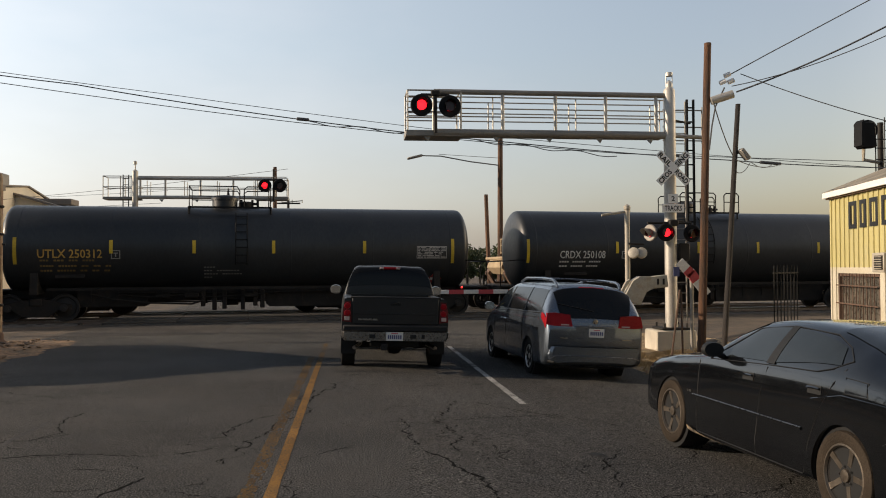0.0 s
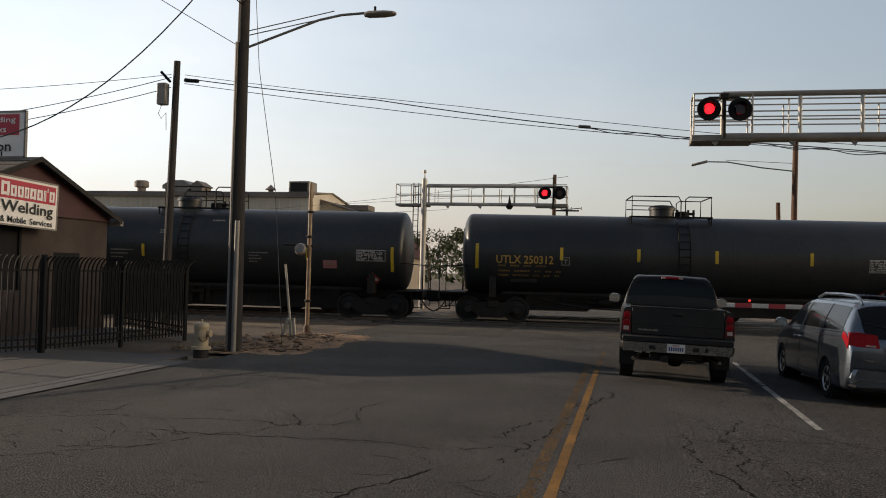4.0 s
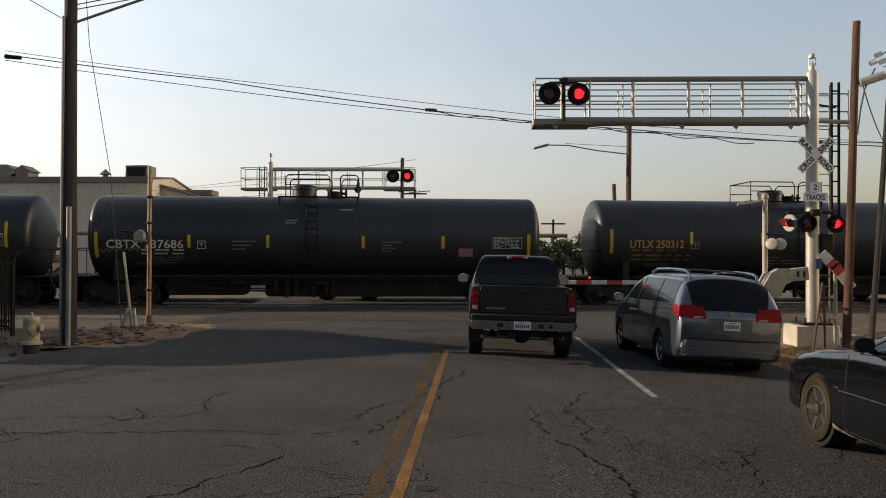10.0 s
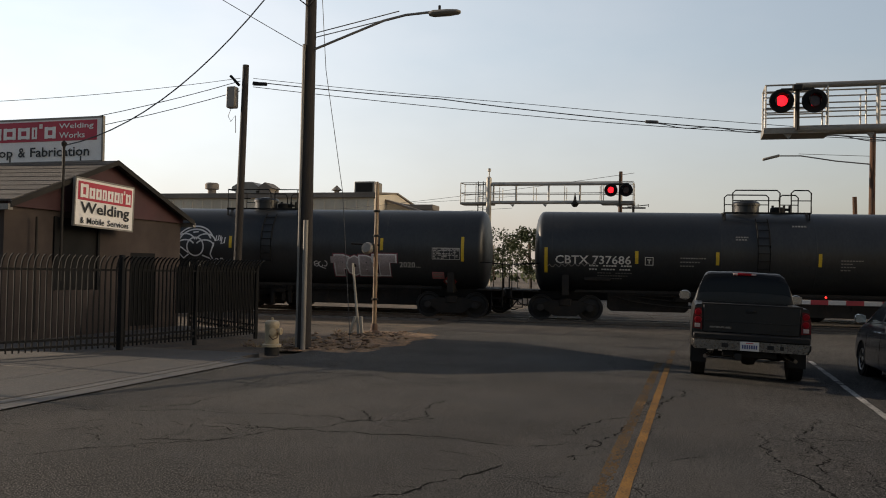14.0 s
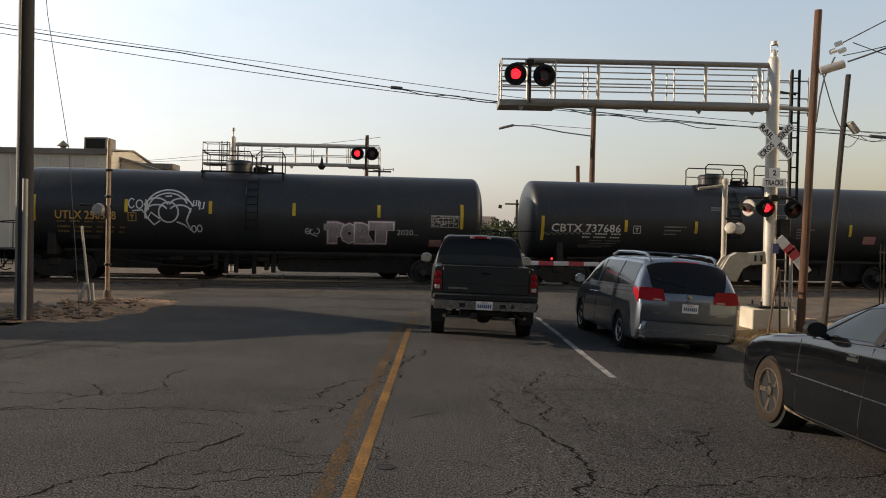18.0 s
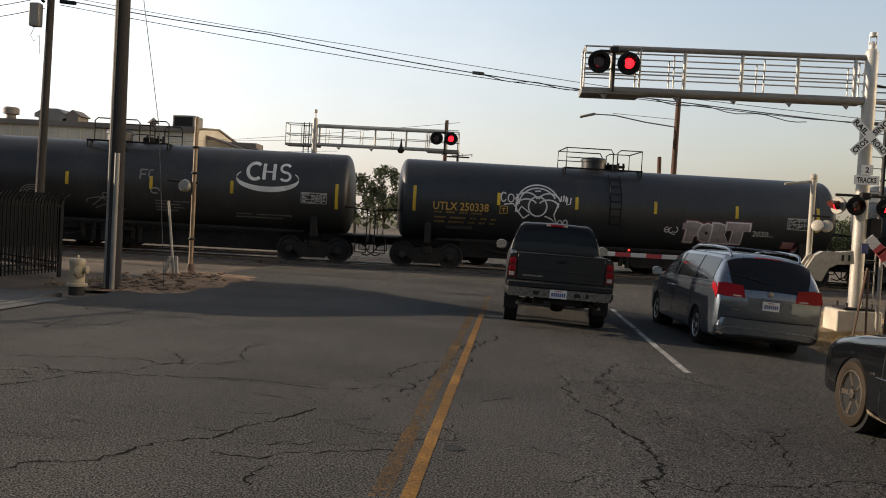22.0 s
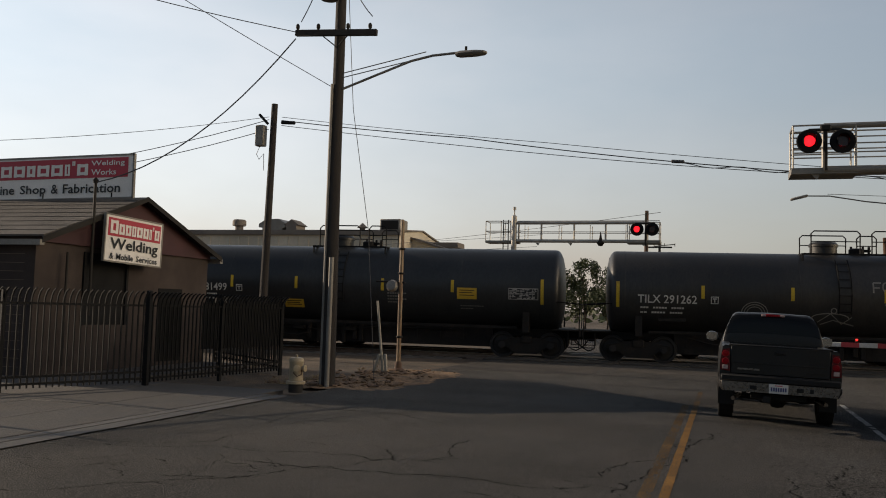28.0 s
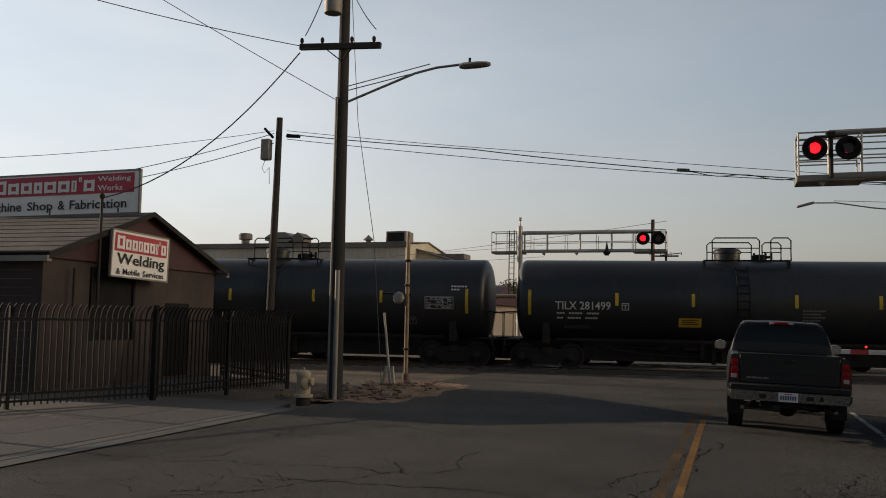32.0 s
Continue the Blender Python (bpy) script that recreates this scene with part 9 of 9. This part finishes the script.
part("spare_wheel", lathe(bmesh.new(), [(0.2, -0.1), (0.36, -0.1), (0.38, 0.0), (0.36, 0.1), (0.2, 0.1)], 24, pose(0, -0.62, 0.62)), TYRE, truck)
for x in (-0.55, 0.55):
    part("frame_rail", box((0.08, 5.2, 0.14), (x, 1.7, 0.58)), TRIM_BLACK, truck)
C = Shell([
    (1.04, [(0.90, 0.55), (0.97, 0.60), (0.98, 0.90), (0.955, 1.20), (0.86, 1.40), (0.50, 1.42), (0, 1.43)]),
    (1.10, [(0.90, 0.50), (0.97, 0.56), (0.985, 0.90), (0.96, 1.26), (0.80, 1.72), (0.50, 1.80), (0, 1.82)]),
    (1.24, [(0.90, 0.48), (0.97, 0.54), (0.985, 0.90), (0.96, 1.27), (0.74, 1.86), (0.48, 1.915), (0, 1.93)]),
    (1.80, [(0.90, 0.48), (0.97, 0.54), (0.985, 0.90), (0.96, 1.27), (0.73, 1.88), (0.48, 1.93), (0, 1.945)]),
    (2.30, [(0.90, 0.48), (0.97, 0.54), (0.985, 0.90), (0.96, 1.26), (0.74, 1.84), (0.50, 1.90), (0, 1.92)]),
    (2.90, [(0.90, 0.48), (0.97, 0.54), (0.985, 0.90), (0.96, 1.23), (0.82, 1.40), (0.55, 1.46), (0, 1.48)]),
    (3.30, [(0.88, 0.50), (0.96, 0.56), (0.98, 0.88), (0.94, 1.15), (0.80, 1.22), (0.55, 1.25), (0, 1.26)]),
    (4.30, [(0.80, 0.52), (0.92, 0.58), (0.94, 0.82), (0.90, 1.05), (0.74, 1.14), (0.5, 1.17), (0, 1.18)]),
    (4.50, [(0.70, 0.56), (0.84, 0.60), (0.86, 0.74), (0.84, 0.90), (0.70, 0.98), (0.45, 1.0), (0, 1.0)]),
])
o = cut_arches(C.hull(), "cab", TRUCK_PAINT, [(sx, 3.65, 0.42) for sx in (-0.98, 0.98)], 0.47)
o.parent = truck
part("rear_screen", C.patch([(1.055, 3.9), (1.165, 4.1), (1.165, 7.9), (1.055, 8.1)], 1, 0.006, 8, 14), TINTED, truck, "dark rear window")
part("brake_light", box((0.42, 0.05, 0.045), (0, 1.13, 1.89), None, 0.01), TAIL_RED, truck)
for x in (-0.17, 0.17):
    part("cargo_lamp", box((0.09, 0.052, 0.04), (x, 1.128, 1.89), None, 0.008), TAIL_CLEAR, truck)
for sd in (-1, 1):
    part("side_window", C.patch([(1.5, 3.1), (2.75, 3.1), (2.3, 3.88), (1.5, 3.9)], sd, 0.005), TINTED, truck)
    part("door_seam", C.line([(1.42, v) for v in (1.0, 1.6, 2.2, 3.0)], sd, 0.006, 0), TRIM_BLACK, truck)
    mir = part("door_mirror", rings(bmesh.new(), [[(sd * (1.12 + 0.12 * k * math.cos(a)), 2.55 + dy, 1.40 + 0.10 * k * math.sin(a)) for a in [i * math.tau / 14 for i in range(14)]] for dy, k in ((-0.06, 0.95), (0.0, 1.05), (0.06, 0.8), (0.1, 0.4))]), DULL_CHROME, truck, "pale door mirror")
    part("mirror_glass", box((0.2, 0.004, 0.15), (sd * 1.13, 2.485, 1.40)), CHROME, mir)
    part("mirror_arm", rod(bmesh.new(), (sd * 0.93, 2.58, 1.32), (sd * 1.08, 2.57, 1.36), 0.025, n=8), TRIM_BLACK, mir)


motions()
